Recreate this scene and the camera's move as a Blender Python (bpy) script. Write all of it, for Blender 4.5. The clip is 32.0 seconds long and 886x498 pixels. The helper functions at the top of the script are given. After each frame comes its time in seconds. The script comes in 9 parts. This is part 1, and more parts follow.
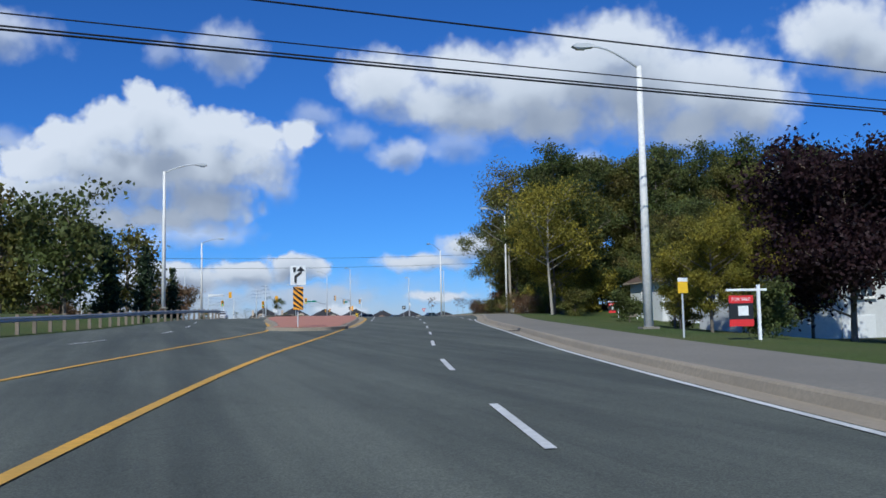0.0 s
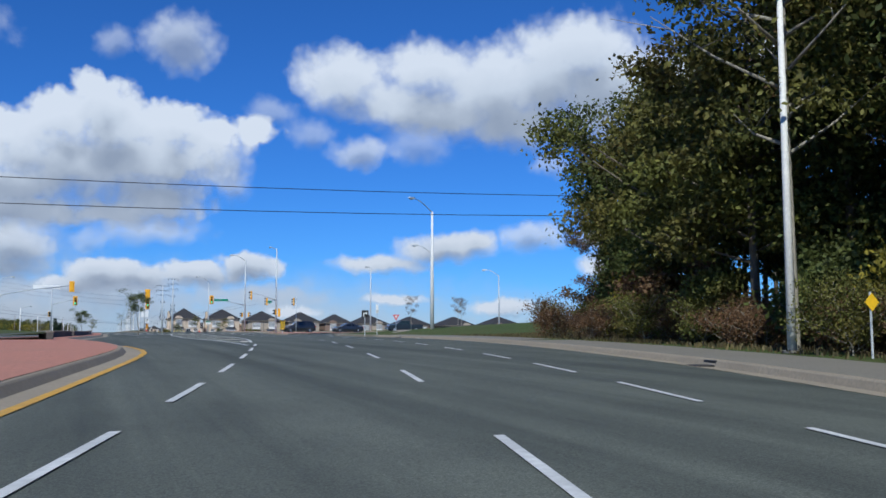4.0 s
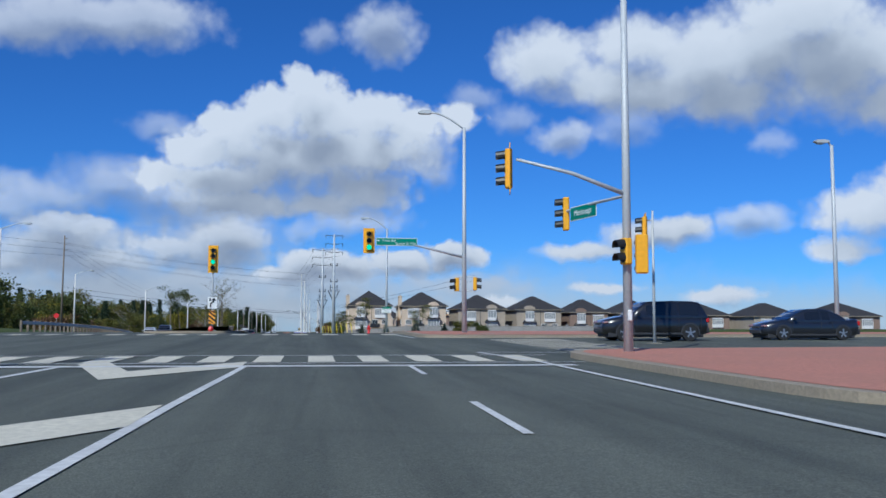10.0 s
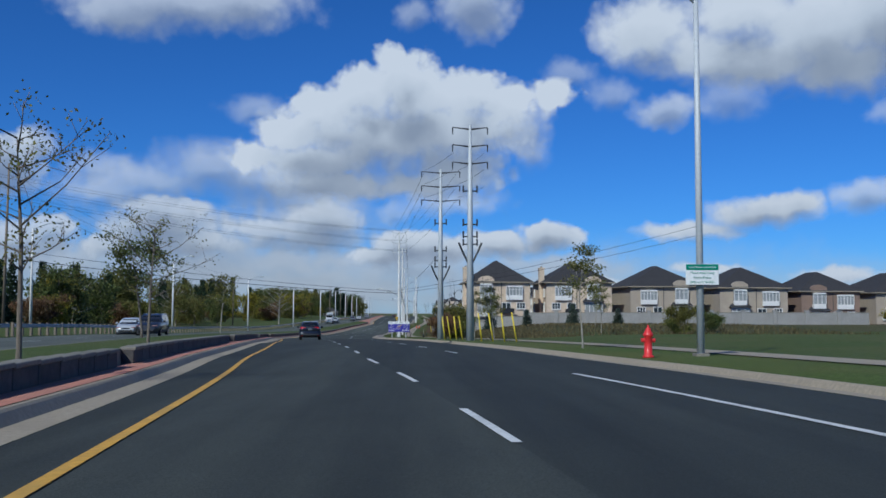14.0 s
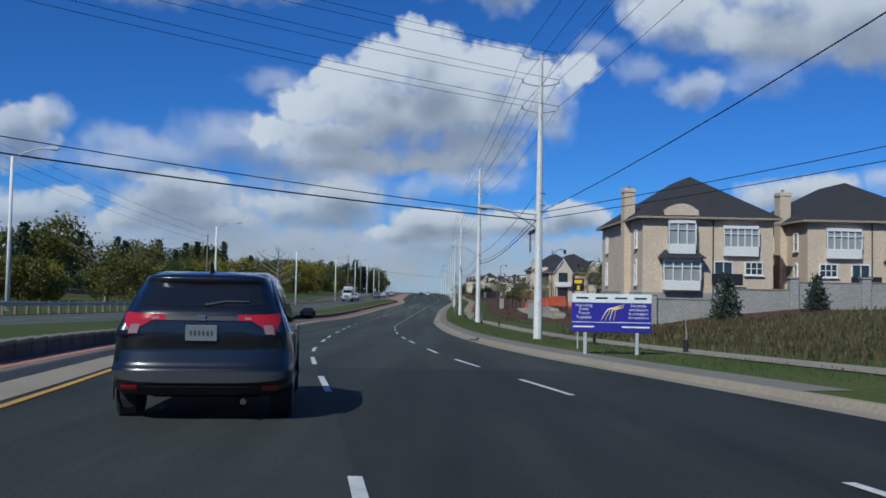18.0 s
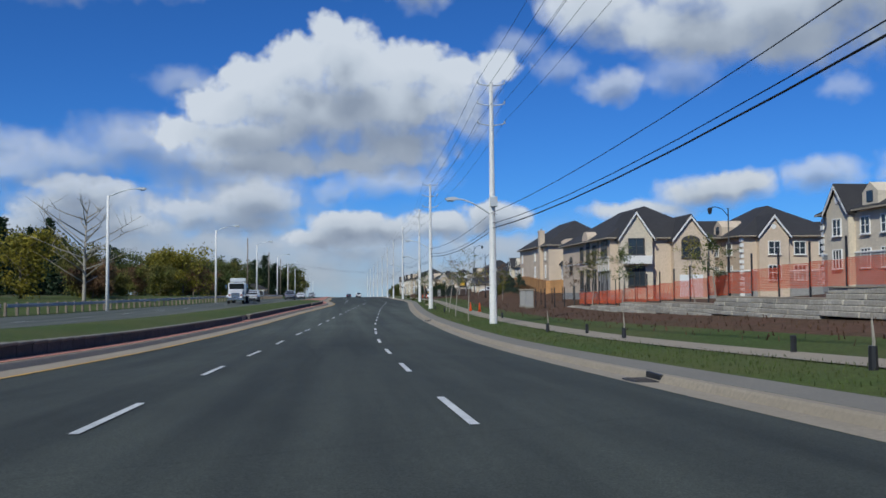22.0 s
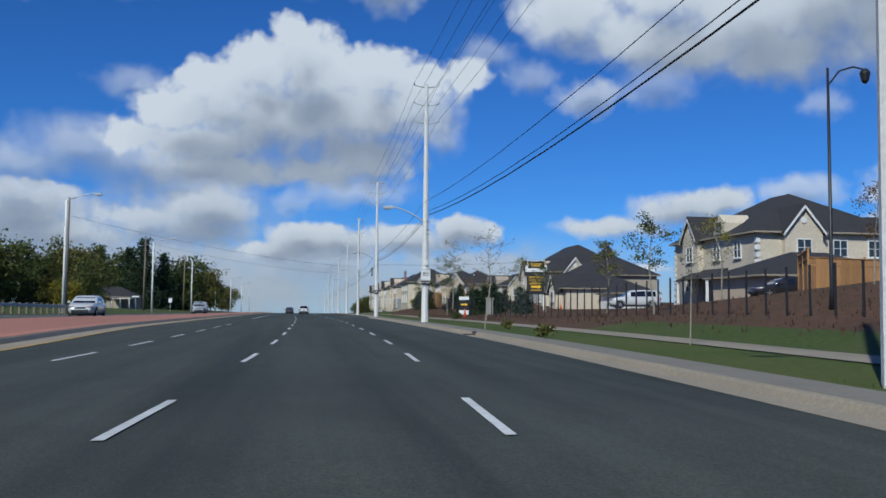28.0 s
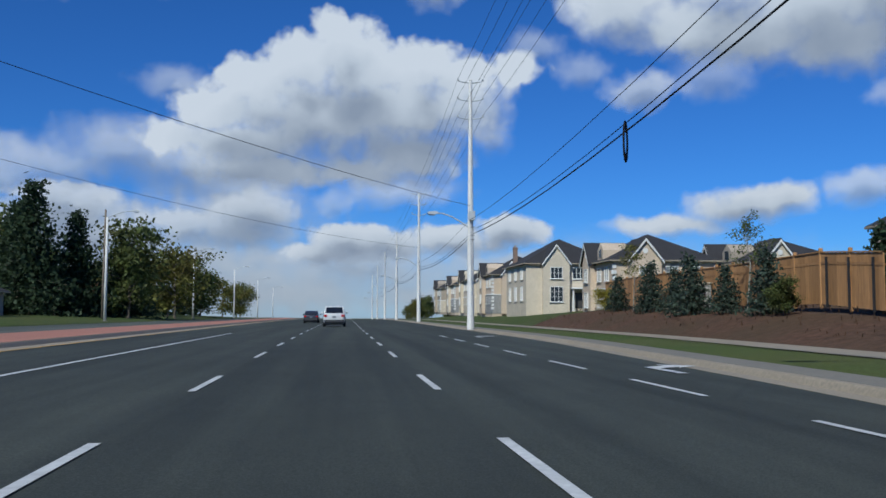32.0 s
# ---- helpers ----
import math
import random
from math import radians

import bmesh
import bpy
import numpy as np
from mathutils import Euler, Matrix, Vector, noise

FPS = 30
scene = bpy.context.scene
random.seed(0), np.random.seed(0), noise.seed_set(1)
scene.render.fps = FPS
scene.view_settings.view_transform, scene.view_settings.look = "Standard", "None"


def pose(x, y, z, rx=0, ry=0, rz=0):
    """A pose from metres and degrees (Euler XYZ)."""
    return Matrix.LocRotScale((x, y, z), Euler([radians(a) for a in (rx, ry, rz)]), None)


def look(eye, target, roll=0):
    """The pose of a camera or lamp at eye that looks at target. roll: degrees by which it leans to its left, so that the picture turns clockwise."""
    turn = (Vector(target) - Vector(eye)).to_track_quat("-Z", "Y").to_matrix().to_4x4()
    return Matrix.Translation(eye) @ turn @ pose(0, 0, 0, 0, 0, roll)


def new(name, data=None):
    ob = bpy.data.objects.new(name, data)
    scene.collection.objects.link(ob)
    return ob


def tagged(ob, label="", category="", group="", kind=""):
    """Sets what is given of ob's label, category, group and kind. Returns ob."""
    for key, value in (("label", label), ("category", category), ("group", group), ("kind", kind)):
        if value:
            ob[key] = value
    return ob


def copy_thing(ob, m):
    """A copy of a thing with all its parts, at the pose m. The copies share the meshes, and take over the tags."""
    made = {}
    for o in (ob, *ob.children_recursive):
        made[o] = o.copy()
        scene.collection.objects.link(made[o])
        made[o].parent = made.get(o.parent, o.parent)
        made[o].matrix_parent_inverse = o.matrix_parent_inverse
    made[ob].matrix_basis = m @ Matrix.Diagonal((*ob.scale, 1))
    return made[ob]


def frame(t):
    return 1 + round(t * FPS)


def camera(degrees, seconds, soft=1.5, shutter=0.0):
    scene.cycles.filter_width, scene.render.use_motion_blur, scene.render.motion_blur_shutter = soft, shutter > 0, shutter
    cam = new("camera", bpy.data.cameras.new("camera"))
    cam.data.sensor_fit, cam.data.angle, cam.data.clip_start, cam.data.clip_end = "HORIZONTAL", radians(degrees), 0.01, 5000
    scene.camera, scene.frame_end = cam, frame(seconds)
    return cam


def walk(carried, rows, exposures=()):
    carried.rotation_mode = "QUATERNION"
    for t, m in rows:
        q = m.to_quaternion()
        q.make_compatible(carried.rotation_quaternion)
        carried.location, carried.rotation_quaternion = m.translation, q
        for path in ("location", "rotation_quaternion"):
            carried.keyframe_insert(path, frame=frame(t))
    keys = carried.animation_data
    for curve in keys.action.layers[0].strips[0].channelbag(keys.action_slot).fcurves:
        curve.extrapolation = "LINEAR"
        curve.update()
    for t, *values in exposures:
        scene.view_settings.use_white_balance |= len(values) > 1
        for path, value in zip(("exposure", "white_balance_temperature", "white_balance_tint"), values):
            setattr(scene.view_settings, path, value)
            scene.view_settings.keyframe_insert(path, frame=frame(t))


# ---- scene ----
cam = camera(51.40, 32.0, soft=1.6)
# seconds, x, y, z, yaw to the left, pitch up, roll
ROWS = [
    (0, 0.00, -0.00, 1.150, -18.01, 5.02, -1.08), (0.5, 2.24, 9.61, 1.403, -19.52, 5.15, -1.08), (1, 4.66, 18.97, 1.699, -20.74, 5.33, -1.13),
    (1.5, 7.32, 28.06, 1.948, -21.66, 5.60, -0.96), (2, 10.04, 37.39, 2.239, -22.56, 5.64, -0.92), (2.5, 12.82, 46.78, 2.517, -22.75, 5.62, -0.54),
    (3, 15.41, 56.29, 2.821, -22.28, 5.45, -0.05), (3.5, 17.94, 65.41, 3.096, -21.32, 5.34, -0.07), (4, 20.17, 74.51, 3.370, -20.69, 5.23, -0.14),
    (4.5, 22.48, 83.09, 3.585, -19.33, 5.00, 0.15), (5, 24.32, 91.89, 3.796, -17.44, 5.06, -0.04), (5.5, 26.11, 100.42, 3.918, -16.49, 4.77, -0.00),
    (6, 27.55, 109.01, 4.029, -15.21, 4.59, -0.00), (6.5, 28.92, 117.45, 4.091, -13.78, 5.05, -0.05), (7, 30.10, 125.77, 4.153, -13.26, 4.68, 0.09),
    (7.5, 31.26, 134.00, 4.181, -12.58, 4.60, 0.08), (8, 32.18, 141.87, 4.211, -11.71, 4.61, 0.26), (8.5, 32.99, 150.07, 4.233, -10.80, 4.63, 0.10),
    (9, 33.60, 158.14, 4.256, -9.77, 4.60, -0.12), (9.5, 34.09, 166.52, 4.277, -8.87, 4.59, 0.01), (10, 34.40, 174.35, 4.284, -8.11, 4.61, 0.08),
    (10.5, 34.64, 181.75, 4.321, -7.34, 4.61, -0.47), (11, 34.76, 189.0, 4.382, -6.89, 4.71, -0.14), (11.5, 34.68, 197.7, 4.478, -6.02, 4.73, 0.17),
    (12, 34.64, 206.48, 4.585, -5.09, 4.70, 0.47), (12.5, 34.40, 215.03, 4.693, -4.41, 4.69, 0.37), (13, 34.03, 223.60, 4.782, -3.71, 4.40, 0.47),
    (13.5, 33.73, 232.77, 4.785, -3.00, 4.03, 0.31), (14, 33.16, 241.99, 4.714, -2.35, 3.47, 0.07), (14.5, 32.64, 251.18, 4.554, -1.49, 3.06, -0.39),
    (15, 31.83, 260.31, 4.392, -1.10, 2.82, -0.07), (15.5, 31.06, 269.40, 4.195, -0.28, 2.77, -0.11), (16, 30.14, 278.52, 4.013, -0.44, 2.72, -0.01),
    (16.5, 29.33, 287.70, 3.787, -0.64, 2.66, 0.01), (17, 28.47, 296.94, 3.581, -0.81, 2.55, 0.11), (17.5, 27.70, 306.32, 3.314, -0.81, 2.53, 1.17),
    (18, 26.98, 315.79, 3.066, -1.26, 2.22, 1.00), (18.5, 26.39, 325.46, 2.735, -1.43, 1.98, 0.66), (19, 25.80, 335.26, 2.431, -1.45, 1.96, 0.30),
    (19.5, 25.21, 345.55, 2.041, -1.80, 2.09, 0.78), (20, 24.64, 356.12, 1.758, -2.48, 2.25, 0.99), (20.5, 24.19, 367.44, 1.387, -3.25, 2.42, 0.90),
    (21, 23.74, 378.91, 1.133, -4.30, 2.44, -0.42), (21.5, 23.72, 390.99, 0.778, -5.35, 2.47, -0.30), (22, 23.59, 402.85, 0.495, -6.34, 2.54, -0.46),
    (22.5, 23.65, 415.17, 0.141, -6.95, 2.74, -0.08), (23, 23.77, 426.77, -0.103, -7.30, 2.98, -0.50), (23.5, 23.94, 438.80, -0.379, -7.42, 3.44, -0.04),
    (24, 24.36, 450.11, -0.492, -7.58, 3.50, -0.51), (24.5, 24.73, 462.24, -0.607, -7.84, 3.46, -0.20), (25, 25.20, 473.79, -0.619, -8.14, 3.46, -0.24),
    (25.5, 25.74, 486.20, -0.645, -8.16, 3.48, -0.38), (26, 26.34, 498.08, -0.606, -8.78, 4.12, -0.03), (26.5, 27.01, 510.70, -0.585, -9.08, 4.15, 0.00),
    (27, 27.75, 522.84, -0.537, -9.15, 4.10, 0.05), (27.5, 28.46, 535.62, -0.534, -9.11, 3.72, 0.58), (28, 29.15, 547.97, -0.527, -8.73, 3.64, 0.40),
    (28.5, 29.62, 560.88, -0.531, -8.33, 3.53, 0.23), (29, 29.92, 573.46, -0.504, -7.73, 3.50, 0.14), (29.5, 30.22, 586.24, -0.482, -6.99, 3.74, -0.04),
    (30, 30.39, 598.64, -0.498, -6.47, 4.00, 0.27), (30.5, 30.56, 611.21, -0.500, -6.34, 3.97, 0.23), (31, 30.60, 623.47, -0.533, -6.28, 3.92, -0.02),
    (31.5, 30.64, 635.80, -0.561, -6.19, 3.87, 0.13), (32, 30.63, 647.82, -0.622, -6.03, 3.80, 0.07),
]
walk(cam, [(t, pose(x, y, z, 0, 0, yaw) @ pose(0, 0, 0, 90 + pitch) @ pose(0, 0, 0, 0, 0, roll)) for t, x, y, z, yaw, pitch, roll in ROWS],
     [(0, -0.11, 5750, 4.2), (9, -0.16, 5600, 3.6), (12.5, -0.31, 5550, 2.8), (18, -0.39, 5700, 2.2), (20.5, -0.34, 5800, 2.6), (23.5, -0.22, 5950, 3.8), (25.5, -0.2, 5900, 3.4), (28, -0.3, 5800, 2.0), (32, -0.3, 5750, 2.0)])

# ---- light ----
SUN_EL, SUN_AZ = 41.0, 212.0          # elevation; compass direction of the sun, clockwise from +y
world = bpy.data.worlds.new("world")
scene.world = world
world.use_nodes = True
wn = world.node_tree.nodes
sky = wn.new("ShaderNodeTexSky")
sky.sky_type = 'NISHITA'
sky.sun_disc = False
sky.sun_elevation = radians(SUN_EL)
sky.sun_rotation = radians(SUN_AZ)
sky.air_density, sky.dust_density, sky.ozone_density = 0.85, 0.0, 3.0
sky_tint = wn.new("ShaderNodeMix")
sky_tint.data_type, sky_tint.blend_type = 'RGBA', 'MULTIPLY'
sky_tint.inputs[0].default_value = 1.0
sky_tint.inputs[7].default_value = (0.34, 0.69, 1.26, 1)
world.node_tree.links.new(sky.outputs[0], sky_tint.inputs[6])
world.node_tree.links.new(sky_tint.outputs[2], wn["Background"].inputs[0])
wn["Background"].inputs[1].default_value = 0.085
sun = new("sun", bpy.data.lights.new("sun", 'SUN'))
sun.data.energy, sun.data.angle, sun.data.color = 4.6, radians(0.55), (1.0, 0.94, 0.83)
_e, _a = radians(SUN_EL), radians(SUN_AZ)
sun.matrix_world = look((0, 0, 60), (-60 * math.cos(_e) * math.sin(_a), -60 * math.cos(_e) * math.cos(_a), 60 - 60 * math.sin(_e)))
scene.view_settings.exposure = 0.0

# ---- materials ----
def ramp(nt, fac, stops):
    n = nt.nodes.new("ShaderNodeValToRGB")
    while len(n.color_ramp.elements) < len(stops):
        n.color_ramp.elements.new(0.5)
    for el, (p, c) in zip(n.color_ramp.elements, stops):
        el.position, el.color = p, (*c, 1)
    nt.links.new(fac, n.inputs[0])
    return n.outputs[0]


def noise_node(nt, scale, detail=4, rough=0.6, coord="Object", stretch=None):
    tc = nt.nodes.new("ShaderNodeTexCoord")
    out = tc.outputs[coord]
    if stretch:
        mp = nt.nodes.new("ShaderNodeMapping")
        mp.inputs["Scale"].default_value = stretch
        nt.links.new(out, mp.inputs[0])
        out = mp.outputs[0]
    n = nt.nodes.new("ShaderNodeTexNoise")
    n.inputs["Scale"].default_value, n.inputs["Detail"].default_value, n.inputs["Roughness"].default_value = scale, detail, rough
    nt.links.new(out, n.inputs["Vector"])
    return n.outputs["Fac"]


def mixc(nt, fac, a, b, kind='MIX'):
    m = nt.nodes.new("ShaderNodeMix")
    m.data_type, m.blend_type = 'RGBA', kind
    for sock, v in ((m.inputs[0], fac), (m.inputs[6], a), (m.inputs[7], b)):
        if isinstance(v, (int, float)):
            sock.default_value = v
        elif isinstance(v, tuple):
            sock.default_value = (*v, 1)
        else:
            nt.links.new(v, sock)
    return m.outputs[2]


def bump(nt, bsdf, fac, strength, dist):
    b = nt.nodes.new("ShaderNodeBump")
    b.inputs["Strength"].default_value, b.inputs["Distance"].default_value = strength, dist
    nt.links.new(fac, b.inputs["Height"])
    nt.links.new(b.outputs[0], bsdf.inputs["Normal"])


def material(name, col, rough=0.7, metal=0.0, fine=40.0, coarse=0.6, amount=0.25, relief=0.0, relief_dist=0.01, vary=0.0, island=False, spec=0.5, second=None, stretch=None, coord="Object"):
    """A surface with grain and large blotches; vary: spread between copies; second: a colour that comes through in patches."""
    m = bpy.data.materials.new(name)
    m.use_nodes = True
    nt = m.node_tree
    b = nt.nodes["Principled BSDF"]
    b.inputs["Roughness"].default_value, b.inputs["Metallic"].default_value = rough, metal
    b.inputs["Specular IOR Level"].default_value = spec
    nf, nc = noise_node(nt, fine, 5, 0.65, coord, stretch), noise_node(nt, coarse, 4, 0.6, coord, stretch)
    lo, hi = tuple(c * (1 - amount) for c in col), tuple(min(1, c * (1 + amount)) for c in col)
    c1 = ramp(nt, nf, [(0.3, lo), (0.7, hi)])
    lo2 = second or tuple(c * (1 - 0.8 * amount) for c in col)
    fac2 = ramp(nt, nc, [(0.42, (0, 0, 0)), (0.64, (1, 1, 1))])
    out = mixc(nt, fac2, c1, mixc(nt, 0.6, c1, lo2))
    if vary:
        src = nt.nodes.new("ShaderNodeNewGeometry").outputs["Random Per Island"] if island else nt.nodes.new("ShaderNodeObjectInfo").outputs["Random"]
        f = ramp(nt, src, [(0.0, (1 - vary,) * 3), (1.0, (1 + vary,) * 3)])
        out = mixc(nt, 1.0, out, f, 'MULTIPLY')
    nt.links.new(out, b.inputs["Base Color"])
    if relief:
        bump(nt, b, nf, relief, relief_dist)
    return m


def plain(name, col, rough=0.4, metal=0.0, emit=0.0, coat=0.0):
    m = bpy.data.materials.new(name)
    m.use_nodes = True
    nt = m.node_tree
    b = nt.nodes["Principled BSDF"]
    b.inputs["Roughness"].default_value, b.inputs["Metallic"].default_value = rough, metal
    b.inputs["Coat Weight"].default_value = coat
    b.inputs["Coat Roughness"].default_value = 0.05
    n = noise_node(nt, 9.0, 3)
    c = ramp(nt, n, [(0.3, tuple(0.9 * v for v in col)), (0.7, tuple(min(1, 1.06 * v) for v in col))])
    nt.links.new(c, b.inputs["Base Color"])
    if emit:
        b.inputs["Emission Color"].default_value = (*col, 1)
        b.inputs["Emission Strength"].default_value = emit
    return m


def asphalt_mat(name, col):
    m = material(name, col, 0.86, fine=22, coarse=0.12, amount=0.22, relief=0.35, relief_dist=0.006, spec=0.3)
    nt = m.node_tree
    b = nt.nodes["Principled BSDF"]
    src = b.inputs["Base Color"].links[0].from_socket
    streak = noise_node(nt, 1.0, 5, 0.6, "Object", (0.9, 0.02, 1))
    f = ramp(nt, streak, [(0.35, (0.70, 0.71, 0.72)), (0.62, (1.2, 1.19, 1.17))])
    out = mixc(nt, 1.0, src, f, 'MULTIPLY')
    vor = nt.nodes.new("ShaderNodeTexVoronoi")
    vor.feature = 'DISTANCE_TO_EDGE'
    vor.inputs["Scale"].default_value = 0.07
    tc = nt.nodes.new("ShaderNodeTexCoord")
    nt.links.new(tc.outputs["Object"], vor.inputs["Vector"])
    patch = noise_node(nt, 0.9, 6, 0.7, "Object", (1, 0.35, 1))
    out = mixc(nt, 1.0, out, ramp(nt, patch, [(0.32, (0.84, 0.84, 0.85)), (0.5, (1.0, 1.0, 1.0)), (0.7, (1.1, 1.1, 1.09))]), 'MULTIPLY')
    grit = noise_node(nt, 60.0, 2, 0.5)
    out = mixc(nt, 1.0, out, ramp(nt, grit, [(0.35, (0.7, 0.7, 0.7)), (0.65, (1.3, 1.3, 1.3))]), 'MULTIPLY')
    crack = ramp(nt, vor.outputs["Distance"], [(0.0, (0.86, 0.86, 0.86)), (0.003, (1, 1, 1))])
    out = mixc(nt, 1.0, out, crack, 'MULTIPLY')
    nt.links.new(out, b.inputs["Base Color"])
    return m


M_ASPHALT = asphalt_mat("asphalt", (0.097, 0.105, 0.088))
# newer, darker asphalt; its colour also has cloud shade painted in
M_ASPHALT_NEW_SHADED = asphalt_mat("asphalt_new_shaded", (0.030, 0.034, 0.030))
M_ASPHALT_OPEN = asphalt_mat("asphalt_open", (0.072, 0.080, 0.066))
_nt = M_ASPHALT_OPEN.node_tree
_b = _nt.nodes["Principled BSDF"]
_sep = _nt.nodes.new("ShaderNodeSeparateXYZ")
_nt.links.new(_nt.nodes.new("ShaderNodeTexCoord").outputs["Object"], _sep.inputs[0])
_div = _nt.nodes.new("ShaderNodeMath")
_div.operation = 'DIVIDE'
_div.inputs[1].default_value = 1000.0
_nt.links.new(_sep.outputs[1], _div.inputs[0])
# passing cloud shade painted into the colour as darker and lighter stretches along y
_shade_along = ramp(_nt, _div.outputs[0], [(0.34, (0.62, 0.62, 0.62)), (0.37, (0.76, 0.76, 0.76)), (0.43, (0.70, 0.70, 0.70)), (0.46, (1.06, 1.06, 1.06)), (0.52, (1.12, 1.12, 1.12)), (0.56, (0.70, 0.70, 0.70)), (0.64, (0.70, 0.70, 0.70))])
_nt.links.new(mixc(_nt, 1.0, _b.inputs["Base Color"].links[0].from_socket, _shade_along, 'MULTIPLY'), _b.inputs["Base Color"])
# older asphalt of the inner lane, with cloud shade painted into its grey
M_ASPHALT_OLD_SHADED = asphalt_mat("asphalt_old_shaded", (0.041, 0.0455, 0.039))
M_CONC = material("concrete", (0.31, 0.26, 0.19), 0.85, fine=14, coarse=0.5, amount=0.2, relief=0.3)
M_CONC_GREY = material("concrete_grey", (0.205, 0.185, 0.15), 0.85, fine=14, coarse=0.4, amount=0.2, relief=0.3)
M_PAVER = material("red_paver", (0.44, 0.19, 0.13), 0.85, fine=9, coarse=0.35, amount=0.25, relief=0.3, second=(0.38, 0.18, 0.125))
M_GRASS = material("grass", (0.062, 0.088, 0.022), 0.95, fine=7, coarse=0.12, amount=0.45, relief=0.9, relief_dist=0.06, second=(0.10, 0.098, 0.036), spec=0.2)
M_MEADOW = material("meadow", (0.085, 0.08, 0.035), 0.95, fine=3, coarse=0.08, amount=0.5, relief=0.9, relief_dist=0.15, second=(0.05, 0.062, 0.022), spec=0.2)
M_SOIL = material("soil", (0.105, 0.058, 0.036), 0.95, fine=3, coarse=0.15, amount=0.45, relief=0.9, relief_dist=0.12, second=(0.075, 0.055, 0.03), spec=0.2)
M_WHITE_PAINT = material("road_paint_white", (0.62, 0.62, 0.60), 0.7, fine=9, coarse=0.9, amount=0.18, second=(0.42, 0.42, 0.41))
M_CREAM_PAINT = material("road_paint_cream", (0.62, 0.58, 0.46), 0.7, fine=9, coarse=0.9, amount=0.18)
M_YELLOW_PAINT = material("road_paint_yellow", (0.60, 0.33, 0.04), 0.7, fine=9, coarse=0.9, amount=0.2, second=(0.42, 0.26, 0.06))
M_WALL_DARK = material("planter_wall", (0.085, 0.075, 0.07), 0.85, fine=6, coarse=0.7, amount=0.35, relief=0.5, vary=0.2)
M_GALV = material("galvanised_steel", (0.50, 0.52, 0.53), 0.55, 0.12, fine=12, coarse=0.8, amount=0.12)
M_POLE_CONC = material("pole_concrete", (0.72, 0.70, 0.66), 0.8, fine=10, coarse=0.8, amount=0.15, relief=0.2)
M_WOOD_POLE = material("pole_wood", (0.20, 0.16, 0.12), 0.9, fine=12, coarse=1.0, amount=0.3, relief=0.4, stretch=(1, 1, 0.1))
M_BLACK = plain("black_metal", (0.02, 0.02, 0.022), 0.45)
M_WIRE = plain("wire_black", (0.012, 0.012, 0.014), 0.6)
M_RUST = material("guard_rail_steel", (0.46, 0.45, 0.43), 0.55, 0.2, fine=12, coarse=0.6, amount=0.2)

# ---- clouds: a far backdrop of separate banks; azimuth, elevation and half sizes in degrees ----
SKY_R, SKY_C = 3200.0, (30.0, 330.0, 0.0)
CLOUDS = {}
CLOUDS["main"] = [(-0.4, 15.0, 1.7, 1.6), (-2.6, 13.6, 2.6, 1.6), (-5.1, 12.4, 2.6, 1.5), (-7.2, 10.8, 2.6, 1.5), (0.7, 13.3, 3.0, 2.2), (4.1, 13.5, 2.2, 1.7), (6.6, 12.9, 2.2, 1.5), (9.4, 13.2, 1.7, 1.1), (3.0, 11.1, 5.1, 2.2), (-1.4, 10.7, 5.8, 2.0), (-5.7, 9.1, 4.0, 1.3), (3.6, 8.7, 3.0, 1.6), (-4.3, 7.8, 4.6, 1.0), (0.8, 7.6, 3.0, 0.9), (-9.2, 9.4, 2.2, 1.0)]
CLOUDS["right"] = [(15.4, 16.9, 3.2, 2.0), (19.1, 15.4, 2.6, 1.4), (25.6, 16.2, 4.3, 2.9), (29.1, 16.8, 3.2, 3.0), (22.3, 14.7, 4.4, 1.4), (27.1, 14.1, 3.7, 1.6), (33.4, 15.7, 4.2, 3.2), (37.8, 15.3, 3.9, 2.8), (40.3, 14.0, 2.5, 2.1), (36.4, 13.0, 2.8, 1.4), (31.4, 18.6, 3.9, 2.1), (21.0, 17.8, 3.4, 1.6)]
CLOUDS["right_far"] = [(45.6, 17.8, 3.3, 2.2), (48.3, 16.2, 2.8, 1.8), (34.5, 6.8, 3.3, 1.3), (38.1, 7.7, 3.3, 1.7), (41.1, 8.5, 2.3, 1.5), (43.1, 7.8, 2.8, 1.8), (33.0, 4.5, 1.9, 0.7), (38.3, 4.8, 1.6, 0.8)]
CLOUDS["small"] = [(16.4, 12.1, 2.0, 0.9), (4.6, 18.6, 2.2, 1.6), (28.0, 6.4, 1.9, 0.9), (-22.3, 9.3, 1.2, 1.0)]
CLOUDS["tail"] = [(-12.0, 8.7, 3.4, 1.2), (-15.6, 7.7, 3.6, 1.0), (-9.4, 8.0, 3.4, 1.2), (-7.0, 7.0, 3.8, 0.8), (2.9, 6.7, 2.8, 0.8), (-18.5, 6.9, 2.6, 0.9), (7.8, 11.2, 1.4, 1.6)]
CLOUDS["wisps"] = [(-9.3, 12.2, 1.8, 0.8), (8.3, 9.7, 1.0, 0.9), (20.6, 12.6, 2.0, 1.1), (13.3, 13.2, 1.3, 0.9), (0.5, 18.3, 1.0, 0.8), (29.4, 11.1, 1.2, 0.6), (-18.9, 8.4, 1.6, 0.8), (-0.8, 6.1, 1.0, 0.6), (10.6, 14.6, 1.4, 0.7)]
CLOUDS["upper_left"] = [(-14.0, 18.3, 6.7, 1.4), (-17.7, 17.4, 3.2, 1.2), (-10.2, 19.0, 3.2, 1.1)]
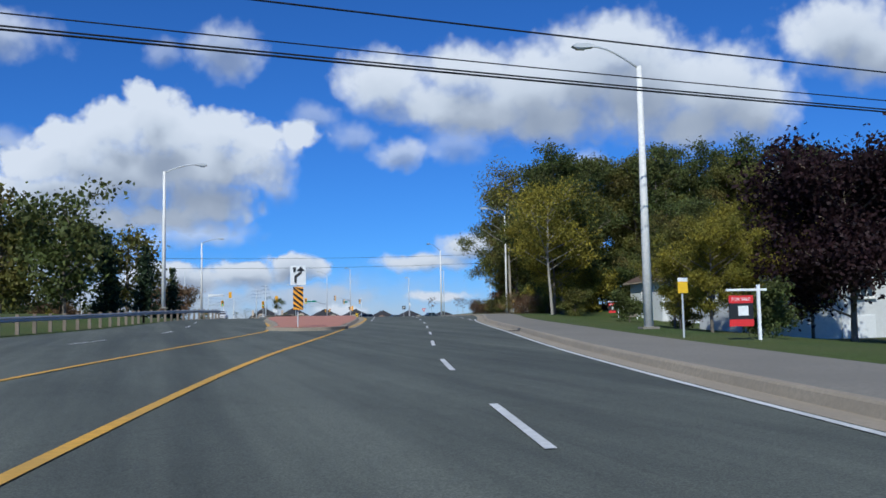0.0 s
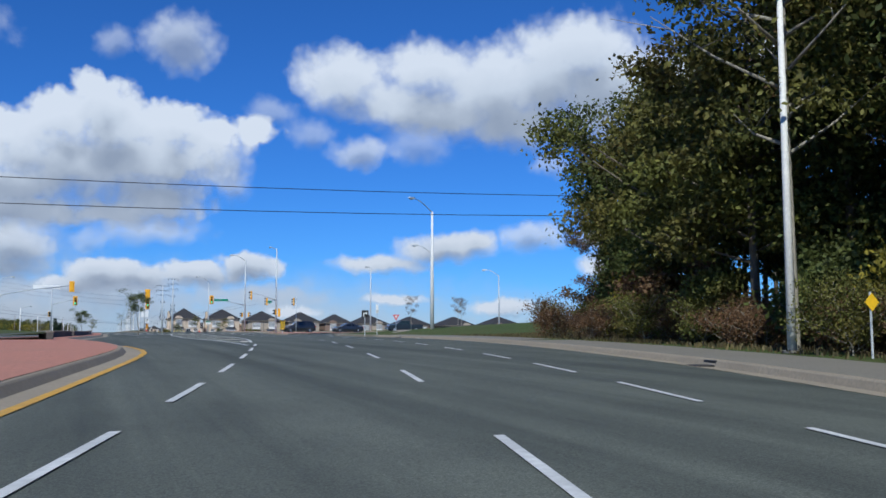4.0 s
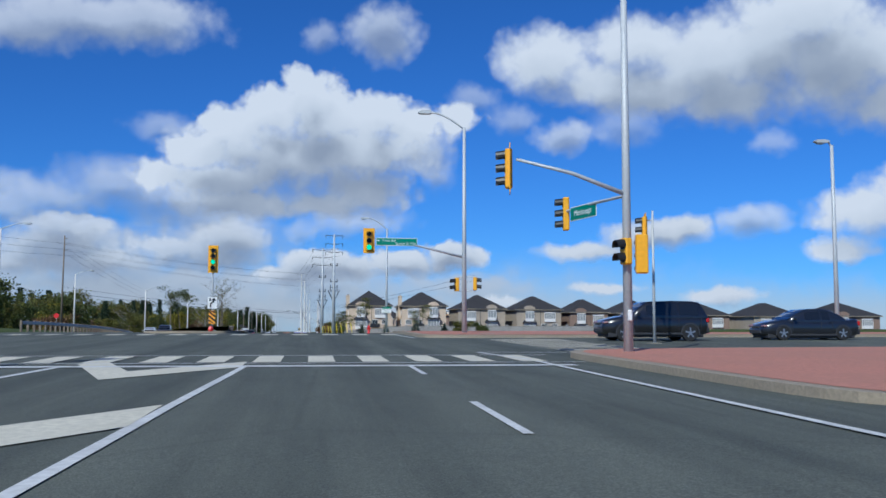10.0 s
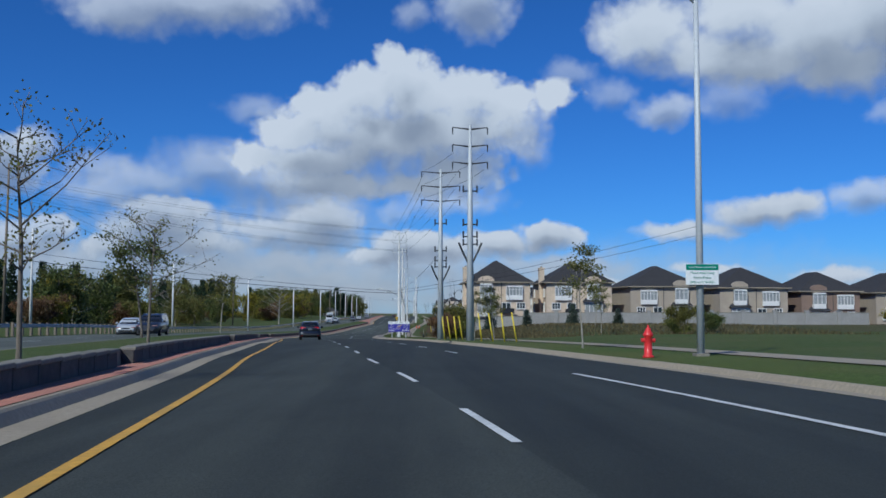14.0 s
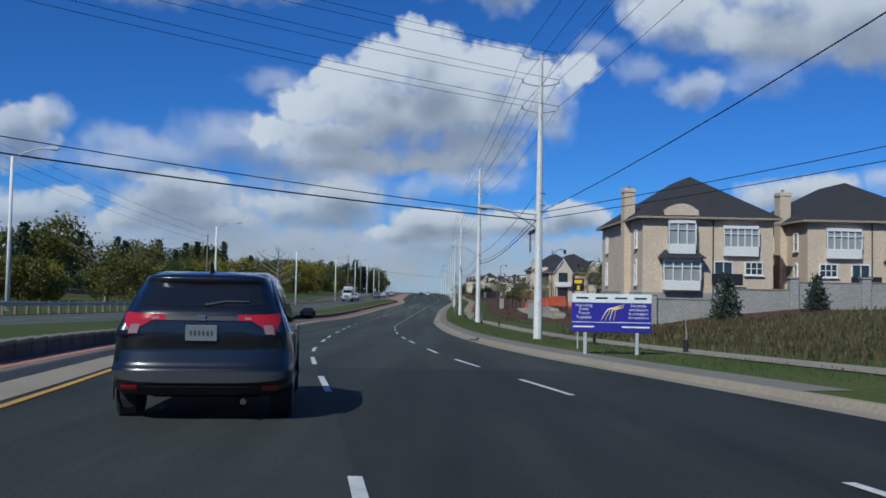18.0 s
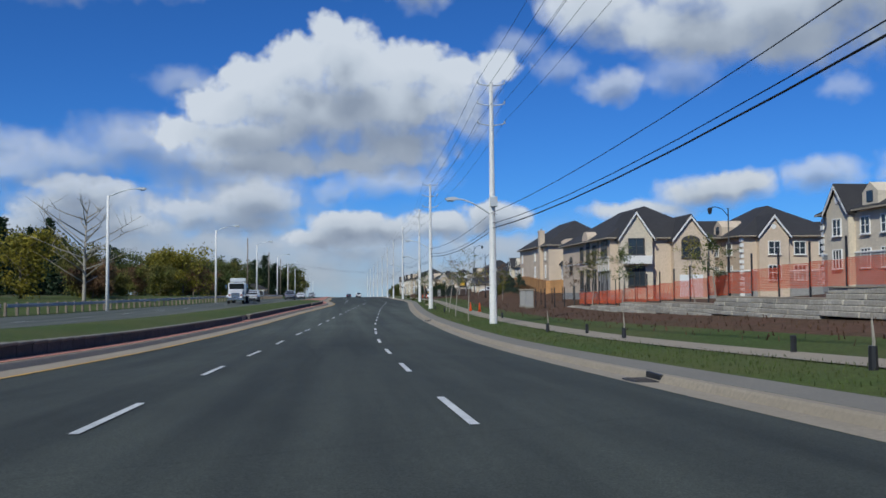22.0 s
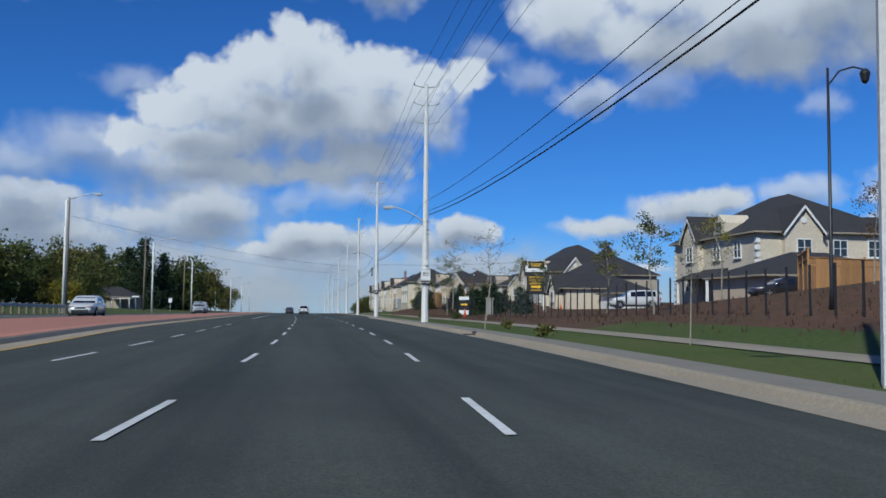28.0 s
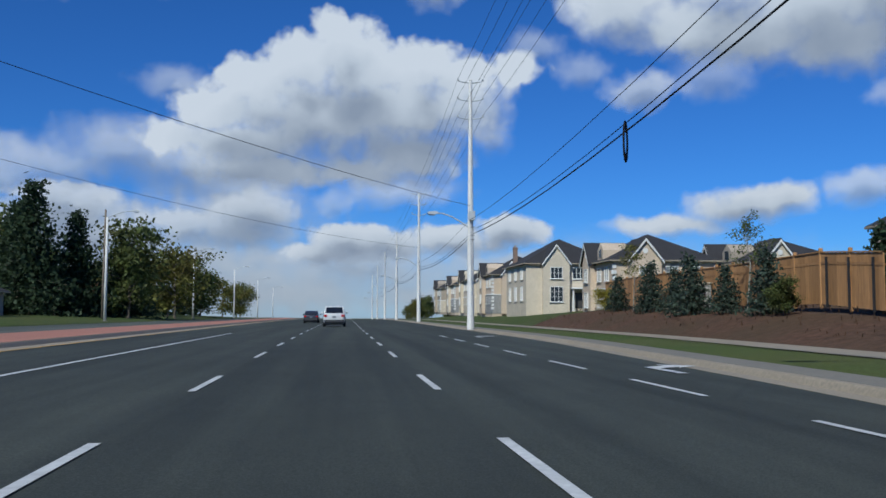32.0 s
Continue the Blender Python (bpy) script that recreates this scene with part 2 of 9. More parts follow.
CLOUDS["low_left"] = [(-15.6, 4.6, 3.4, 1.2), (-13.2, 4.0, 2.5, 0.9), (-17.8, 3.7, 1.8, 0.7), (-8.5, 4.8, 2.5, 0.8), (-4.9, 5.4, 2.8, 1.2), (-6.3, 4.4, 3.9, 0.9), (-23.8, 8.2, 2.2, 1.8), (-23.2, 3.8, 2.8, 1.2), (-14.9, 6.0, 3.0, 0.8), (-21.4, 4.7, 1.6, 0.7)]
CLOUDS["low_mid"] = [(9.2, 4.5, 2.5, 0.9), (5.9, 3.9, 3.3, 0.8), (0.3, 3.9, 2.6, 1.0), (2.2, 3.9, 2.4, 1.0), (-1.6, 3.2, 2.1, 0.8)]
CLOUDS["low_right"] = [(22.1, 5.7, 3.0, 0.9), (24.1, 6.0, 1.4, 0.8), (17.9, 4.7, 3.0, 0.6), (19.0, 2.3, 2.1, 0.4), (12.1, 1.5, 1.6, 0.5), (26.2, 1.7, 2.5, 0.5)]
CLOUDS["haze"] = [(-28, 0.3, 14, 3.0), (-8, 0.3, 16, 3.4), (12, 0.2, 14, 2.7), (34, 0.1, 16, 2.0), (55, 0.1, 14, 2.0)]
CLOUDS["band"] = [(-20.8, 2.8, 5.3, 0.9), (-11.2, 1.9, 5.3, 0.9), (-3.7, 1.0, 5.3, 0.9), (5.4, 0.7, 5.6, 0.8), (-20.8, 2.1, 5.3, 0.9), (-13.2, 2.3, 5.6, 0.8), (-6.3, 1.7, 5.3, 0.6), (-13.0, 3.6, 4.6, 1.4), (-7.1, 2.7, 5.3, 0.9), (1.0, 2.2, 5.6, 0.9), (9.7, 2.6, 3.9, 0.8), (-5.9, 5.6, 4.2, 1.2), (0.5, 3.0, 4.6, 0.9), (-14.5, 5.2, 4.4, 0.9)]


def cloud_group(name, blobs, warp, billow):
    """Node group: how thick a bank of cloud is at a place given in degrees, and how thick its plain body is there."""
    g = bpy.data.node_groups.new(name, "ShaderNodeTree")
    g.interface.new_socket("Place", in_out='INPUT', socket_type='NodeSocketVector')
    g.interface.new_socket("Body", in_out='OUTPUT', socket_type='NodeSocketFloat')
    g.interface.new_socket("Density", in_out='OUTPUT', socket_type='NodeSocketFloat')
    gi, go = g.nodes.new("NodeGroupInput"), g.nodes.new("NodeGroupOutput")

    def vm(op, a, b):
        n = g.nodes.new("ShaderNodeVectorMath")
        n.operation = op
        for s, v in zip(n.inputs, (a, b)):
            if isinstance(v, tuple):
                s.default_value = v
            elif v is not None:
                g.links.new(v, s)
        return n.outputs["Value"] if op == 'LENGTH' else n.outputs[0]

    def fm(op, a, b, c=None):
        n = g.nodes.new("ShaderNodeMath")
        n.operation = op
        for s, v in zip(n.inputs, (a, b, c)):
            if isinstance(v, (int, float)):
                s.default_value = v
            elif v is not None:
                g.links.new(v, s)
        return n.outputs[0]

    def tex(scale, detail, rough):
        n = g.nodes.new("ShaderNodeTexNoise")
        n.inputs["Scale"].default_value, n.inputs["Detail"].default_value, n.inputs["Roughness"].default_value = scale, detail, rough
        g.links.new(gi.outputs[0], n.inputs["Vector"])
        return n

    def puffs(scale):
        n = g.nodes.new("ShaderNodeTexVoronoi")
        n.feature = 'SMOOTH_F1'
        n.inputs["Scale"].default_value, n.inputs["Smoothness"].default_value = scale, 0.35
        g.links.new(p, n.inputs["Vector"])
        return n.outputs["Distance"]
    w = vm('MULTIPLY', vm('SUBTRACT', tex(0.55, 3, 0.55).outputs["Color"], (0.5, 0.5, 0.5)), (warp, warp, 0))
    p = vm('ADD', gi.outputs[0], w)
    total = None
    for az, el, ra, re in blobs:
        d = vm('MULTIPLY', vm('SUBTRACT', p, (az, el, 0)), (0.74 / ra, 0.74 / re, 0))
        v = fm('SUBTRACT', 1.0, vm('LENGTH', d, None))
        total = v if total is None else fm('SMOOTH_MAX', total, v, 0.35)
    g.links.new(total, go.inputs[0])
    n = fm('MULTIPLY_ADD', puffs(0.7), -0.5 * billow, 0.2 * billow)
    n = fm('ADD', n, fm('MULTIPLY_ADD', puffs(1.7), -0.2 * billow, 0.07 * billow))
    n = fm('ADD', n, fm('MULTIPLY_ADD', tex(1.6, 5, 0.5).outputs["Fac"], 0.4 * billow, -0.2 * billow))
    g.links.new(fm('ADD', total, n), go.inputs[1])
    return g


def cloud_bank(key, blobs, k, lift=0.8, crisp=0.26, loose=0.75, dim=1.0, warp=1.2, billow=1.0, thick=1.0):
    """lift: degrees over which the top of a cloud turns into its grey base; crisp and loose: width of its upper and lower edge."""
    grp = cloud_group("cloud_" + key, blobs, warp, billow)
    m = bpy.data.materials.new("cloud_" + key)
    m.use_nodes = True
    nt = m.node_tree
    nt.nodes.remove(nt.nodes["Principled BSDF"])
    uv = nt.nodes.new("ShaderNodeUVMap")
    uv.uv_map = "degrees"

    def sample(dx, dy):
        a = nt.nodes.new("ShaderNodeVectorMath")
        a.operation = 'ADD'
        a.inputs[1].default_value = (dx, dy, 0)
        nt.links.new(uv.outputs[0], a.inputs[0])
        n = nt.nodes.new("ShaderNodeGroup")
        n.node_tree = grp
        nt.links.new(a.outputs[0], n.inputs[0])
        return n

    def fm(op, a, b, c=None):
        n = nt.nodes.new("ShaderNodeMath")
        n.operation = op
        for s, v in zip(n.inputs, (a, b, c)):
            if isinstance(v, (int, float)):
                s.default_value = v
            elif v is not None:
                nt.links.new(v, s)
        return n.outputs[0]

    def mapped(value, lo, hi, out0=0.0, out1=1.0, kind='LINEAR'):
        n = nt.nodes.new("ShaderNodeMapRange")
        n.interpolation_type = kind
        for i, v in enumerate((value, lo, hi, out0, out1)):
            if isinstance(v, (int, float)):
                n.inputs[i].default_value = v
            else:
                nt.links.new(v, n.inputs[i])
        return n.outputs[0]
    here, near, far = sample(0, 0), sample(-0.2 * lift, lift), sample(-0.3 * lift, 2.1 * lift)
    over = fm('ADD', fm('MULTIPLY', fm('MAXIMUM', near.outputs[0], 0.0), 0.62), fm('MULTIPLY', fm('MAXIMUM', far.outputs[0], 0.0), 0.5))
    # lumps standing out from the body are painted lighter, as if sunlit
    lump = fm('SUBTRACT', here.outputs[1], here.outputs[0])
    over = fm('SUBTRACT', over, fm('MULTIPLY', lump, 0.17))
    shade = mapped(over, 0.1, 0.9)
    # sunlit top to shaded base, painted as emission colour
    col = ramp(nt, shade, [(0.0, (0.79 * dim, 0.79 * dim, 0.84 * dim)), (0.38, (0.65 * dim, 0.67 * dim, 0.735 * dim)), (0.7, (0.43 * dim, 0.46 * dim, 0.54 * dim)), (1.0, (0.335 * dim, 0.37 * dim, 0.46 * dim))])
    low = mapped(fm('MAXIMUM', near.outputs[0], 0.0), 0.15, 0.75)
    half = mapped(low, 0.0, 1.0, crisp / 2, loose / 2)
    dens = here.outputs[1]
    al = mapped(dens, fm('SUBTRACT', 0.24, half), fm('ADD', 0.24, half), 0.0, thick, 'SMOOTHSTEP')
    em, tr, mx = nt.nodes.new("ShaderNodeEmission"), nt.nodes.new("ShaderNodeBsdfTransparent"), nt.nodes.new("ShaderNodeMixShader")
    nt.links.new(col, em.inputs[0])
    nt.links.new(al, mx.inputs[0])
    nt.links.new(tr.outputs[0], mx.inputs[1])
    nt.links.new(em.outputs[0], mx.inputs[2])
    nt.links.new(mx.outputs[0], nt.nodes["Material Output"].inputs[0])
    a0, a1 = min(b[0] - b[2] for b in blobs) - 3, max(b[0] + b[2] for b in blobs) + 3
    e0, e1 = max(-2.5, min(b[1] - b[3] for b in blobs) - 2), max(b[1] + b[3] for b in blobs) + 3
    na, ne, r = int((a1 - a0) / 2) + 2, int((e1 - e0) / 2) + 2, SKY_R + 15 * k
    vs, fs, uvs = [], [], []
    for i in range(na):
        for j in range(ne):
            a, e = a0 + (a1 - a0) * i / (na - 1), e0 + (e1 - e0) * j / (ne - 1)
            vs.append((SKY_C[0] + r * math.cos(radians(e)) * math.sin(radians(a)), SKY_C[1] + r * math.cos(radians(e)) * math.cos(radians(a)), SKY_C[2] + r * math.sin(radians(e))))
            uvs.append((a, e))
            if i and j:
                q = i * ne + j
                fs.append((q - ne - 1, q - 1, q, q - ne))
    me = bpy.data.meshes.new("cloud_bank")
    me.from_pydata(vs, [], fs)
    lay = me.uv_layers.new(name="degrees")
    for lp in me.loops:
        lay.data[lp.index].uv = uvs[lp.vertex_index]
    me.materials.append(m)
    tagged(new("cloud_bank", me), "bank of white cumulus cloud with a grey base", "cloud", kind="structure")


LOOKS = {"main": dict(lift=2.0, crisp=0.34, loose=0.85, billow=0.8), "right": dict(lift=1.8, crisp=0.55, loose=0.9, billow=0.6), "right_far": dict(lift=1.5, crisp=0.5, loose=0.9, billow=0.6),
         "small": dict(lift=0.5, crisp=0.7, loose=0.9, thick=0.7, billow=0.7), "tail": dict(lift=0.9, crisp=1.0, loose=1.1, thick=0.62, billow=0.8, dim=0.95), "wisps": dict(lift=0.6, crisp=0.9, loose=1.0, thick=0.42, billow=0.7), "upper_left": dict(lift=0.9, crisp=0.7, loose=0.9, thick=0.75, billow=0.6),
         "low_left": dict(lift=0.65, dim=0.93, crisp=0.35, loose=1.0, billow=0.8, thick=0.85), "low_mid": dict(lift=0.55, dim=0.96, crisp=0.32, loose=0.9, billow=0.8), "low_right": dict(lift=0.6, dim=0.94, crisp=0.5, loose=0.9, billow=0.6),
         "band": dict(lift=0.8, crisp=1.0, loose=1.2, dim=0.78, warp=2.2, billow=0.7, thick=0.75), "haze": dict(lift=3.0, crisp=1.2, loose=1.3, dim=0.72, warp=1.5, billow=0.3, thick=0.7)}
for _k, (_key, _blobs) in enumerate(CLOUDS.items()):
    cloud_bank(_key, _blobs, _k, **LOOKS[_key])

# ---- plan of the road: lines as x for each y ----
def curve(pts, even=False):
    ys, xs = np.array([p[0] for p in pts], float), np.array([p[1] for p in pts], float)
    sl = np.gradient(xs, ys)
    if even:
        d = np.diff(xs) / np.diff(ys)
        sl[0], sl[-1] = d[0], d[-1]
        sl[1:-1] = [0 if a * b <= 0 else 2 * a * b / (a + b) for a, b in zip(d[:-1], d[1:])]

    def at(y):
        i = np.clip(np.searchsorted(ys, y, side="right") - 1, 0, len(ys) - 2)
        h = ys[i + 1] - ys[i]
        w = (y - ys[i]) / h
        inside = (2 * w**3 - 3 * w**2 + 1) * xs[i] + (w**3 - 2 * w**2 + w) * h * sl[i] + (3 * w**2 - 2 * w**3) * xs[i + 1] + (w**3 - w**2) * h * sl[i + 1]
        return np.where(y < ys[0], xs[0] + (y - ys[0]) * sl[0], np.where(y > ys[-1], xs[-1] + (y - ys[-1]) * sl[-1], inside)) + 0.0
    return at


D1 = curve([(-60, -11), (0, 1.5), (19, 6.1), (37.4, 11.5), (56.3, 16.9), (74.5, 21.7), (91.9, 25.9), (109, 29.3), (125.8, 32.1), (142, 34.2), (158, 35.6),
            (174, 36.3), (190, 36.55), (215, 36.45), (232.5, 35.6), (246, 34.6), (264, 32.85), (270, 32.1), (281.5, 30.95), (300, 28.9), (314, 27.5), (326, 26.1), (344, 23.7),
            (356, 22.8), (380, 21.7), (400, 21.3), (420, 21.2), (440, 21.5), (460, 22.2), (497, 23.9), (530, 25.9), (556, 27.5), (570, 28.15), (600, 28.65),
            (630, 28.75), (661, 28.45), (720, 28.2), (800, 28.3), (2500, 28.3)])
_ZR = curve([(-120, -3.3), (0, 0), (20, 0.55), (46.8, 1.35), (83, 2.45), (100, 2.75), (117, 2.95), (142, 3.05), (174, 3.15), (207, 3.45), (228, 3.65), (242, 3.55), (270, 3.05),
             (306, 2.15), (335, 1.25), (367, 0.25), (403, -0.65), (439, -1.55), (462, -1.75), (500, -1.75), (560, -1.65), (620, -1.65), (648, -1.75), (720, -2.0),
             (800, -2.35), (860, -2.75), (1000, -5.0), (1400, -12), (2500, -30)])


def zr(y):
    """Height of the road."""
    return _ZR(np.clip(y, -400, 2500))


def off(base, pts):
    o = curve(pts, True)
    lo, hi = pts[0], pts[-1]
    return lambda y: base(y) + np.where(y < lo[0], lo[1], np.where(y > hi[0], hi[1], o(y)))


# right edge of the asphalt, island and median edges, left edge of the far carriageway
KR = off(D1, [(-60, 3.1), (0, 3.1), (20, 3.4), (45, 3.5), (56, 3.7), (70, 5.0), (84, 6.2), (95, 6.9), (112, 7.2), (147, 7.2), (164, 7.2), (171, 7.5), (176, 8.5), (180.5, 10.2), (184, 12.2), (187, 14.6), (190, 18), (193, 22.5), (196, 32), (199, 55), (216, 55), (219, 30), (221, 12), (223, 5), (225, 4.2), (238, 4.3), (246, 5.9), (275, 6.55), (330, 6.6), (352, 6.5), (390, 6.8), (440, 7.25), (488, 6.85), (560, 7.1), (615, 7.3), (645, 7.9), (665, 9.2), (690, 10.4), (900, 10.6)])
MR = off(D1, [(43, -3.8), (50, -3.85), (62, -4.0), (70, -4.25), (76, -4.5), (84, -5.1), (92, -5.75), (103.5, -6.7), (112, -8.6), (120, -11), (130, -13.2), (155, -14.6), (198, -14.9), (232, -4.7), (540, -4.7), (570, -6.6), (600, -8.2), (900, -8.2)])
ML = off(D1, [(43, -7.6), (55, -9.5), (71, -12.2), (100, -14.5), (130, -18.0), (198, -19.5), (232, -11.2), (900, -11.3)])
GL = off(D1, [(-60, -16.2), (55, -18.2), (100, -23.5), (130, -27.5), (200, -29), (240, -21), (300, -19.3), (900, -19.3)])


def opp(y):
    """Rise of the far carriageway above the near one."""
    return np.interp(y, [230, 320, 420, 560, 640, 760], [0, 0.5, 0.8, 0.7, 0.3, 0.2])


RISE = [(-100, -0.8), (20, -1.0), (60, -1.3), (74, -0.9), (88, 1.2), (120, 1.3), (140, 1.0), (165, 0.8), (200, 0.2), (330, 0.5), (352, 1.6), (400, 2.2), (440, 2.2), (470, 1.2), (520, 1.0), (545, 2.8), (590, 2.6), (620, 1.2), (690, 1.0), (725, 2.0), (755, 1.6), (790, 1.0), (2500, 1.0)]


def bank(y, d):
    """Extra height of the soil bank below the timber fence and of the corner lawn."""
    return float(np.interp(y, [142, 156, 182, 197], [0, 0.65, 0.65, 0])) * min(1.0, max(0.0, (d - 2.2) / 9.0)) + float(np.interp(y, [664, 682, 716, 742], [0, 1.15, 1.0, 0])) * min(1.0, max(0.0, (d - 6.6) / 3.4))


def rise(y):
    return np.interp(y, [p[0] for p in RISE], [p[1] for p in RISE])


def mesh(name, verts, faces, mat, kind="", parent=None, label="", category="", smooth=False):
    me = bpy.data.meshes.new(name)
    me.from_pydata([tuple(map(float, v)) for v in verts], [], faces)
    if mat is not None:
        for mt in (mat if isinstance(mat, (list, tuple)) else [mat]):
            me.materials.append(mt)
    if smooth:
        me.polygons.foreach_set("use_smooth", [True] * len(me.polygons))
    me.update()
    ob = new(name, me)
    if parent:
        ob.parent = parent
    return tagged(ob, label, category, kind=kind)


def steps(y0, y1, step):
    n = max(1, int(math.ceil((y1 - y0) / step)))
    return np.linspace(y0, y1, n + 1)


def sweep(name, y0, y1, cols, mat, step=3.0, **kw):
    """A sheet along the road: cols are (x of y, z of y) pairs from left to right."""
    ys = steps(y0, y1, step)
    v, f, n = [], [], len(cols)
    for y in ys:
        for fx, fz in cols:
            v.append((float(fx(y)), y, float(fz(y))))
    for i in range(len(ys) - 1):
        for j in range(n - 1):
            a = i * n + j
            f.append((a, a + 1, a + n + 1, a + n))
    return mesh(name, v, f, mat, **kw)


def plus(fn, d):
    return lambda y: fn(y) + d


ROAD_Y0, ROAD_Y1 = -60, 2400
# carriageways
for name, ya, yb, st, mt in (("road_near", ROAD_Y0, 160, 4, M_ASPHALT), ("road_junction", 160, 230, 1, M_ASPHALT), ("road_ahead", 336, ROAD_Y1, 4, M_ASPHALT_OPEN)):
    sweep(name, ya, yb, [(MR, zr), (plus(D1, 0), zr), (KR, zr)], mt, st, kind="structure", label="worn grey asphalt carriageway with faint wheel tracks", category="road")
sweep("road_far", ROAD_Y0, ROAD_Y1, [(GL, lambda y: zr(y) + opp(y)), (ML, lambda y: zr(y) + opp(y) * 0.7)], M_ASPHALT, 4, kind="structure", label="grey asphalt carriageway for oncoming traffic", category="road")
sweep("road_middle", ROAD_Y0, 46, [(ML, plus(zr, 0)), (MR, plus(zr, 0))], M_ASPHALT, 4, kind="structure", label="worn grey asphalt between the yellow lines", category="road")
sweep("road_crossing", 196, 236, [(ML, plus(zr, 0)), (MR, plus(zr, 0))], M_ASPHALT, 4, kind="structure", label="worn grey asphalt of the junction", category="road")
# two ages of asphalt, both coloured darker to hold painted cloud shade
sweep("road_ahead_inner", 230, 336, [(MR, zr), (D1, zr)], M_ASPHALT_OLD_SHADED, 4, kind="structure", label="older grey asphalt of the inner lane, darkened as cloud shade", category="road")
sweep("road_ahead_outer", 230, 336, [(D1, zr), (KR, zr)], M_ASPHALT_NEW_SHADED, 4, kind="structure", label="newer dark asphalt of the outer lane, darkened further as cloud shade", category="road")
# cross street
v, f = [], []
for i, x in enumerate((-260, -120, -40, -8, 10, 30, 44, 60, 90, 140, 220, 320)):
    g = -0.015 - 0.004 * max(0, x - 60)
    v += [(x, y, float(zr(y)) + g) for y in (203.5, 222.0)]
    if i:
        a = 2 * i
        f.append((a - 2, a, a + 1, a - 1))
mesh("road_cross_street", v, f, M_ASPHALT, kind="structure", label="grey asphalt side street crossing at the lights", category="road")

# one sheet of ground to the horizon, lower under the roads
GX_L = [(-3000, 12), (-900, 8), (-300, 5), (-120, 2.5), (-60, 1.4), (-30, 1.0), (-12, 0.7), (-5, 0.35), (-1.2, 0.1), (-0.05, 0.02)]
GX_R = [(0.0, -0.15), (0.7, -0.1), (0.8, 0.11), (6.6, 0.125), (9, 0.2), (13, 0.35), (17, 0.7), (22, 1.0), (40, 1.0), (80, 1.0), (200, 1.0), (800, 1.3), (3000, 2.0)]
gy = np.concatenate([np.arange(-3000, -100, 300), np.arange(-100, 160, 5), np.arange(160, 230, 1), np.arange(230, 820, 5), np.arange(840, 1200, 40), np.arange(1200, 4000, 300)])
v, f = [], []
for y in gy:
    yy = float(np.clip(y, -400, 2500))
    base, r, o = float(zr(yy)), float(rise(yy)), float(opp(yy))
    for dx, h in GX_L:
        v.append((float(GL(yy)) + dx, y, base + o + h - 0.03))
    v.append((float(GL(yy)) + 0.3, y, base - 0.35))
    v.append((float(KR(yy)) - 0.3, y, base - 0.35))
    for dx, h in GX_R:
        cross = 1.0 if not 200 < y < 226 else 0.15
        v.append((float(KR(yy)) + dx, y, base + (h if h < 0.15 else h * r) * cross - (0.1 if 200 < y < 226 else 0.0) + bank(yy, dx)))
n = len(GX_L) + 2 + len(GX_R)
fm = []
for i in range(len(gy) - 1):
    for j in range(n - 1):
        f.append((i * n + j, i * n + j + 1, (i + 1) * n + j + 1, (i + 1) * n + j))
        ym = gy[i]
        right = j - len(GX_L) - 2
        fm.append(2 if (right >= 4 and right < 9 and 362 < ym < 720) or (right == 3 and 585 < ym < 720) or (3 <= right < 7 and 84 <= ym <= 124) else 1 if (right >= 4 and 330 < ym < 362) or right >= 9 or j < 5 else 0)
g = mesh("ground", v, f, [M_GRASS, M_MEADOW, M_SOIL], kind="structure", label="mown grass and bare soil beside the road", category="ground", smooth=True)
g.data.polygons.foreach_set("material_index", fm)


def kerb(name, edge, side, y0, y1, gutter=0.5, label="", zoff=None, high=0.15):
    """Concrete gutter and raised kerb along an asphalt edge; side +1: kerb to the right."""
    z = zoff or zr
    prof = [(0, 0.004), (gutter, -0.01), (gutter + (0.05 if side > 0 else 0.11), high - 0.03), (gutter + (0.08 if side > 0 else 0.15), high), (gutter + 0.24, high), (gutter + 0.25, -0.2)]
    cols = [(plus(edge, side * d), plus(z, h)) for d, h in prof]
    if side < 0:
        cols = cols[::-1]
    return sweep(name, y0, y1, cols, M_CONC, 3.0, kind="structure", label=label or "weathered concrete kerb and gutter", category="kerb")


kerb("kerb_right", KR, 1, -60, 150)
kerb("kerb_right_far", KR, 1, 238, 900, 0.5, high=0.11)
kerb("kerb_island", MR, -1, 46, 197)
GUT = off(MR, [(236, 0.0), (300, 0.3), (330, 0.45), (900, 0.45)])
sweep("gutter_median", 300, 900, [(plus(MR, 0.0), plus(zr, 0.006)), (GUT, plus(zr, 0.008))], M_CONC, 3, kind="structure", label="pale concrete gutter along the median", category="kerb")
kerb("kerb_median", MR, -1, 236, 900)
sweep("median_wall_foot", 240, 558, [(plus(MR, -1.67), plus(zr, 0.49)), (plus(MR, -1.64), plus(zr, 0.1))], M_CONC, 3, kind="structure", label="concrete face below the grass of the median", category="kerb")
kerb("kerb_island_far_side", ML, 1, 46, 197, 0.15)
kerb("kerb_median_far_side", ML, 1, 236, 900, 0.15, zoff=lambda y: zr(y) + opp(y) * 0.7)
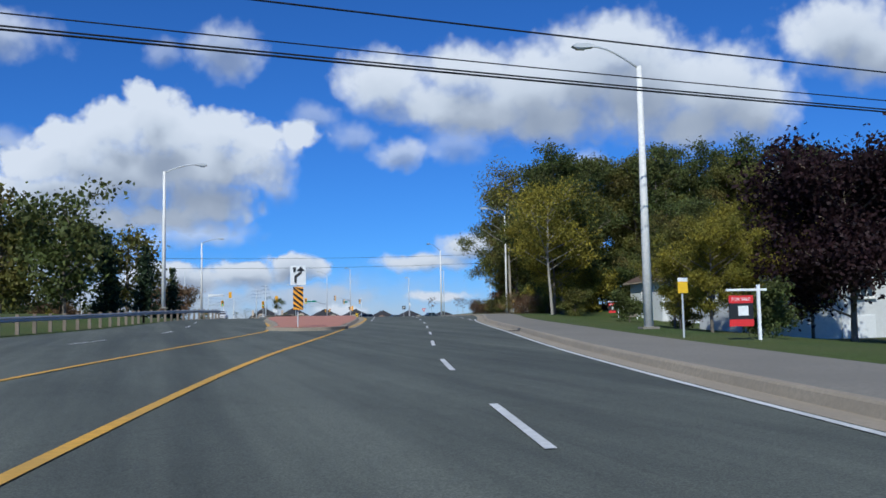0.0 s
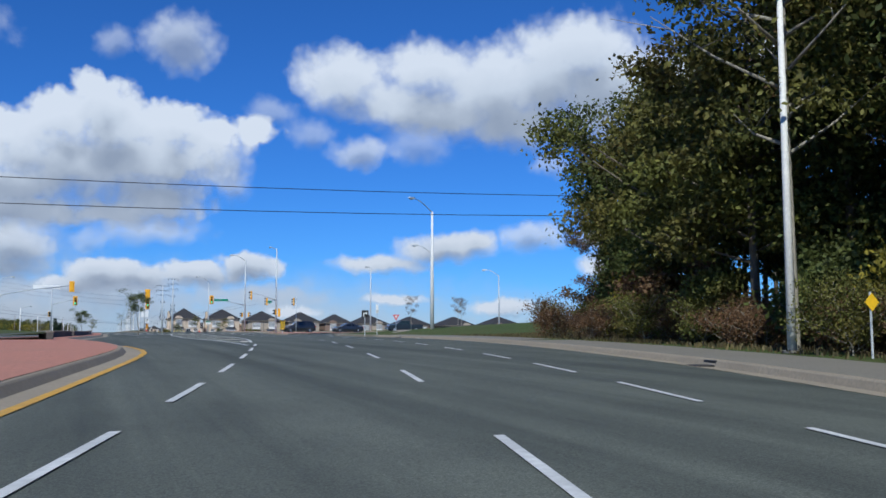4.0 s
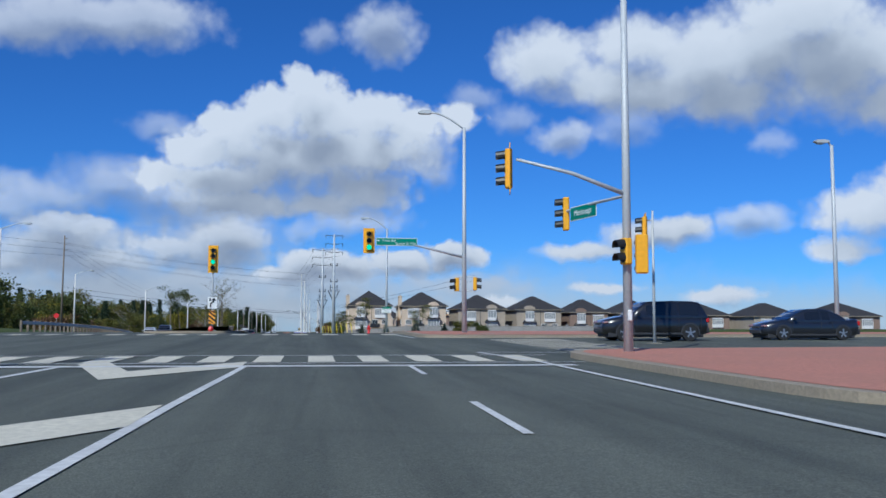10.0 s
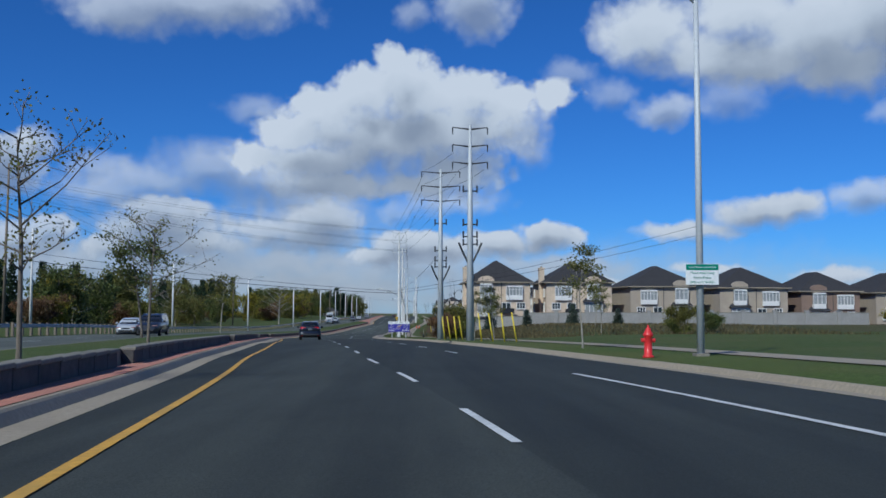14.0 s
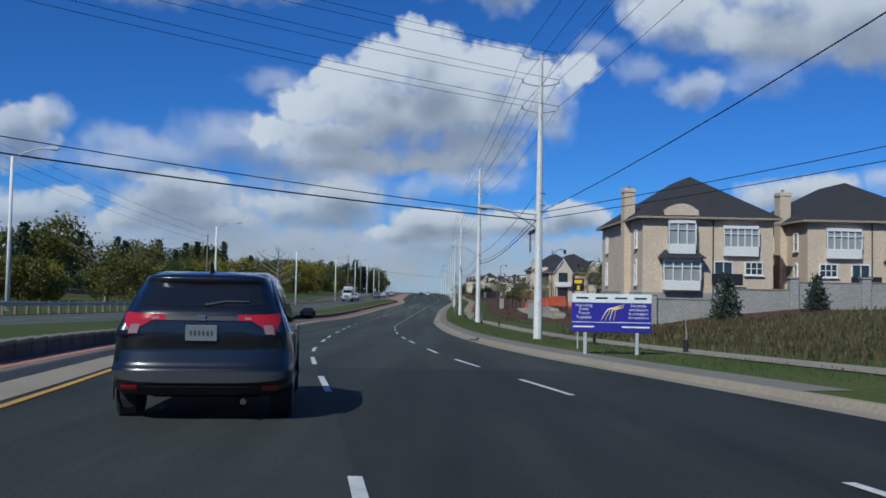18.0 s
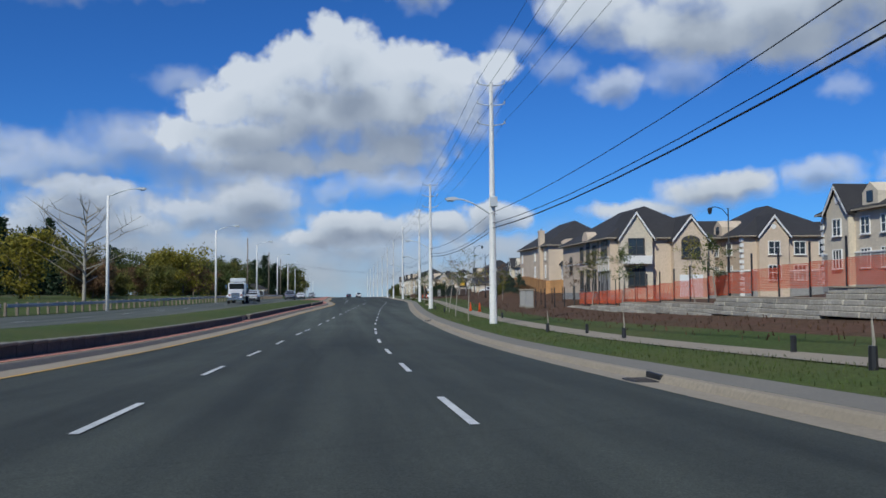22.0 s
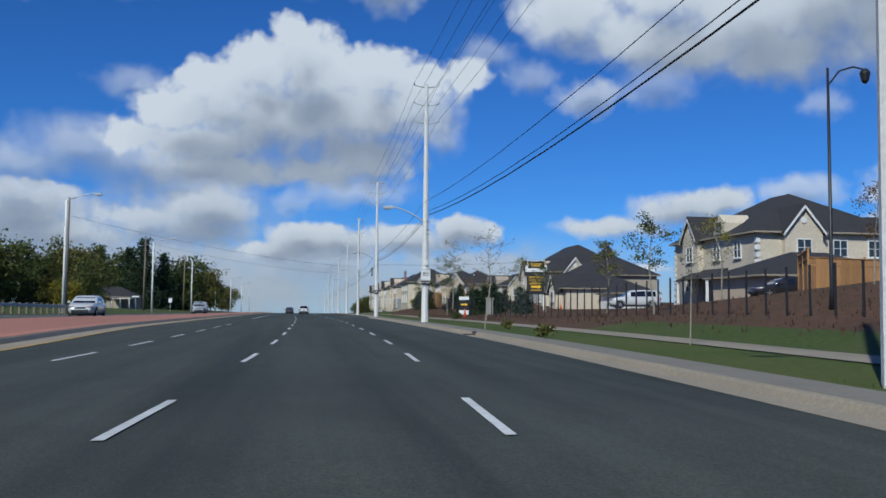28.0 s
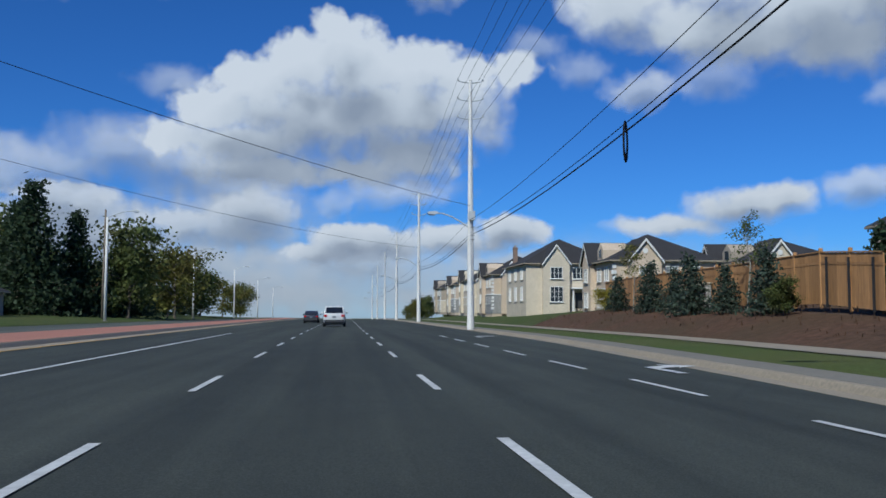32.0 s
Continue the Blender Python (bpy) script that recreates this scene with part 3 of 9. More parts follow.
# path beside the kerb on the hill, then a strip of concrete, a verge and a walk
sweep("pavement_hill", -60, 112, [(plus(KR, 0.74), plus(zr, 0.15)), (plus(KR, 3.6), plus(zr, 0.155))], M_CONC_GREY, 3, kind="structure", label="broad pale concrete path beside the kerb", category="pavement")
sweep("pavement_bend", 112, 150, [(plus(KR, 0.74), plus(zr, 0.15)), (plus(KR, 2.6), plus(zr, 0.2))], M_CONC_GREY, 3, kind="structure", label="pale concrete path beside the kerb", category="pavement")
sweep("pavement_strip", 330, 900, [(plus(KR, 0.74), plus(zr, 0.112)), (plus(KR, 1.55), plus(zr, 0.13))], M_CONC_GREY, 3, kind="structure", label="grey concrete strip behind the kerb", category="pavement")
sweep("pavement_walk", 250, 900, [(plus(KR, 4.6), plus(zr, 0.15)), (plus(KR, 6.2), plus(zr, 0.16))], M_CONC, 3, kind="structure", label="narrow concrete footway across the grass", category="pavement")
# medians
sweep("island_paving", 46.5, 196.5, [(plus(ML, 0.4), plus(zr, 0.16)), (plus(MR, -0.74), plus(zr, 0.16))], M_PAVER, 3, kind="structure", label="island paved in flat brick red", category="paving")
sweep("median_paving", 237, 900, [(lambda y: np.minimum(MR(y) - 1.5, ML(y) + 3) if y > 535 else MR(y) - 1.5, plus(zr, 0.16)), (plus(MR, -0.74), plus(zr, 0.16))], M_PAVER, 3, kind="structure", label="strip of brick-red paving along the median", category="paving")
sweep("median_grass", 243, 558, [(plus(ML, 0.4), lambda y: zr(y) + opp(y) * 0.7 + 0.16), (lambda y: (MR(y) - 1.6 + ML(y)) / 2, lambda y: zr(y) + 0.4 + opp(y) * 0.4), (plus(MR, -1.65), plus(zr, 0.5))], M_GRASS, 3, kind="structure", label="mown grass on the median", category="grass")
sweep("median_paving_far", 558, 900, [(plus(ML, 0.4), lambda y: zr(y) + opp(y) * 0.7 + 0.155), (lambda y: np.minimum(MR(y) - 1.5, ML(y) + 3), plus(zr, 0.155))], M_PAVER, 3, kind="structure", label="brick-red paved median", category="paving")


def stripe(name, x0, y0, x1, y1, w, mat, label, z=0.012, parent=None):
    """A painted bar from one point to another, laid on the road."""
    d = Vector((x1 - x0, y1 - y0)).normalized()
    nx, ny = -d.y * w / 2, d.x * w / 2
    n = max(1, int(abs(y1 - y0) / 6))
    v, f = [], []
    for i in range(n + 1):
        t = i / n
        for s in (-1, 1):
            x, y = x0 + (x1 - x0) * t + s * nx, y0 + (y1 - y0) * t + s * ny
            v.append((x, y, float(zr(y)) + z))
        if i:
            a = 2 * i
            f.append((a - 2, a, a + 1, a - 1))
    return mesh(name, v, f, mat, label=label if not parent else "", category="" if parent else "road marking", parent=parent)


def line(name, fx, y0, y1, w, mat, label, z=0.012, zf=None):
    zz = zf or zr
    return sweep(name, y0, y1, [(plus(fx, -w / 2), plus(zz, z)), (plus(fx, w / 2), plus(zz, z))], mat, 3, label=label, category="road marking", kind="structure")


def dash(fx, y, length=3.3, w=0.11, zf=None):
    zz = zf or zr
    ob = sweep("lane_dash", y, y + length, [(plus(fx, -w / 2), plus(zz, 0.012)), (plus(fx, w / 2), plus(zz, 0.012))], M_WHITE_PAINT, 1.8, label="worn white lane dash painted on asphalt", category="road marking")
    tagged(ob, group="lane dashes")


def spaced(anchors):
    """Starts of dashes: (y, number of dashes from here to the next anchor)."""
    out = []
    for (a, n), (b, _) in zip(anchors, anchors[1:]):
        out += [a + (b - a) * i / n for i in range(n)]
    return out


NEAR = [-21, -11.7, -2.4, 6.8, 15.6, 25.2, 34.4, 43.3, 53, 62.2, 70.5, 79, 88.9, 97.8, 106.8, 115, 123, 131.5, 140.3, 148.1, 158.2, 166.1, 176, 183.1, 192]
AHEAD = [232.5, 242.4, 250.6, 259.3, 267.4, 276.3, 285.3, 294, 303, 312, 319.3, 329.8, 337, 344, 353.2, 359.2, 368.7, 376.8, 384.4, 395.4, 403.8, 412.3, 421.5, 430, 438.9, 448.5, 453.6, 463.8, 471.5, 478.7, 489.2, 498]
AHEAD += spaced([(505.6, 6), (556, 1), (566.8, 11), (661.4, 1), (671.5, 10), (756, 25), (970, 1)])
INNER = off(D1, [(375, 0), (412, -0.22), (428, -0.38), (445, -0.36), (463, -0.25), (481, -0.1), (500, 0)])
OUTER = off(D1, [(325, 3.65), (345, 3.8), (370, 3.5), (390, 3.42), (412, 3.76), (425, 3.76), (440, 3.62), (463, 3.48), (485, 3.57), (505, 3.48), (610, 3.55)])
for y in NEAR + AHEAD:
    dash(INNER, y)
for y in AHEAD:
    if y > 275:
        dash(OUTER, y)
for i in range(9):
    dash(plus(D1, -3.6), 62.3 + 6.05 * i, 3.2)
for y in spaced([(60.3, 6), (96.6, 5), (130.3, 1), (138, 1), (146.2, 1), (152.5, 1), (159.7, 1), (167.4, 1), (175.3, 1), (182, 1)]):
    dash(off(D1, [(62, 3.65), (72, 3.42), (80, 3.25), (100, 3.5), (155, 3.3), (165, 3.6), (175, 3.8)]), y, 3.4)
for i in range(6):
    dash(plus(D1, -3.75), 567.3 + 7.0 * i, 3.3)
for i in range(10):
    dash(plus(D1, 7.05), 635.6 + 6.1 * i, 3.2)
L0 = plus(D1, -3.85)
line("line_yellow_near", off(D1, [(0, -3.95), (25, -4.2), (45, -4.22), (56, -4.1), (66, -4.15)]), -40, 66, 0.16, M_YELLOW_PAINT, "solid yellow line beside the island")
line("line_yellow_island", plus(MR, 0.02), 66, 112, 0.16, M_YELLOW_PAINT, "solid yellow line along the island gutter")
line("line_yellow_opposite", plus(ML, -0.1), -40, 60, 0.16, M_YELLOW_PAINT, "solid yellow line of the oncoming lanes")
SOLID = off(D1, [(118, -3.85), (134, -4.05), (146, -4.15), (160, -4.0), (166, -4.0), (171, -4.1), (178, -3.96), (182, -3.9), (187, -3.83), (191, -3.72), (196, -3.6)])
line("line_white_solid", SOLID, 118, 195, 0.14, M_WHITE_PAINT, "solid white line beside the hatching")
CHEV = off(D1, [(112, -3.9), (130, -6.4), (142, -7.8), (150, -8.4), (165, -8.5), (175, -8.5), (186, -7.9), (196, -7.45)])
line("line_white_hatch_side", CHEV, 112, 195, 0.16, M_WHITE_PAINT, "white line bounding the hatching")
line("line_yellow_median", off(MR, [(240, 0.95), (290, 0.9), (330, 0.66), (370, 0.53), (900, 0.53)]), 240, 900, 0.13, M_YELLOW_PAINT, "solid yellow line beside the median kerb")
line("line_white_edge", plus(D1, 3.75), 226, 262, 0.14, M_WHITE_PAINT, "white edge line past the junction")
line("line_white_turn_lane", plus(D1, -3.9), 632, 700, 0.14, M_WHITE_PAINT, "solid white line of the turning lane")
line("line_white_right_edge", plus(KR, -0.12), -20, 62, 0.12, M_WHITE_PAINT, "white edge line along the gutter")
for i in range(20):
    if i not in (9, 10, 11):
        dash(plus(ML, -4.6), -20 + 10.4 * i)
for i in range(44):
    dash(plus(ML, -4.2), 245 + 10.4 * i, zf=lambda y: zr(y) + opp(y) * 0.86)

# ---- junction: hatching, crossings, islands ----
def flat_poly(name, pts, z, mat, label, category, thick=0.0, kind="structure", bevel_mat=None):
    """A flat shape laid at a height above the road; with a thickness it gets sides."""
    v = [(x, y, float(zr(y)) + z) for x, y in pts]
    n = len(pts)
    f = [tuple(range(n))]
    if thick:
        v += [(x, y, float(zr(y)) + z - thick) for x, y in pts]
        f += [(i, i + n, (i + 1) % n + n, (i + 1) % n) for i in range(n)]
    ob = mesh(name, v, f, mat, kind=kind, label=label, category=category)
    bm = bmesh.new()
    bm.from_mesh(ob.data)
    bmesh.ops.recalc_face_normals(bm, faces=bm.faces)
    bmesh.ops.triangulate(bm, faces=bm.faces)
    bm.to_mesh(ob.data)
    bm.free()
    return ob


def smooth_loop(pts, n=6):
    """Rounds a polygon by cutting its corners."""
    out = []
    m = len(pts)
    for i in range(m):
        p0, p1, p2 = Vector(pts[i - 1]), Vector(pts[i]), Vector(pts[(i + 1) % m])
        a, b = p1.lerp(p0, 0.22), p1.lerp(p2, 0.22)
        for k in range(n + 1):
            t = k / n
            q = a * (1 - t) ** 2 + p1 * 2 * t * (1 - t) + b * t * t
            out.append((q.x, q.y))
    return out


def shrink(pts, d):
    """Moves a counter-clockwise outline inwards."""
    m, out = len(pts), []
    area = sum(pts[i][0] * pts[(i + 1) % m][1] - pts[(i + 1) % m][0] * pts[i][1] for i in range(m))
    s = 1 if area > 0 else -1
    for i in range(m):
        a, b, c = Vector(pts[i - 1]), Vector(pts[i]), Vector(pts[(i + 1) % m])
        t = (c - a).normalized()
        out.append((b.x - s * t.y * d, b.y + s * t.x * d))
    return out


def kerbed_island(name, pts, fill, label):
    lp = smooth_loop(pts)
    flat_poly("kerb_" + name, lp, 0.15, M_CONC, "pale concrete kerb round the " + label, "kerb", 0.3)
    flat_poly(name, shrink(lp, 0.35), 0.157, fill, label, "paving")


# hatching between the lanes
for ya in (118.0, 128.4, 142.4, 155.8, 167.5, 180.5, 191.0):
    tip, end = min(ya + 6.0, 196.0), min(ya + 3.6, 195.0)
    xl, xr = float(CHEV(tip)) + 0.1, float(SOLID(end)) - 0.05
    xa = xl + 0.42 * (xr - xl)
    t_ = tagged(new("hatch_mark"), "cream painted chevron hatching on the asphalt", "road marking", "hatch marks")
    for (x0, y0), (x1, y1), wide in (((xl, tip), (xa, ya), 2.5), ((xa, ya), (xr, end), 2.3)):
        vs, fs, n = [], [], 4
        for i in range(n + 1):
            t = i / n
            x, yy = x0 + (x1 - x0) * t, y0 + (y1 - y0) * t
            for s in (0, wide):
                vs.append((x, yy + s, float(zr(yy + s)) + 0.014))
            if i:
                fs.append((2 * i - 2, 2 * i, 2 * i + 1, 2 * i - 1))
        mesh("chevron_leg", vs, fs, M_CREAM_PAINT, parent=t_)


def zebra(y0, y1, xs, w, slope=0.0):
    for x in xs:
        vs = [(x - w / 2, y0 + slope * x), (x + w / 2, y0 + slope * (x + w)), (x + w / 2, y1 + slope * (x + w)), (x - w / 2, y1 + slope * x)]
        v = [(a, b, float(zr(b)) + 0.016) for a, b in vs]
        tagged(mesh("zebra_bar", v, [(0, 1, 2, 3)], M_CREAM_PAINT, label="worn cream crossing bar painted on asphalt", category="road marking"), group="zebra bars")


zebra(196.6, 199.8, [19.06 + 1.3 * i for i in range(17)], 0.65)
zebra(223.9, 226.6, [17.6 + 1.62 * i for i in range(14)], 0.85)
mesh("line_stop", [(x, y, float(zr(y)) + 0.015) for x, y in ((20.5, 195.0), (40.4, 194.6), (40.4, 195.1), (20.5, 195.5))], [(0, 1, 2, 3)], M_WHITE_PAINT, kind="structure", label="white stop line before the crossing", category="road marking")
for y in (200.3, 196.4):
    mesh("line_crossing", [(x, y + dy, float(zr(y + dy)) + 0.015) for x, dy in ((17.5, 0), (41.0, -0.35), (41.0, -0.2), (17.5, 0.15))], [(0, 1, 2, 3)], M_WHITE_PAINT, kind="structure", label="thin white line along the crossing", category="road marking")
# crossing over the side street
for i in range(11):
    y = 202.1 + 1.24 * i
    v = [(42.3, y), (45.6, y + 0.1), (45.6, y + 0.66), (42.3, y + 0.56)]
    tagged(mesh("zebra_bar", [(a, b, float(zr(b)) + 0.02) for a, b in v], [(0, 1, 2, 3)], M_CREAM_PAINT, label="worn cream crossing bar painted across the side street", category="road marking"), group="side zebra bars")
stripe("line_island_edge", 39.9, 197.2, 39.36, 201.7, 0.14, M_WHITE_PAINT, "white line tapering to the island", 0.02)
stripe("line_island_edge", 39.36, 201.7, 42.6, 201.35, 0.14, M_WHITE_PAINT, "thin white line along the crossing", 0.02)
# right-turn channel and its kerbs
kerbed_island("island_turn", [(41.35, 184.6), (41.15, 200.9), (57.5, 202.4), (49.7, 194.9), (45.6, 189.0)], M_PAVER, "triangular island of brick-red paving")
kerbed_island("corner_near", [(42.75, 150), (43.0, 158), (43.75, 167), (44.95, 174.2), (46.8, 179.6), (48.7, 183.5), (50.9, 186.5), (54, 190), (58, 193.6), (66, 197.2), (92, 200.5), (92, 199.2), (66.5, 196.1), (58.6, 192.7), (54.7, 189.2), (51.6, 185.7), (49.4, 182.7), (47.6, 179.0), (45.9, 173.7), (44.7, 166.7), (43.95, 158), (43.6, 150)], M_CONC, "curved strip of pale concrete along the turn")
for (xa, ya), (xb, yb) in zip([(42.2, 155), (42.5, 162), (43.3, 168), (44.6, 175.8), (46.5, 180.5), (48.25, 183.6), (50.6, 186.9)], [(42.5, 162), (43.3, 168), (44.6, 175.8), (46.5, 180.5), (48.25, 183.6), (50.6, 186.9), (55.6, 192.6)]):
    stripe("line_turn_edge", xa, ya, xb, yb, 0.14, M_WHITE_PAINT, "white edge line of the turning lane", 0.02)
for (xa, ya), (xb, yb) in (((39.75, 177.1), (41.2, 181.6)), ((41.2, 181.6), (45.2, 188.6)), ((45.2, 188.6), (49.6, 195.2)), ((39.75, 177.1), (39.9, 196.5))):
    stripe("line_island_edge", xa, ya, xb, yb, 0.14, M_WHITE_PAINT, "white line tapering to the island", 0.02)
kerbed_island("island_nose", [(float(ML(47.5)) + 0.1, 47.5), (float(MR(47.5)) - 0.45, 47.5), (9.4, 44.2), (8.2, 42.6), (6.6, 42.3), (5.4, 44.2)], M_PAVER, "rounded nose of the island in brick-red paving")
# far corner
kerbed_island("corner_far", [(39.6, 218.6), (41.6, 217.9), (70, 219.5), (120, 220), (120, 229), (60, 230), (46.5, 240), (41.2, 245), (39.9, 238), (39.55, 228)], M_PAVER, "broad corner of brick-red paving")
stripe("line_corner", 38.9, 223.4, 39.2, 217.6, 0.14, M_WHITE_PAINT, "white line at the kerb of the corner", 0.02)
stripe("line_corner", 39.2, 217.6, 70, 217.9, 0.14, M_WHITE_PAINT, "white line along the side street", 0.05)
# median nose ahead and near left corner
kerbed_island("median_nose", [(23.9, 234.0), (26.5, 232.8), (29.3, 233.6), (30.2, 238), (29.9, 243), (23.4, 243)], M_PAVER, "rounded nose of the median in brick-red paving")
kerbed_island("corner_left", [(-30, 198), (-1, 197.5), (3.0, 192), (4.5, 178), (-6, 178), (-30, 190)], M_GRASS, "corner of mown grass")
kerbed_island("corner_left_far", [(-40, 223), (2, 223.5), (7, 228), (10, 240), (-12, 242), (-40, 236)], M_GRASS, "corner of mown grass")


def lane_arrow(x, y, heading, turn, s=1.0):
    """A painted arrow that bends to one side (turn +1: right)."""
    pl = [(-0.1, 0), (0.1, 0), (0.1, 1.6), (0.55 * turn + (0.1 if turn > 0 else -0.1), 2.0), (0.55 * turn, 1.7), (1.15 * turn, 2.35), (0.45 * turn, 2.9), (0.48 * turn, 2.45), (-0.1 * turn, 2.0), (-0.1, 1.7)]
    if turn < 0:
        pl = [(-0.1, 0), (0.1, 0), (0.1, 2.0), (-0.48, 2.45), (-0.45, 2.9), (-1.15, 2.35), (-0.55, 1.7), (-0.65, 2.0), (-0.1, 1.6)]
    c, sn = math.cos(radians(heading)), math.sin(radians(heading))
    pts = [(x + (a * c - b * sn) * s, y + (a * sn + b * c) * s) for a, b in pl]
    flat_poly("lane_arrow", pts, 0.02, M_WHITE_PAINT, "white turn arrow painted on asphalt", "road marking", kind="")


lane_arrow(39.4, 147.3, -8, 1)
lane_arrow(39.9, 131.0, -10, 1)
lane_arrow(24.0, 152, -8, -1, 1.2)
lane_arrow(24.6, 181, -4, -1, 1.2)
lane_arrow(36.9, 664.5, 0, 1)
lane_arrow(21.8, 660, 0, -1, 1.2)
lane_arrow(36.9, 690, 0, 1)

# ---- builders ----
class Bld:
    """Collects the faces of one mesh."""

    def __init__(self):
        self.v, self.f, self.mi = [], [], []

    def add(self, vs, fs, mi=0):
        o = len(self.v)
        self.v += [tuple(p) for p in vs]
        self.f += [tuple(o + i for i in q) for q in fs]
        self.mi += [mi] * len(fs)
        return self

    def box(self, c, s, b=0.0, rz=0.0, mi=0):
        hx, hy, hz = s[0] / 2, s[1] / 2, s[2] / 2
        vs, fs = [], []
        if b <= 0:
            vs = [(x, y, z) for x in (-hx, hx) for y in (-hy, hy) for z in (-hz, hz)]
            fs = [(0, 1, 3, 2), (4, 6, 7, 5), (0, 4, 5, 1), (2, 3, 7, 6), (0, 2, 6, 4), (1, 5, 7, 3)]
        else:
            b = min(b, 0.45 * min(s))
            idx = {}
            for x in (-1, 1):
                for y in (-1, 1):
                    for z in (-1, 1):
                        for ax in range(3):
                            p = [x * (hx - b), y * (hy - b), z * (hz - b)]
                            p[ax] = (x * hx, y * hy, z * hz)[ax]
                            idx[(x, y, z, ax)] = len(vs)
                            vs.append(tuple(p))
            sg = (-1, 1)
            for ax in range(3):
                a1, a2 = [k for k in range(3) if k != ax]
                for s0 in sg:
                    q = []
                    for t1, t2 in ((-1, -1), (1, -1), (1, 1), (-1, 1)):
                        k = [0, 0, 0]
                        k[ax], k[a1], k[a2] = s0, t1, t2
                        q.append(idx[(*k, ax)])
                    fs.append(tuple(q))
                for t1 in sg:
                    for t2 in sg:
                        q = []
                        for s0, which in ((-1, a1), (1, a1), (1, a2), (-1, a2)):
                            k = [0, 0, 0]
                            k[ax], k[a1], k[a2] = s0, t1, t2
                            q.append(idx[(*k, which)])
                        fs.append(tuple(q))
            for x in sg:
                for y in sg:
                    for z in sg:
                        fs.append(tuple(idx[(x, y, z, a)] for a in range(3)))
        cr, sr = math.cos(rz), math.sin(rz)
        return self.add([(c[0] + x * cr - y * sr, c[1] + x * sr + y * cr, c[2] + z) for x, y, z in vs], fs, mi)

    def tube(self, pts, rads, n=8, caps=True, mi=0):
        pts = [Vector(p) for p in pts]
        if not isinstance(rads, (list, tuple)):
            rads = [rads] * len(pts)
        vs, fs = [], []
        ref = None
        for i, p in enumerate(pts):
            d = (pts[min(i + 1, len(pts) - 1)] - pts[max(i - 1, 0)]).normalized()
            if ref is None:
                ref = Vector((1, 0, 0)) if abs(d.x) < 0.9 else Vector((0, 1, 0))
            a = (ref - d * ref.dot(d)).normalized()
            bb = d.cross(a)
            for k in range(n):
                t = 2 * math.pi * k / n
                vs.append(p + (a * math.cos(t) + bb * math.sin(t)) * rads[i])
            ref = a
        for i in range(len(pts) - 1):
            for k in range(n):
                k2 = (k + 1) % n
                fs.append((i * n + k, i * n + k2, (i + 1) * n + k2, (i + 1) * n + k))
        if caps:
            fs += [tuple(range(n))[::-1], tuple((len(pts) - 1) * n + k for k in range(n))]
        return self.add(vs, fs, mi)

    def prism(self, poly, axis, a, b, mi=0):
        """A polygon (2D) pushed along an axis from a to b; the 2D axes are the two others in order."""
        n, vs = len(poly), []
        for d in (a, b):
            for p, q in poly:
                vs.append((d, p, q) if axis == "x" else (p, d, q) if axis == "y" else (p, q, d))
        fs = [tuple(range(n)), tuple(range(2 * n - 1, n - 1, -1))] + [(i, i + n, (i + 1) % n + n, (i + 1) % n) for i in range(n)]
        return self.add(vs, fs, mi)

    def lathe(self, prof, n=12, c=(0, 0, 0), mi=0):
        vs, fs = [], []
        for r, z in prof:
            for k in range(n):
                t = 2 * math.pi * k / n
                vs.append((c[0] + r * math.cos(t), c[1] + r * math.sin(t), c[2] + z))
        for i in range(len(prof) - 1):
            for k in range(n):
                k2 = (k + 1) % n
                fs.append((i * n + k, i * n + k2, (i + 1) * n + k2, (i + 1) * n + k))
        fs += [tuple(range(n))[::-1], tuple((len(prof) - 1) * n + k for k in range(n))]
        return self.add(vs, fs, mi)

    def data(self, name, mat, smooth=False):
        me = bpy.data.meshes.new(name)
        me.from_pydata(self.v, [], self.f)
        for mt in (mat if isinstance(mat, (list, tuple)) else [mat]):
            me.materials.append(mt)
        me.polygons.foreach_set("material_index", self.mi)
        bm = bmesh.new()
        bm.from_mesh(me)
        bmesh.ops.recalc_face_normals(bm, faces=bm.faces)
        bm.to_mesh(me)
        bm.free()
        if smooth:
            me.polygons.foreach_set("use_smooth", [True] * len(me.polygons))
        me.update()
        return me


def part(name, b, mat, parent, label="", smooth=False, m=None):
    ob = new(name, b.data(name, mat, smooth))
    ob.parent = parent
    if m is not None:
        ob.matrix_basis = m
    return tagged(ob, label)


def thing(name, x, y, z, label, category, rz=0.0, group=""):
    ob = new(name)
    ob.empty_display_size = 0.2
    ob.matrix_basis = pose(x, y, z, 0, 0, rz)
    return tagged(ob, label, category, group)


def solid(name, b, mat, label, category, x=0, y=0, z=0, rz=0.0, group="", smooth=False, kind=""):
    """A thing that is one mesh."""
    ob = new(name, b.data(name, mat, smooth))
    ob.matrix_basis = pose(x, y, z, 0, 0, rz)
    return tagged(ob, label, category, group, kind)


def letters(body, size, mat, parent, m, name="lettering", align='CENTER'):
    """Raised letters as a mesh part; m: the pose within the parent."""
    cu = bpy.data.curves.new(name, 'FONT')
    cu.body, cu.size, cu.align_x, cu.align_y, cu.extrude, cu.resolution_u = body, size, align, 'CENTER', 0.003, 2
    tmp = bpy.data.objects.new(name, cu)
    scene.collection.objects.link(tmp)
    dg = bpy.context.evaluated_depsgraph_get()
    me = bpy.data.meshes.new_from_object(tmp.evaluated_get(dg))
    bpy.data.objects.remove(tmp)
    me.materials.clear()
    me.materials.append(mat)
    ob = new(name, me)
    ob.parent = parent
    ob.matrix_basis = m
    return ob


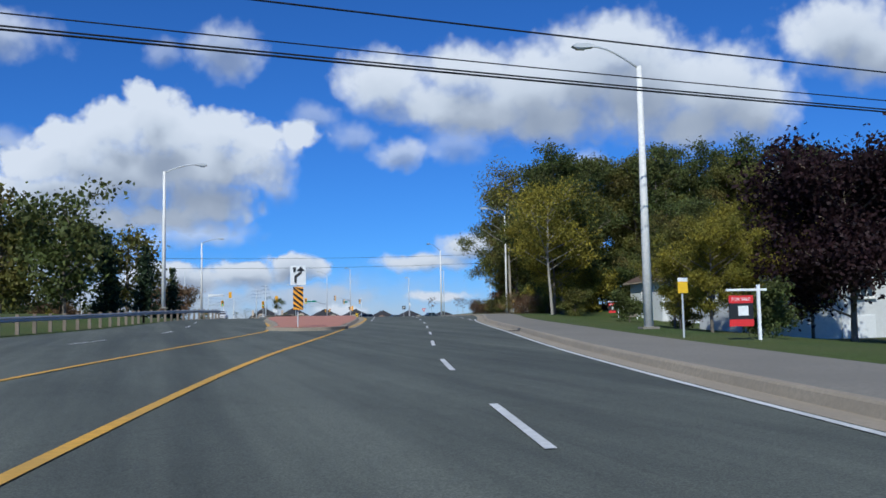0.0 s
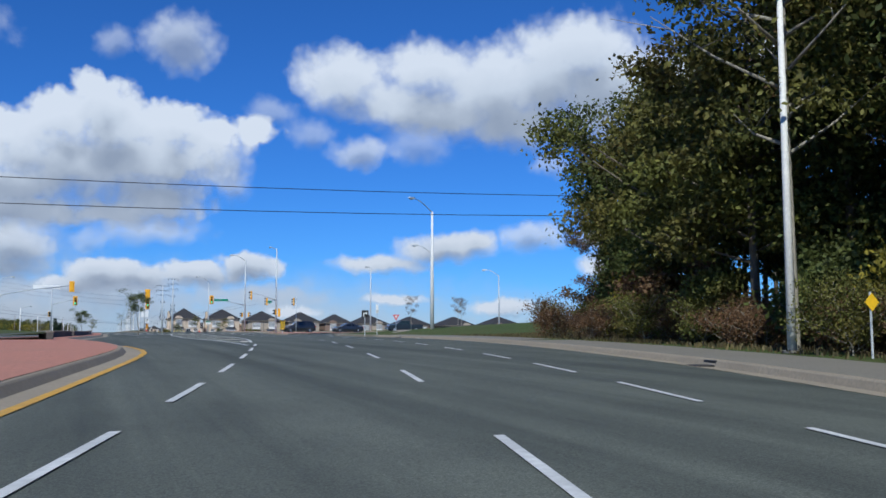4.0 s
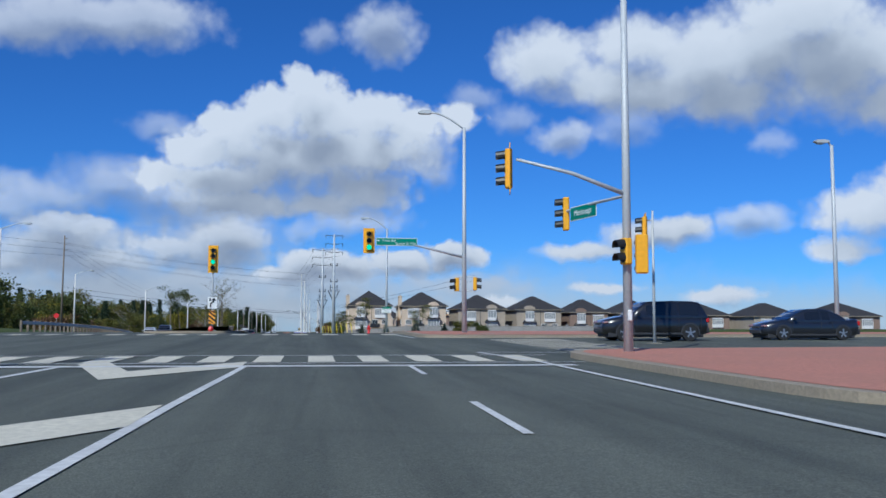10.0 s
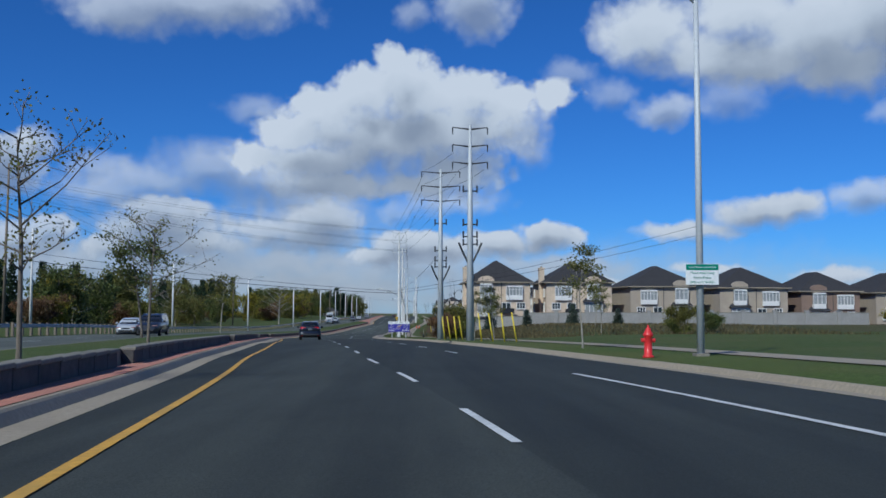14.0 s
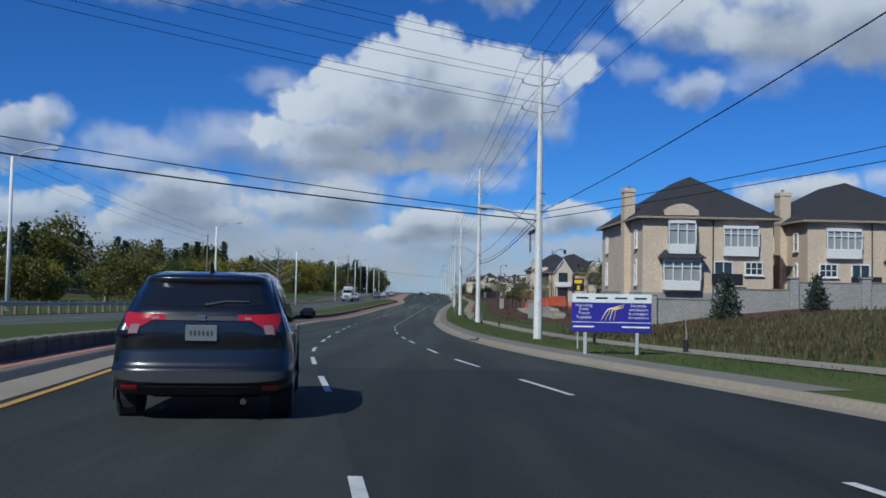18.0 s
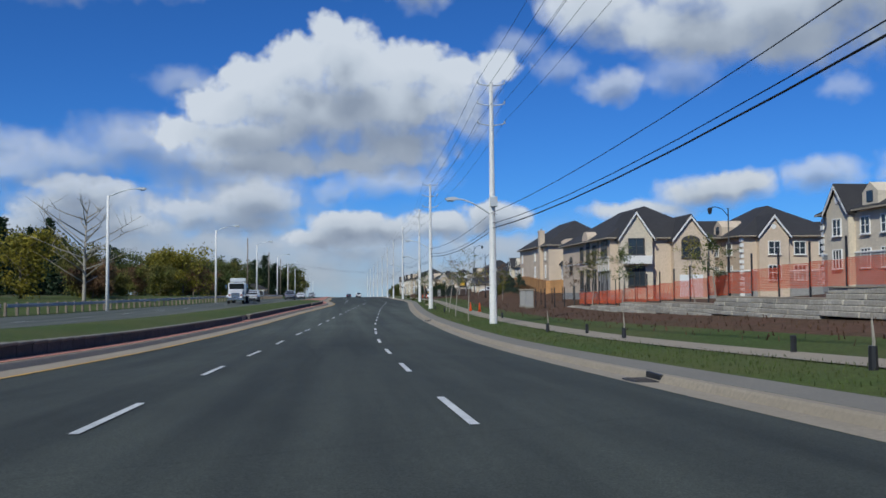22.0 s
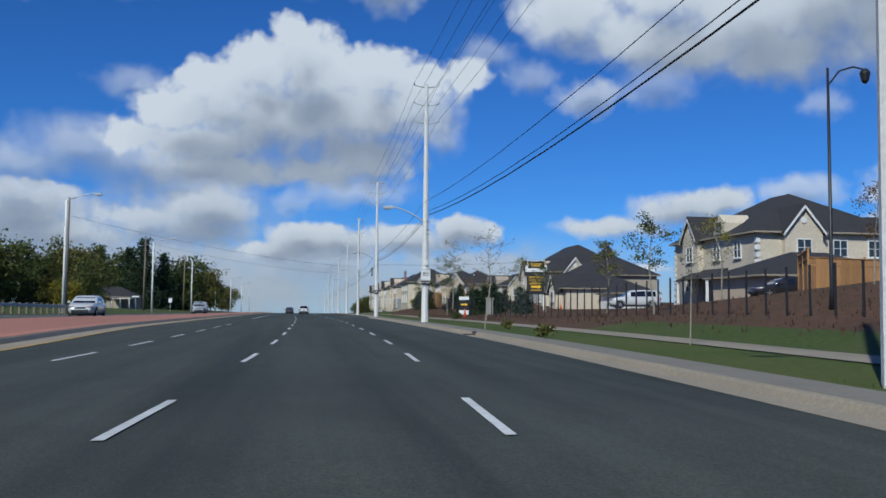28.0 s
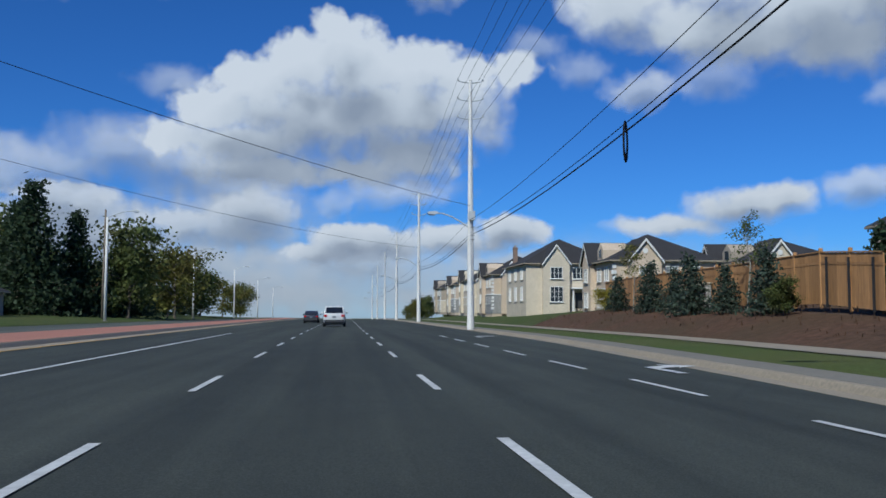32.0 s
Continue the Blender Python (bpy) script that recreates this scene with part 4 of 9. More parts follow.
def terrain(x, y):
    """Height of the ground beside the road."""
    base = float(zr(y))
    dr, dl = x - float(KR(y)), x - float(GL(y))
    if dr > 0:
        xs, hs = [p[0] for p in GX_R], [p[1] for p in GX_R]
        h = float(np.interp(dr, xs, [v if v < 0.15 else v * float(rise(y)) for v in hs]))
        return base + (h if not 200 < y < 226 else 0.15 * h - 0.1) + bank(y, dr)
    if dl < 0:
        return base + float(opp(y)) + float(np.interp(dl, [p[0] for p in GX_L], [p[1] for p in GX_L])) - 0.03
    return base


M_WHITE = plain("white_paint", (0.80, 0.80, 0.78), 0.5)
M_SIGN_WHITE = plain("sign_white", (0.78, 0.78, 0.76), 0.4)
M_SIGN_BLACK = plain("sign_black", (0.02, 0.02, 0.02), 0.4)
M_SIGN_GREEN = plain("sign_green", (0.0, 0.20, 0.12), 0.4)
M_SIGN_YELLOW = plain("sign_yellow", (0.85, 0.52, 0.02), 0.4)
M_SIGN_ORANGE = plain("sign_orange", (0.85, 0.36, 0.02), 0.45)
M_SIGN_BLUE = plain("sign_blue", (0.035, 0.03, 0.30), 0.35)
M_SIGN_RED = plain("sign_red", (0.62, 0.03, 0.03), 0.4)
M_SIGNAL_YELLOW = plain("signal_yellow", (0.82, 0.40, 0.015), 0.4)
M_CONE = plain("cone_orange", (0.85, 0.12, 0.02), 0.5)
M_GUARD_YELLOW = plain("guard_yellow", (0.72, 0.56, 0.03), 0.5)
M_LENS_DARK = plain("lens_dark", (0.03, 0.025, 0.02), 0.25)
M_LENS_GREEN = plain("lens_green", (0.05, 0.85, 0.45), 0.3, emit=1.1)
M_LAMP_GLASS = plain("lamp_glass", (0.45, 0.47, 0.48), 0.2)
M_GLASS = plain("window_glass", (0.035, 0.045, 0.055), 0.06)
M_CAR_GLASS = plain("car_glass", (0.012, 0.014, 0.017), 0.04, coat=0.5)
M_TYRE = material("tyre_rubber", (0.018, 0.018, 0.019), 0.85, fine=30, coarse=3, amount=0.2)
M_RIM = plain("wheel_alloy", (0.5, 0.5, 0.52), 0.3, 0.8)
M_TAIL = plain("tail_lamp_red", (0.42, 0.012, 0.014), 0.12, coat=0.8)
M_TAIL_CLEAR = plain("tail_lamp_clear", (0.30, 0.17, 0.16), 0.12, coat=0.8)
M_CHROME = plain("chrome", (0.75, 0.75, 0.77), 0.15, 1.0)
M_PLATE = plain("number_plate", (0.16, 0.175, 0.19), 0.4)
M_TRIM = plain("black_plastic", (0.035, 0.036, 0.04), 0.6)


def paint(name, col):
    return plain(name, col, 0.28, 0.0, coat=0.9)


# ---- street furniture ----
def lamp_post(x, y, z, h, arm, rz, label, group, mat, r0=0.13, r1=0.07, rise_=0.9):
    """Tall tapered pole with a curved arm and a cobra-head lamp; the arm points along local +x."""
    t = thing("street_lamp", x, y, z, label, "street lamp", rz, group)
    part("pole", Bld().tube([(0, 0, 0), (0, 0, h * 0.5), (0, 0, h)], [r0, (r0 + r1) / 2, r1], 10), mat, t, smooth=True)
    part("base_plate", Bld().box((0, 0, 0.04), (r0 * 3.4, r0 * 3.4, 0.1), 0.015), M_CONC_GREY, t)
    pts = [(arm * s, 0, h - 0.1 + rise_ * math.sin(s * math.pi / 2)) for s in np.linspace(0, 1, 7)]
    part("arm", Bld().tube(pts, [0.05] * 4 + [0.04] * 3, 6), M_GALV, t, smooth=True)
    hx, hz = arm, h - 0.1 + rise_
    head = part("lamp_head", Bld().prism([(hx - 0.12, hz - 0.05), (hx + 0.1, hz - 0.09), (hx + 0.62, hz - 0.09), (hx + 0.74, hz - 0.02), (hx + 0.6, hz + 0.08), (hx + 0.15, hz + 0.1), (hx - 0.12, hz + 0.05)], "y", -0.14, 0.14), M_GALV, t, "grey cobra-head lamp housing")
    part("lens", Bld().box((hx + 0.4, 0, hz - 0.12), (0.4, 0.22, 0.08), 0.03), M_LAMP_GLASS, head)
    return t


def copies(first, places, z_of):
    for x, y in places:
        copy_thing(first, pose(x, y, z_of(x, y), 0, 0, math.degrees(first.rotation_euler.z)))


def signal_head(t, x, y, z, face, sections=3, lit=None, back=True, name="signal_head"):
    """A traffic signal with hooded lenses; face: degrees its lenses turn from -y."""
    m = pose(x, y, z, 0, 0, face)
    hgt = 0.36 * sections
    hd = part(name, Bld().box((0, 0, 0), (0.34, 0.2, hgt), 0.03), M_SIGNAL_YELLOW, t, "yellow signal housing", m=m)
    if back:
        part("backplate", Bld().box((0, 0.03, 0), (0.62, 0.03, hgt + 0.28), 0.01), M_SIGNAL_YELLOW, hd, "yellow backplate")
    for i in range(sections):
        zc = hgt / 2 - 0.18 - 0.36 * i
        part("lens", Bld().tube([(0, -0.1, zc), (0, -0.115, zc)], 0.135, 14), M_LENS_GREEN if lit == i else M_LENS_DARK, hd)
        vs, fs = [], []
        for k in range(9):
            a = math.pi * (-0.12 + 1.24 * k / 8)
            for yy, rr in ((-0.1, 0.155), (-0.36, 0.15)):
                vs.append((rr * math.cos(a), yy, zc + rr * math.sin(a) - (0.03 if yy < -0.2 else 0)))
        fs = [(2 * k, 2 * k + 2, 2 * k + 3, 2 * k + 1) for k in range(8)]
        part("visor", Bld().add(vs, fs), M_SIGN_BLACK, hd)
    return hd


def sign_panel(t, x, y, z, w, h, mat, name="panel", label="", th=0.02):
    return part(name, Bld().box((x, y, z), (w, th, h), 0.006), mat, t, label)


def bars(t, x, y, z, w, rows, mat, gap=0.12, hh=0.05, name="lettering"):
    """Unreadable writing as plain bars."""
    for i, frac in enumerate(rows):
        part(name, Bld().box((x, y, z - i * gap), (w * frac, 0.008, hh)), mat, t)


def wire(name, a, b, sag, r=0.012, n=12, label="black overhead wire hanging between poles"):
    a, b = Vector(a), Vector(b)
    pts = [a.lerp(b, i / n) - Vector((0, 0, sag * 4 * (i / n) * (1 - i / n))) for i in range(n + 1)]
    return solid(name, Bld().tube(pts, r, 4, False), M_WIRE, label, "wire", group="overhead wires")


# ---- cars ----
def loft(b, rings, closed_ends=True, mi=0):
    n = len(rings[0])
    vs, fs = [p for r in rings for p in r], []
    for i in range(len(rings) - 1):
        for k in range(n - 1):
            fs.append((i * n + k, i * n + k + 1, (i + 1) * n + k + 1, (i + 1) * n + k))
    if closed_ends:
        fs += [tuple(range(n)), tuple((len(rings) - 1) * n + k for k in range(n))]
    return b.add(vs, fs, mi)


TAIL_W = [(0.33, 0.83), (0.40, 0.895), (0.6, 0.905), (0.8, 0.895), (0.95, 0.868), (1.1, 0.815), (1.23, 0.755), (1.4, 0.69), (1.5, 0.655), (1.56, 0.61), (1.6, 0.45), (1.615, 0.2)]
TAIL_Y = [(0.33, 0.16), (0.40, 0.05), (0.47, 0.0), (0.60, 0.0), (0.64, 0.05), (0.8, 0.09), (0.95, 0.07), (1.1, 0.08), (1.19, 0.11), (1.25, 0.17), (1.4, 0.31), (1.49, 0.40), (1.525, 0.33), (1.56, 0.36), (1.6, 0.58), (1.615, 0.9)]


def tail_point(th, z, out=0.0):
    """A point on the rounded rear of the crossover; th in degrees round the corner, z its height."""
    w = float(np.interp(z, [p[0] for p in TAIL_W], [p[1] for p in TAIL_W]))
    y = float(np.interp(z, [p[0] for p in TAIL_Y], [p[1] for p in TAIL_Y]))
    sn, cs = math.sin(radians(th)), max(0.0, math.cos(radians(th)))
    x = math.copysign(abs(sn) ** 0.5, sn)
    return ((w + out) * x, y - out + 0.62 * (1 - cs ** 0.42), z)


def tail_patch(rear, th0, th1, lo, hi, out, nu=10, nv=5):
    """A skin lying on the rear; lo and hi give its lower and upper edge along its width."""
    vs, fs = [], []
    for i in range(nu + 1):
        f = i / nu
        za, zb = lo(f), hi(f)
        for j in range(nv + 1):
            x, y, z = tail_point(th0 + (th1 - th0) * f, za + (zb - za) * j / nv, out)
            vs.append((x, rear + y, z))
    for i in range(nu):
        for j in range(nv):
            q = i * (nv + 1) + j
            fs.append((q, q + nv + 1, q + nv + 2, q + 1))
    return Bld().add(vs, fs)


def rounded_tail(t, rear, body_m):
    flat = lambda v: (lambda f: v)
    part("tailgate", tail_patch(rear, -90, 90, flat(0.33), flat(1.615), 0.0, 48, 44), body_m, t, "glossy blue-black tailgate and bumper", smooth=True)
    part("rear_window", tail_patch(rear, -40, 40, lambda f: 1.245 + 0.03 * (2 * f - 1) ** 2, flat(1.495), 0.006, 20, 10), M_CAR_GLASS, t, "dark tinted rear window", smooth=True)
    for s in (-1, 1):
        tl = part("tail_light", tail_patch(rear, s * 11, s * 84, lambda f: 1.105 - 0.17 * min(1, max(0, (f - 0.12) / 0.3)) + 0.16 * max(0, f - 0.55), lambda f: 1.165 + 0.02 * f, 0.012, 16, 6), M_TAIL, t, "red wraparound tail light", smooth=True)
        part("indicator", tail_patch(rear, s * 30, s * 42, lambda f: 0.965, lambda f: 1.06, 0.017, 6, 4), M_TAIL_CLEAR, tl, "pale lower lens", smooth=True)
        part("reverse_lamp", tail_patch(rear, s * 15, s * 20, lambda f: 1.115, lambda f: 1.14, 0.017, 4, 3), M_TAIL_CLEAR, tl)
        part("rear_reflector", tail_patch(rear, s * 26, s * 46, flat(0.385), flat(0.445), 0.012, 6, 3), M_TAIL, t, "red bumper reflector", smooth=True)
    part("bumper_moulding", tail_patch(rear, -66, 66, lambda f: 0.47 + 0.06 * (2 * f - 1) ** 2, flat(0.585), 0.008, 24, 4), M_TRIM, t, "dark grey bumper moulding", smooth=True)
    part("bumper_valance", tail_patch(rear, -52, 52, flat(0.332), lambda f: 0.44 - 0.06 * (2 * f - 1) ** 4, 0.008, 24, 4), M_BLACK, t, "matt black lower bumper", smooth=True)
    part("bumper_strip", tail_patch(rear, -20, 20, flat(0.425), flat(0.44), 0.016, 16, 2), M_TRIM, t)
    part("number_plate", Bld().box((0, rear + 0.055, 0.975), (0.31, 0.02, 0.165), 0.006), M_PLATE, t, "pale number plate with plain bars")
    for i in range(6):
        part("plate_bar", Bld().box((-0.1 + 0.04 * i, rear + 0.043, 0.975), (0.018, 0.006, 0.05)), M_TRIM, t)
    part("tailgate_garnish", tail_patch(rear, -11, 11, flat(1.105), flat(1.15), 0.012, 14, 2), M_BLACK, t, "gloss black garnish over the plate")
    part("emblem", Bld().box((0, rear + 0.07, 1.13), (0.085, 0.02, 0.07), 0.015), M_CHROME, t, "plain chrome emblem")
    part("exhaust_pipe", Bld().tube([(0.42, rear + 0.07, 0.27), (0.42, rear + 0.35, 0.27)], 0.03, 10), M_TRIM, t)
    part("brake_lamp", tail_patch(rear, -3, 3, flat(1.503), flat(1.516), 0.01, 6, 2), M_TAIL, t)
    part("antenna", Bld().tube([(0, rear + 0.95, 1.61), (0, rear + 0.82, 1.72)], [0.03, 0.012], 6), M_TRIM, t)
    part("rear_wiper", Bld().tube([(x, rear + tail_point(0, z)[1] - 0.02 + 0.05 * x * x, z) for x, z in ((0.02, 1.26), (0.22, 1.30), (0.45, 1.30))], [0.02, 0.012, 0.008], 6), M_TRIM, t)


def car(x, y, z, rz, spec, col, label, category, detail=True):
    """A car along local +y (front). spec: length, width, sill, belt, roof, and the stations of the cabin: rear glass foot and top, windscreen top and foot."""
    L, W, sill, belt, roof, rg0, rg1, ws1, ws0, hood, boot, wheel = spec
    t = thing(category.replace(" ", "_"), x, y, z, label, category, rz)
    hw = W / 2
    body_m = paint("car_paint", col)
    # lower body
    st = [(-L / 2, 0.70, sill + 0.22, boot - 0.24), (-L / 2 + 0.03, 0.82, sill + 0.1, boot - 0.1), (-L / 2 + 0.1, 0.90, sill + 0.03, boot - 0.02), (-L / 2 + 0.25, 0.96, sill, boot + 0.01), (-L / 2 + 0.6, 0.99, sill, belt), (-L * 0.1, 1.0, sill - 0.02, belt), (ws0 - 0.2, 0.99, sill, belt + 0.0), (ws0 + 0.2, 0.985, sill, hood + 0.02), (L / 2 - 0.6, 0.95, sill, hood - 0.06), (L / 2 - 0.2, 0.86, sill + 0.02, hood - 0.16), (L / 2 - 0.05, 0.74, sill + 0.08, hood - 0.28), (L / 2, 0.66, sill + 0.16, hood - 0.4)]
    if detail == "suv":
        st = [(-L / 2 + 0.45, 0.86, sill + 0.2, belt - 0.05), (-L / 2 + 0.75, 0.97, sill + 0.14, belt)] + st[5:]
    rings = []
    for yy, k, z0, z1 in st:
        w = hw * k
        half = [(w * 0.86, z0), (w * 0.97, z0 + 0.1), (w * 1.0, z0 + (z1 - z0) * 0.45), (w * 0.985, z0 + (z1 - z0) * 0.7), (w * 0.95, z1 - 0.05), (w * 0.86, z1)]
        rings.append([(px, yy, pz) for px, pz in half] + [(-px, yy, pz) for px, pz in half[::-1]] + [(half[0][0], yy, half[0][1])])
    body = part("body", loft(Bld(), rings), body_m, t, smooth=True)
    # cabin
    tw = 0.72 if detail == "suv" else 0.79
    cab = [(rg0, belt - 0.08, 0.93, belt - 0.02), (rg0 + (rg1 - rg0) * 0.5, belt - 0.08, 0.93, belt + (roof - belt) * 0.52), (rg1, belt - 0.08, 0.94, roof - 0.05), (rg1 + 0.3, belt - 0.08, 0.95, roof), ((rg1 + ws1) / 2, belt - 0.08, 0.96, roof + 0.02), (ws1 - 0.1, belt - 0.08, 0.95, roof - 0.02), (ws1, belt - 0.08, 0.95, roof - 0.06), (ws1 + (ws0 - ws1) * 0.5, belt - 0.08, 0.94, belt + (roof - belt) * 0.5), (ws0, belt - 0.08, 0.92, belt - 0.04)]

    def cabin_ring(yy, z0, k, z1, grow=0.0):
        f = max(0.02, (z1 - belt) / (roof - belt))
        wb, wt = hw * k + grow, hw * (k - (k - tw) * f) + grow
        half = [(wb, z0), (wb, min(belt, z1 - 0.01)), (wt + 0.0, z1 - 0.05 * f), (wt - 0.07, z1 + grow)]
        return [(px, yy, pz) for px, pz in half] + [(-px, yy, pz) for px, pz in half[::-1]]
    rs = [cabin_ring(*c) for c in cab]
    part("roof", loft(Bld(), rs), body_m, t, smooth=True)

    def side_glass(y0, y1, name):
        for sgn in (-1, 1):
            vs = []
            for yy in (y0, y1):
                for q in range(2):
                    zt = np.interp(yy, [c[0] for c in cab], [c[3] for c in cab])
                    f0 = 0.06 if q == 0 else max(0.1, (zt - 0.11 - belt) / (roof - belt))
                    zz = belt + f0 * (roof - belt)
                    k = 0.95
                    ff = max(0.02, (zt - belt) / (roof - belt))
                    frac = (zz - belt) / max(0.05, zt - 0.05 * ff - belt)
                    wb, wt = hw * k, hw * (k - (k - tw) * ff)
                    vs.append((sgn * (wb + (wt - wb) * frac + 0.012), yy, zz))
            part("side_window", Bld().add(vs, [(0, 1, 3, 2)]), M_CAR_GLASS, t, "dark side window")
    mid = rg1 + 0.42 * (ws1 - rg1)
    side_glass(rg1 + 0.12, mid - 0.05, "rear")
    side_glass(mid + 0.05, ws1 + 0.02, "front")
    for y0, y1, s, nm in ([] if detail == "suv" else [(rg0, rg1, -1, "rear_window")]) + [(ws1, ws0, 1, "windscreen")]:
        vs = []
        for fr in (0.12, 0.5, 0.9):
            yy = y0 + (y1 - y0) * (fr if s < 0 else fr)
            hgt = fr if s < 0 else 1 - fr
            zz = belt - 0.03 + (roof - 0.04 - belt) * hgt
            wv = hw * (0.93 - (0.93 - tw) * hgt) - 0.12
            vs += [(-wv, yy + s * 0.03, zz + 0.015), (wv, yy + s * 0.03, zz + 0.015)]
        part(nm, Bld().add(vs, [(0, 1, 3, 2), (2, 3, 5, 4)]), M_CAR_GLASS, t, "dark tinted glass")
    # wheels
    r = wheel
    for sgn in (-1, 1):
        for yy in (-L / 2 + L * 0.19, L / 2 - L * 0.195):
            xo, xi = sgn * (hw - 0.005), sgn * (hw - 0.22)
            w = part("wheel", Bld().tube([(xi, yy, r), (xi + sgn * 0.02, yy, r), (xo - sgn * 0.03, yy, r), (xo, yy, r)], [r * 0.9, r, r, r * 0.93], 22), M_TYRE, t, "black tyre", smooth=False)
            part("rim", Bld().tube([(xo - sgn * 0.02, yy, r), (xo + sgn * 0.004, yy, r)], [r * 0.66, r * 0.64], 18), M_BLACK, w)
            sp = Bld()
            for k in range(5):
                a = 2 * math.pi * k / 5 + 0.3
                dy, dz = math.cos(a), math.sin(a)
                ny, nz = -dz * r * 0.1, dy * r * 0.1
                e = xo + sgn * 0.012
                sp.add([(e, yy + ny, r + nz), (e, yy - ny, r - nz), (e, yy + dy * r * 0.63 - ny * 0.9, r + dz * r * 0.63 - nz * 0.9), (e, yy + dy * r * 0.63 + ny * 0.9, r + dz * r * 0.63 + nz * 0.9)], [(0, 1, 2, 3)])
            sp.tube([(xo, yy, r), (xo + sgn * 0.016, yy, r)], r * 0.16, 10)
            part("spoke", sp, M_RIM, w, "alloy wheel spoke star")
            arch = Bld()
            vs, fs = [], []
            for k in range(13):
                a = math.pi * (-0.08 + 1.16 * k / 12)
                for rr in (r * 1.02, r * 1.2):
                    vs.append((sgn * (hw + 0.004), yy + rr * math.cos(a), r + rr * math.sin(a)))
            fs = [(2 * k, 2 * k + 2, 2 * k + 3, 2 * k + 1) for k in range(12)]
            part("wheel_arch", arch.add(vs, fs), M_TRIM, t)
    if detail == "suv":
        part("underbody", Bld().box((0, 0.1, sill + 0.08), (W * 0.66, L * 0.7, 0.2), 0.03), M_BLACK, t)
        part("rear_axle", Bld().tube([(-hw + 0.2, -L / 2 + L * 0.19, r * 0.85), (hw - 0.2, -L / 2 + L * 0.19, r * 0.85)], 0.04, 8), M_BLACK, t)
    else:
        part("underbody", Bld().box((0, 0, sill - 0.02), (W * 0.84, L * 0.9, 0.2), 0.03), M_TRIM, t)
    for sgn in (-1, 1):
        mb = Bld().box((sgn * (hw + 0.11), ws0 - 0.32, belt + 0.08), (0.2, 0.13, 0.15), 0.05)
        mb.tube([(sgn * (hw - 0.08), ws0 - 0.3, belt + 0.02), (sgn * (hw + 0.08), ws0 - 0.3, belt + 0.05)], 0.025, 6)
        part("wing_mirror", mb, body_m, t)
        for yy in (mid - 0.35, ws1 - 0.35):
            part("door_handle", Bld().box((sgn * (hw * 0.985 + 0.005), yy - 0.1, belt - 0.1), (0.03, 0.16, 0.025), 0.01), body_m, t)
        gap = Bld()
        for yy in (mid, ws0 - 0.25, rg1 + 0.0):
            gap.box((sgn * (hw * 0.993), yy, (sill + belt) / 2 + 0.06), (0.012, 0.012, belt - sill - 0.25))
        part("door_seam", gap, M_TRIM, t)
        part("headlight", Bld().box((sgn * hw * 0.66, L / 2 - 0.14, hood - 0.27), (hw * 0.42, 0.2, 0.13), 0.05), M_TAIL_CLEAR, t, "clear headlight")
        part("sill_trim", Bld().box((sgn * hw * 0.95, 0, sill + 0.03), (0.06, L * 0.5, 0.1), 0.02), M_TRIM, t)
    part("front_bumper", Bld().box((0, L / 2 - 0.02, sill + 0.18), (W * 0.6, 0.1, 0.2), 0.04), M_TRIM, t)
    part("grille", Bld().box((0, L / 2 - 0.04, hood - 0.33), (W * 0.4, 0.08, 0.14), 0.03), M_TRIM, t)
    rear = -L / 2
    zt = boot - (0.06 if detail == "suv" else 0.16)
    if detail == "suv":
        rounded_tail(t, rear, body_m)
    else:
        for sgn in (-1, 1):
            part("tail_light", Bld().box((sgn * hw * 0.76, rear + 0.06, boot - 0.2), (hw * 0.3, 0.16, 0.2), 0.03), M_TAIL, t, "red tail light")
        part("rear_bumper", Bld().box((0, rear + 0.06, sill + 0.18), (W * 0.86, 0.2, 0.26), 0.05), M_TRIM, t)
        part("number_plate", Bld().box((0, rear - 0.0, boot - 0.3), (0.31, 0.06, 0.16), 0.008), M_PLATE, t, "pale number plate")
    return t


CROSSOVER = (4.3, 1.78, 0.26, 1.02, 1.60, -2.02, -1.45, 0.35, 1.15, 0.98, 1.06, 0.34)
SEDAN = (4.75, 1.82, 0.22, 0.92, 1.44, -1.75, -0.95, 0.35, 1.25, 0.92, 0.98, 0.33)
SUV = (4.8, 1.9, 0.30, 1.10, 1.75, -2.3, -2.0, 0.45, 1.2, 1.08, 1.12, 0.37)

# ---- trees ----
def leaf_mat(name, col, second, vary=0.45):
    m = material(name, col, 0.6, fine=1.2, coarse=0.25, amount=0.3, vary=vary, island=True, second=second, spec=0.25)
    nt = m.node_tree
    b = nt.nodes["Principled BSDF"]
    tl, mx = nt.nodes.new("ShaderNodeBsdfTranslucent"), nt.nodes.new("ShaderNodeMixShader")
    nt.links.new(b.inputs["Base Color"].links[0].from_socket, tl.inputs["Color"])
    mx.inputs[0].default_value = 0.38
    nt.links.new(b.outputs[0], mx.inputs[1])
    nt.links.new(tl.outputs[0], mx.inputs[2])
    nt.links.new(mx.outputs[0], nt.nodes["Material Output"].inputs[0])
    return m


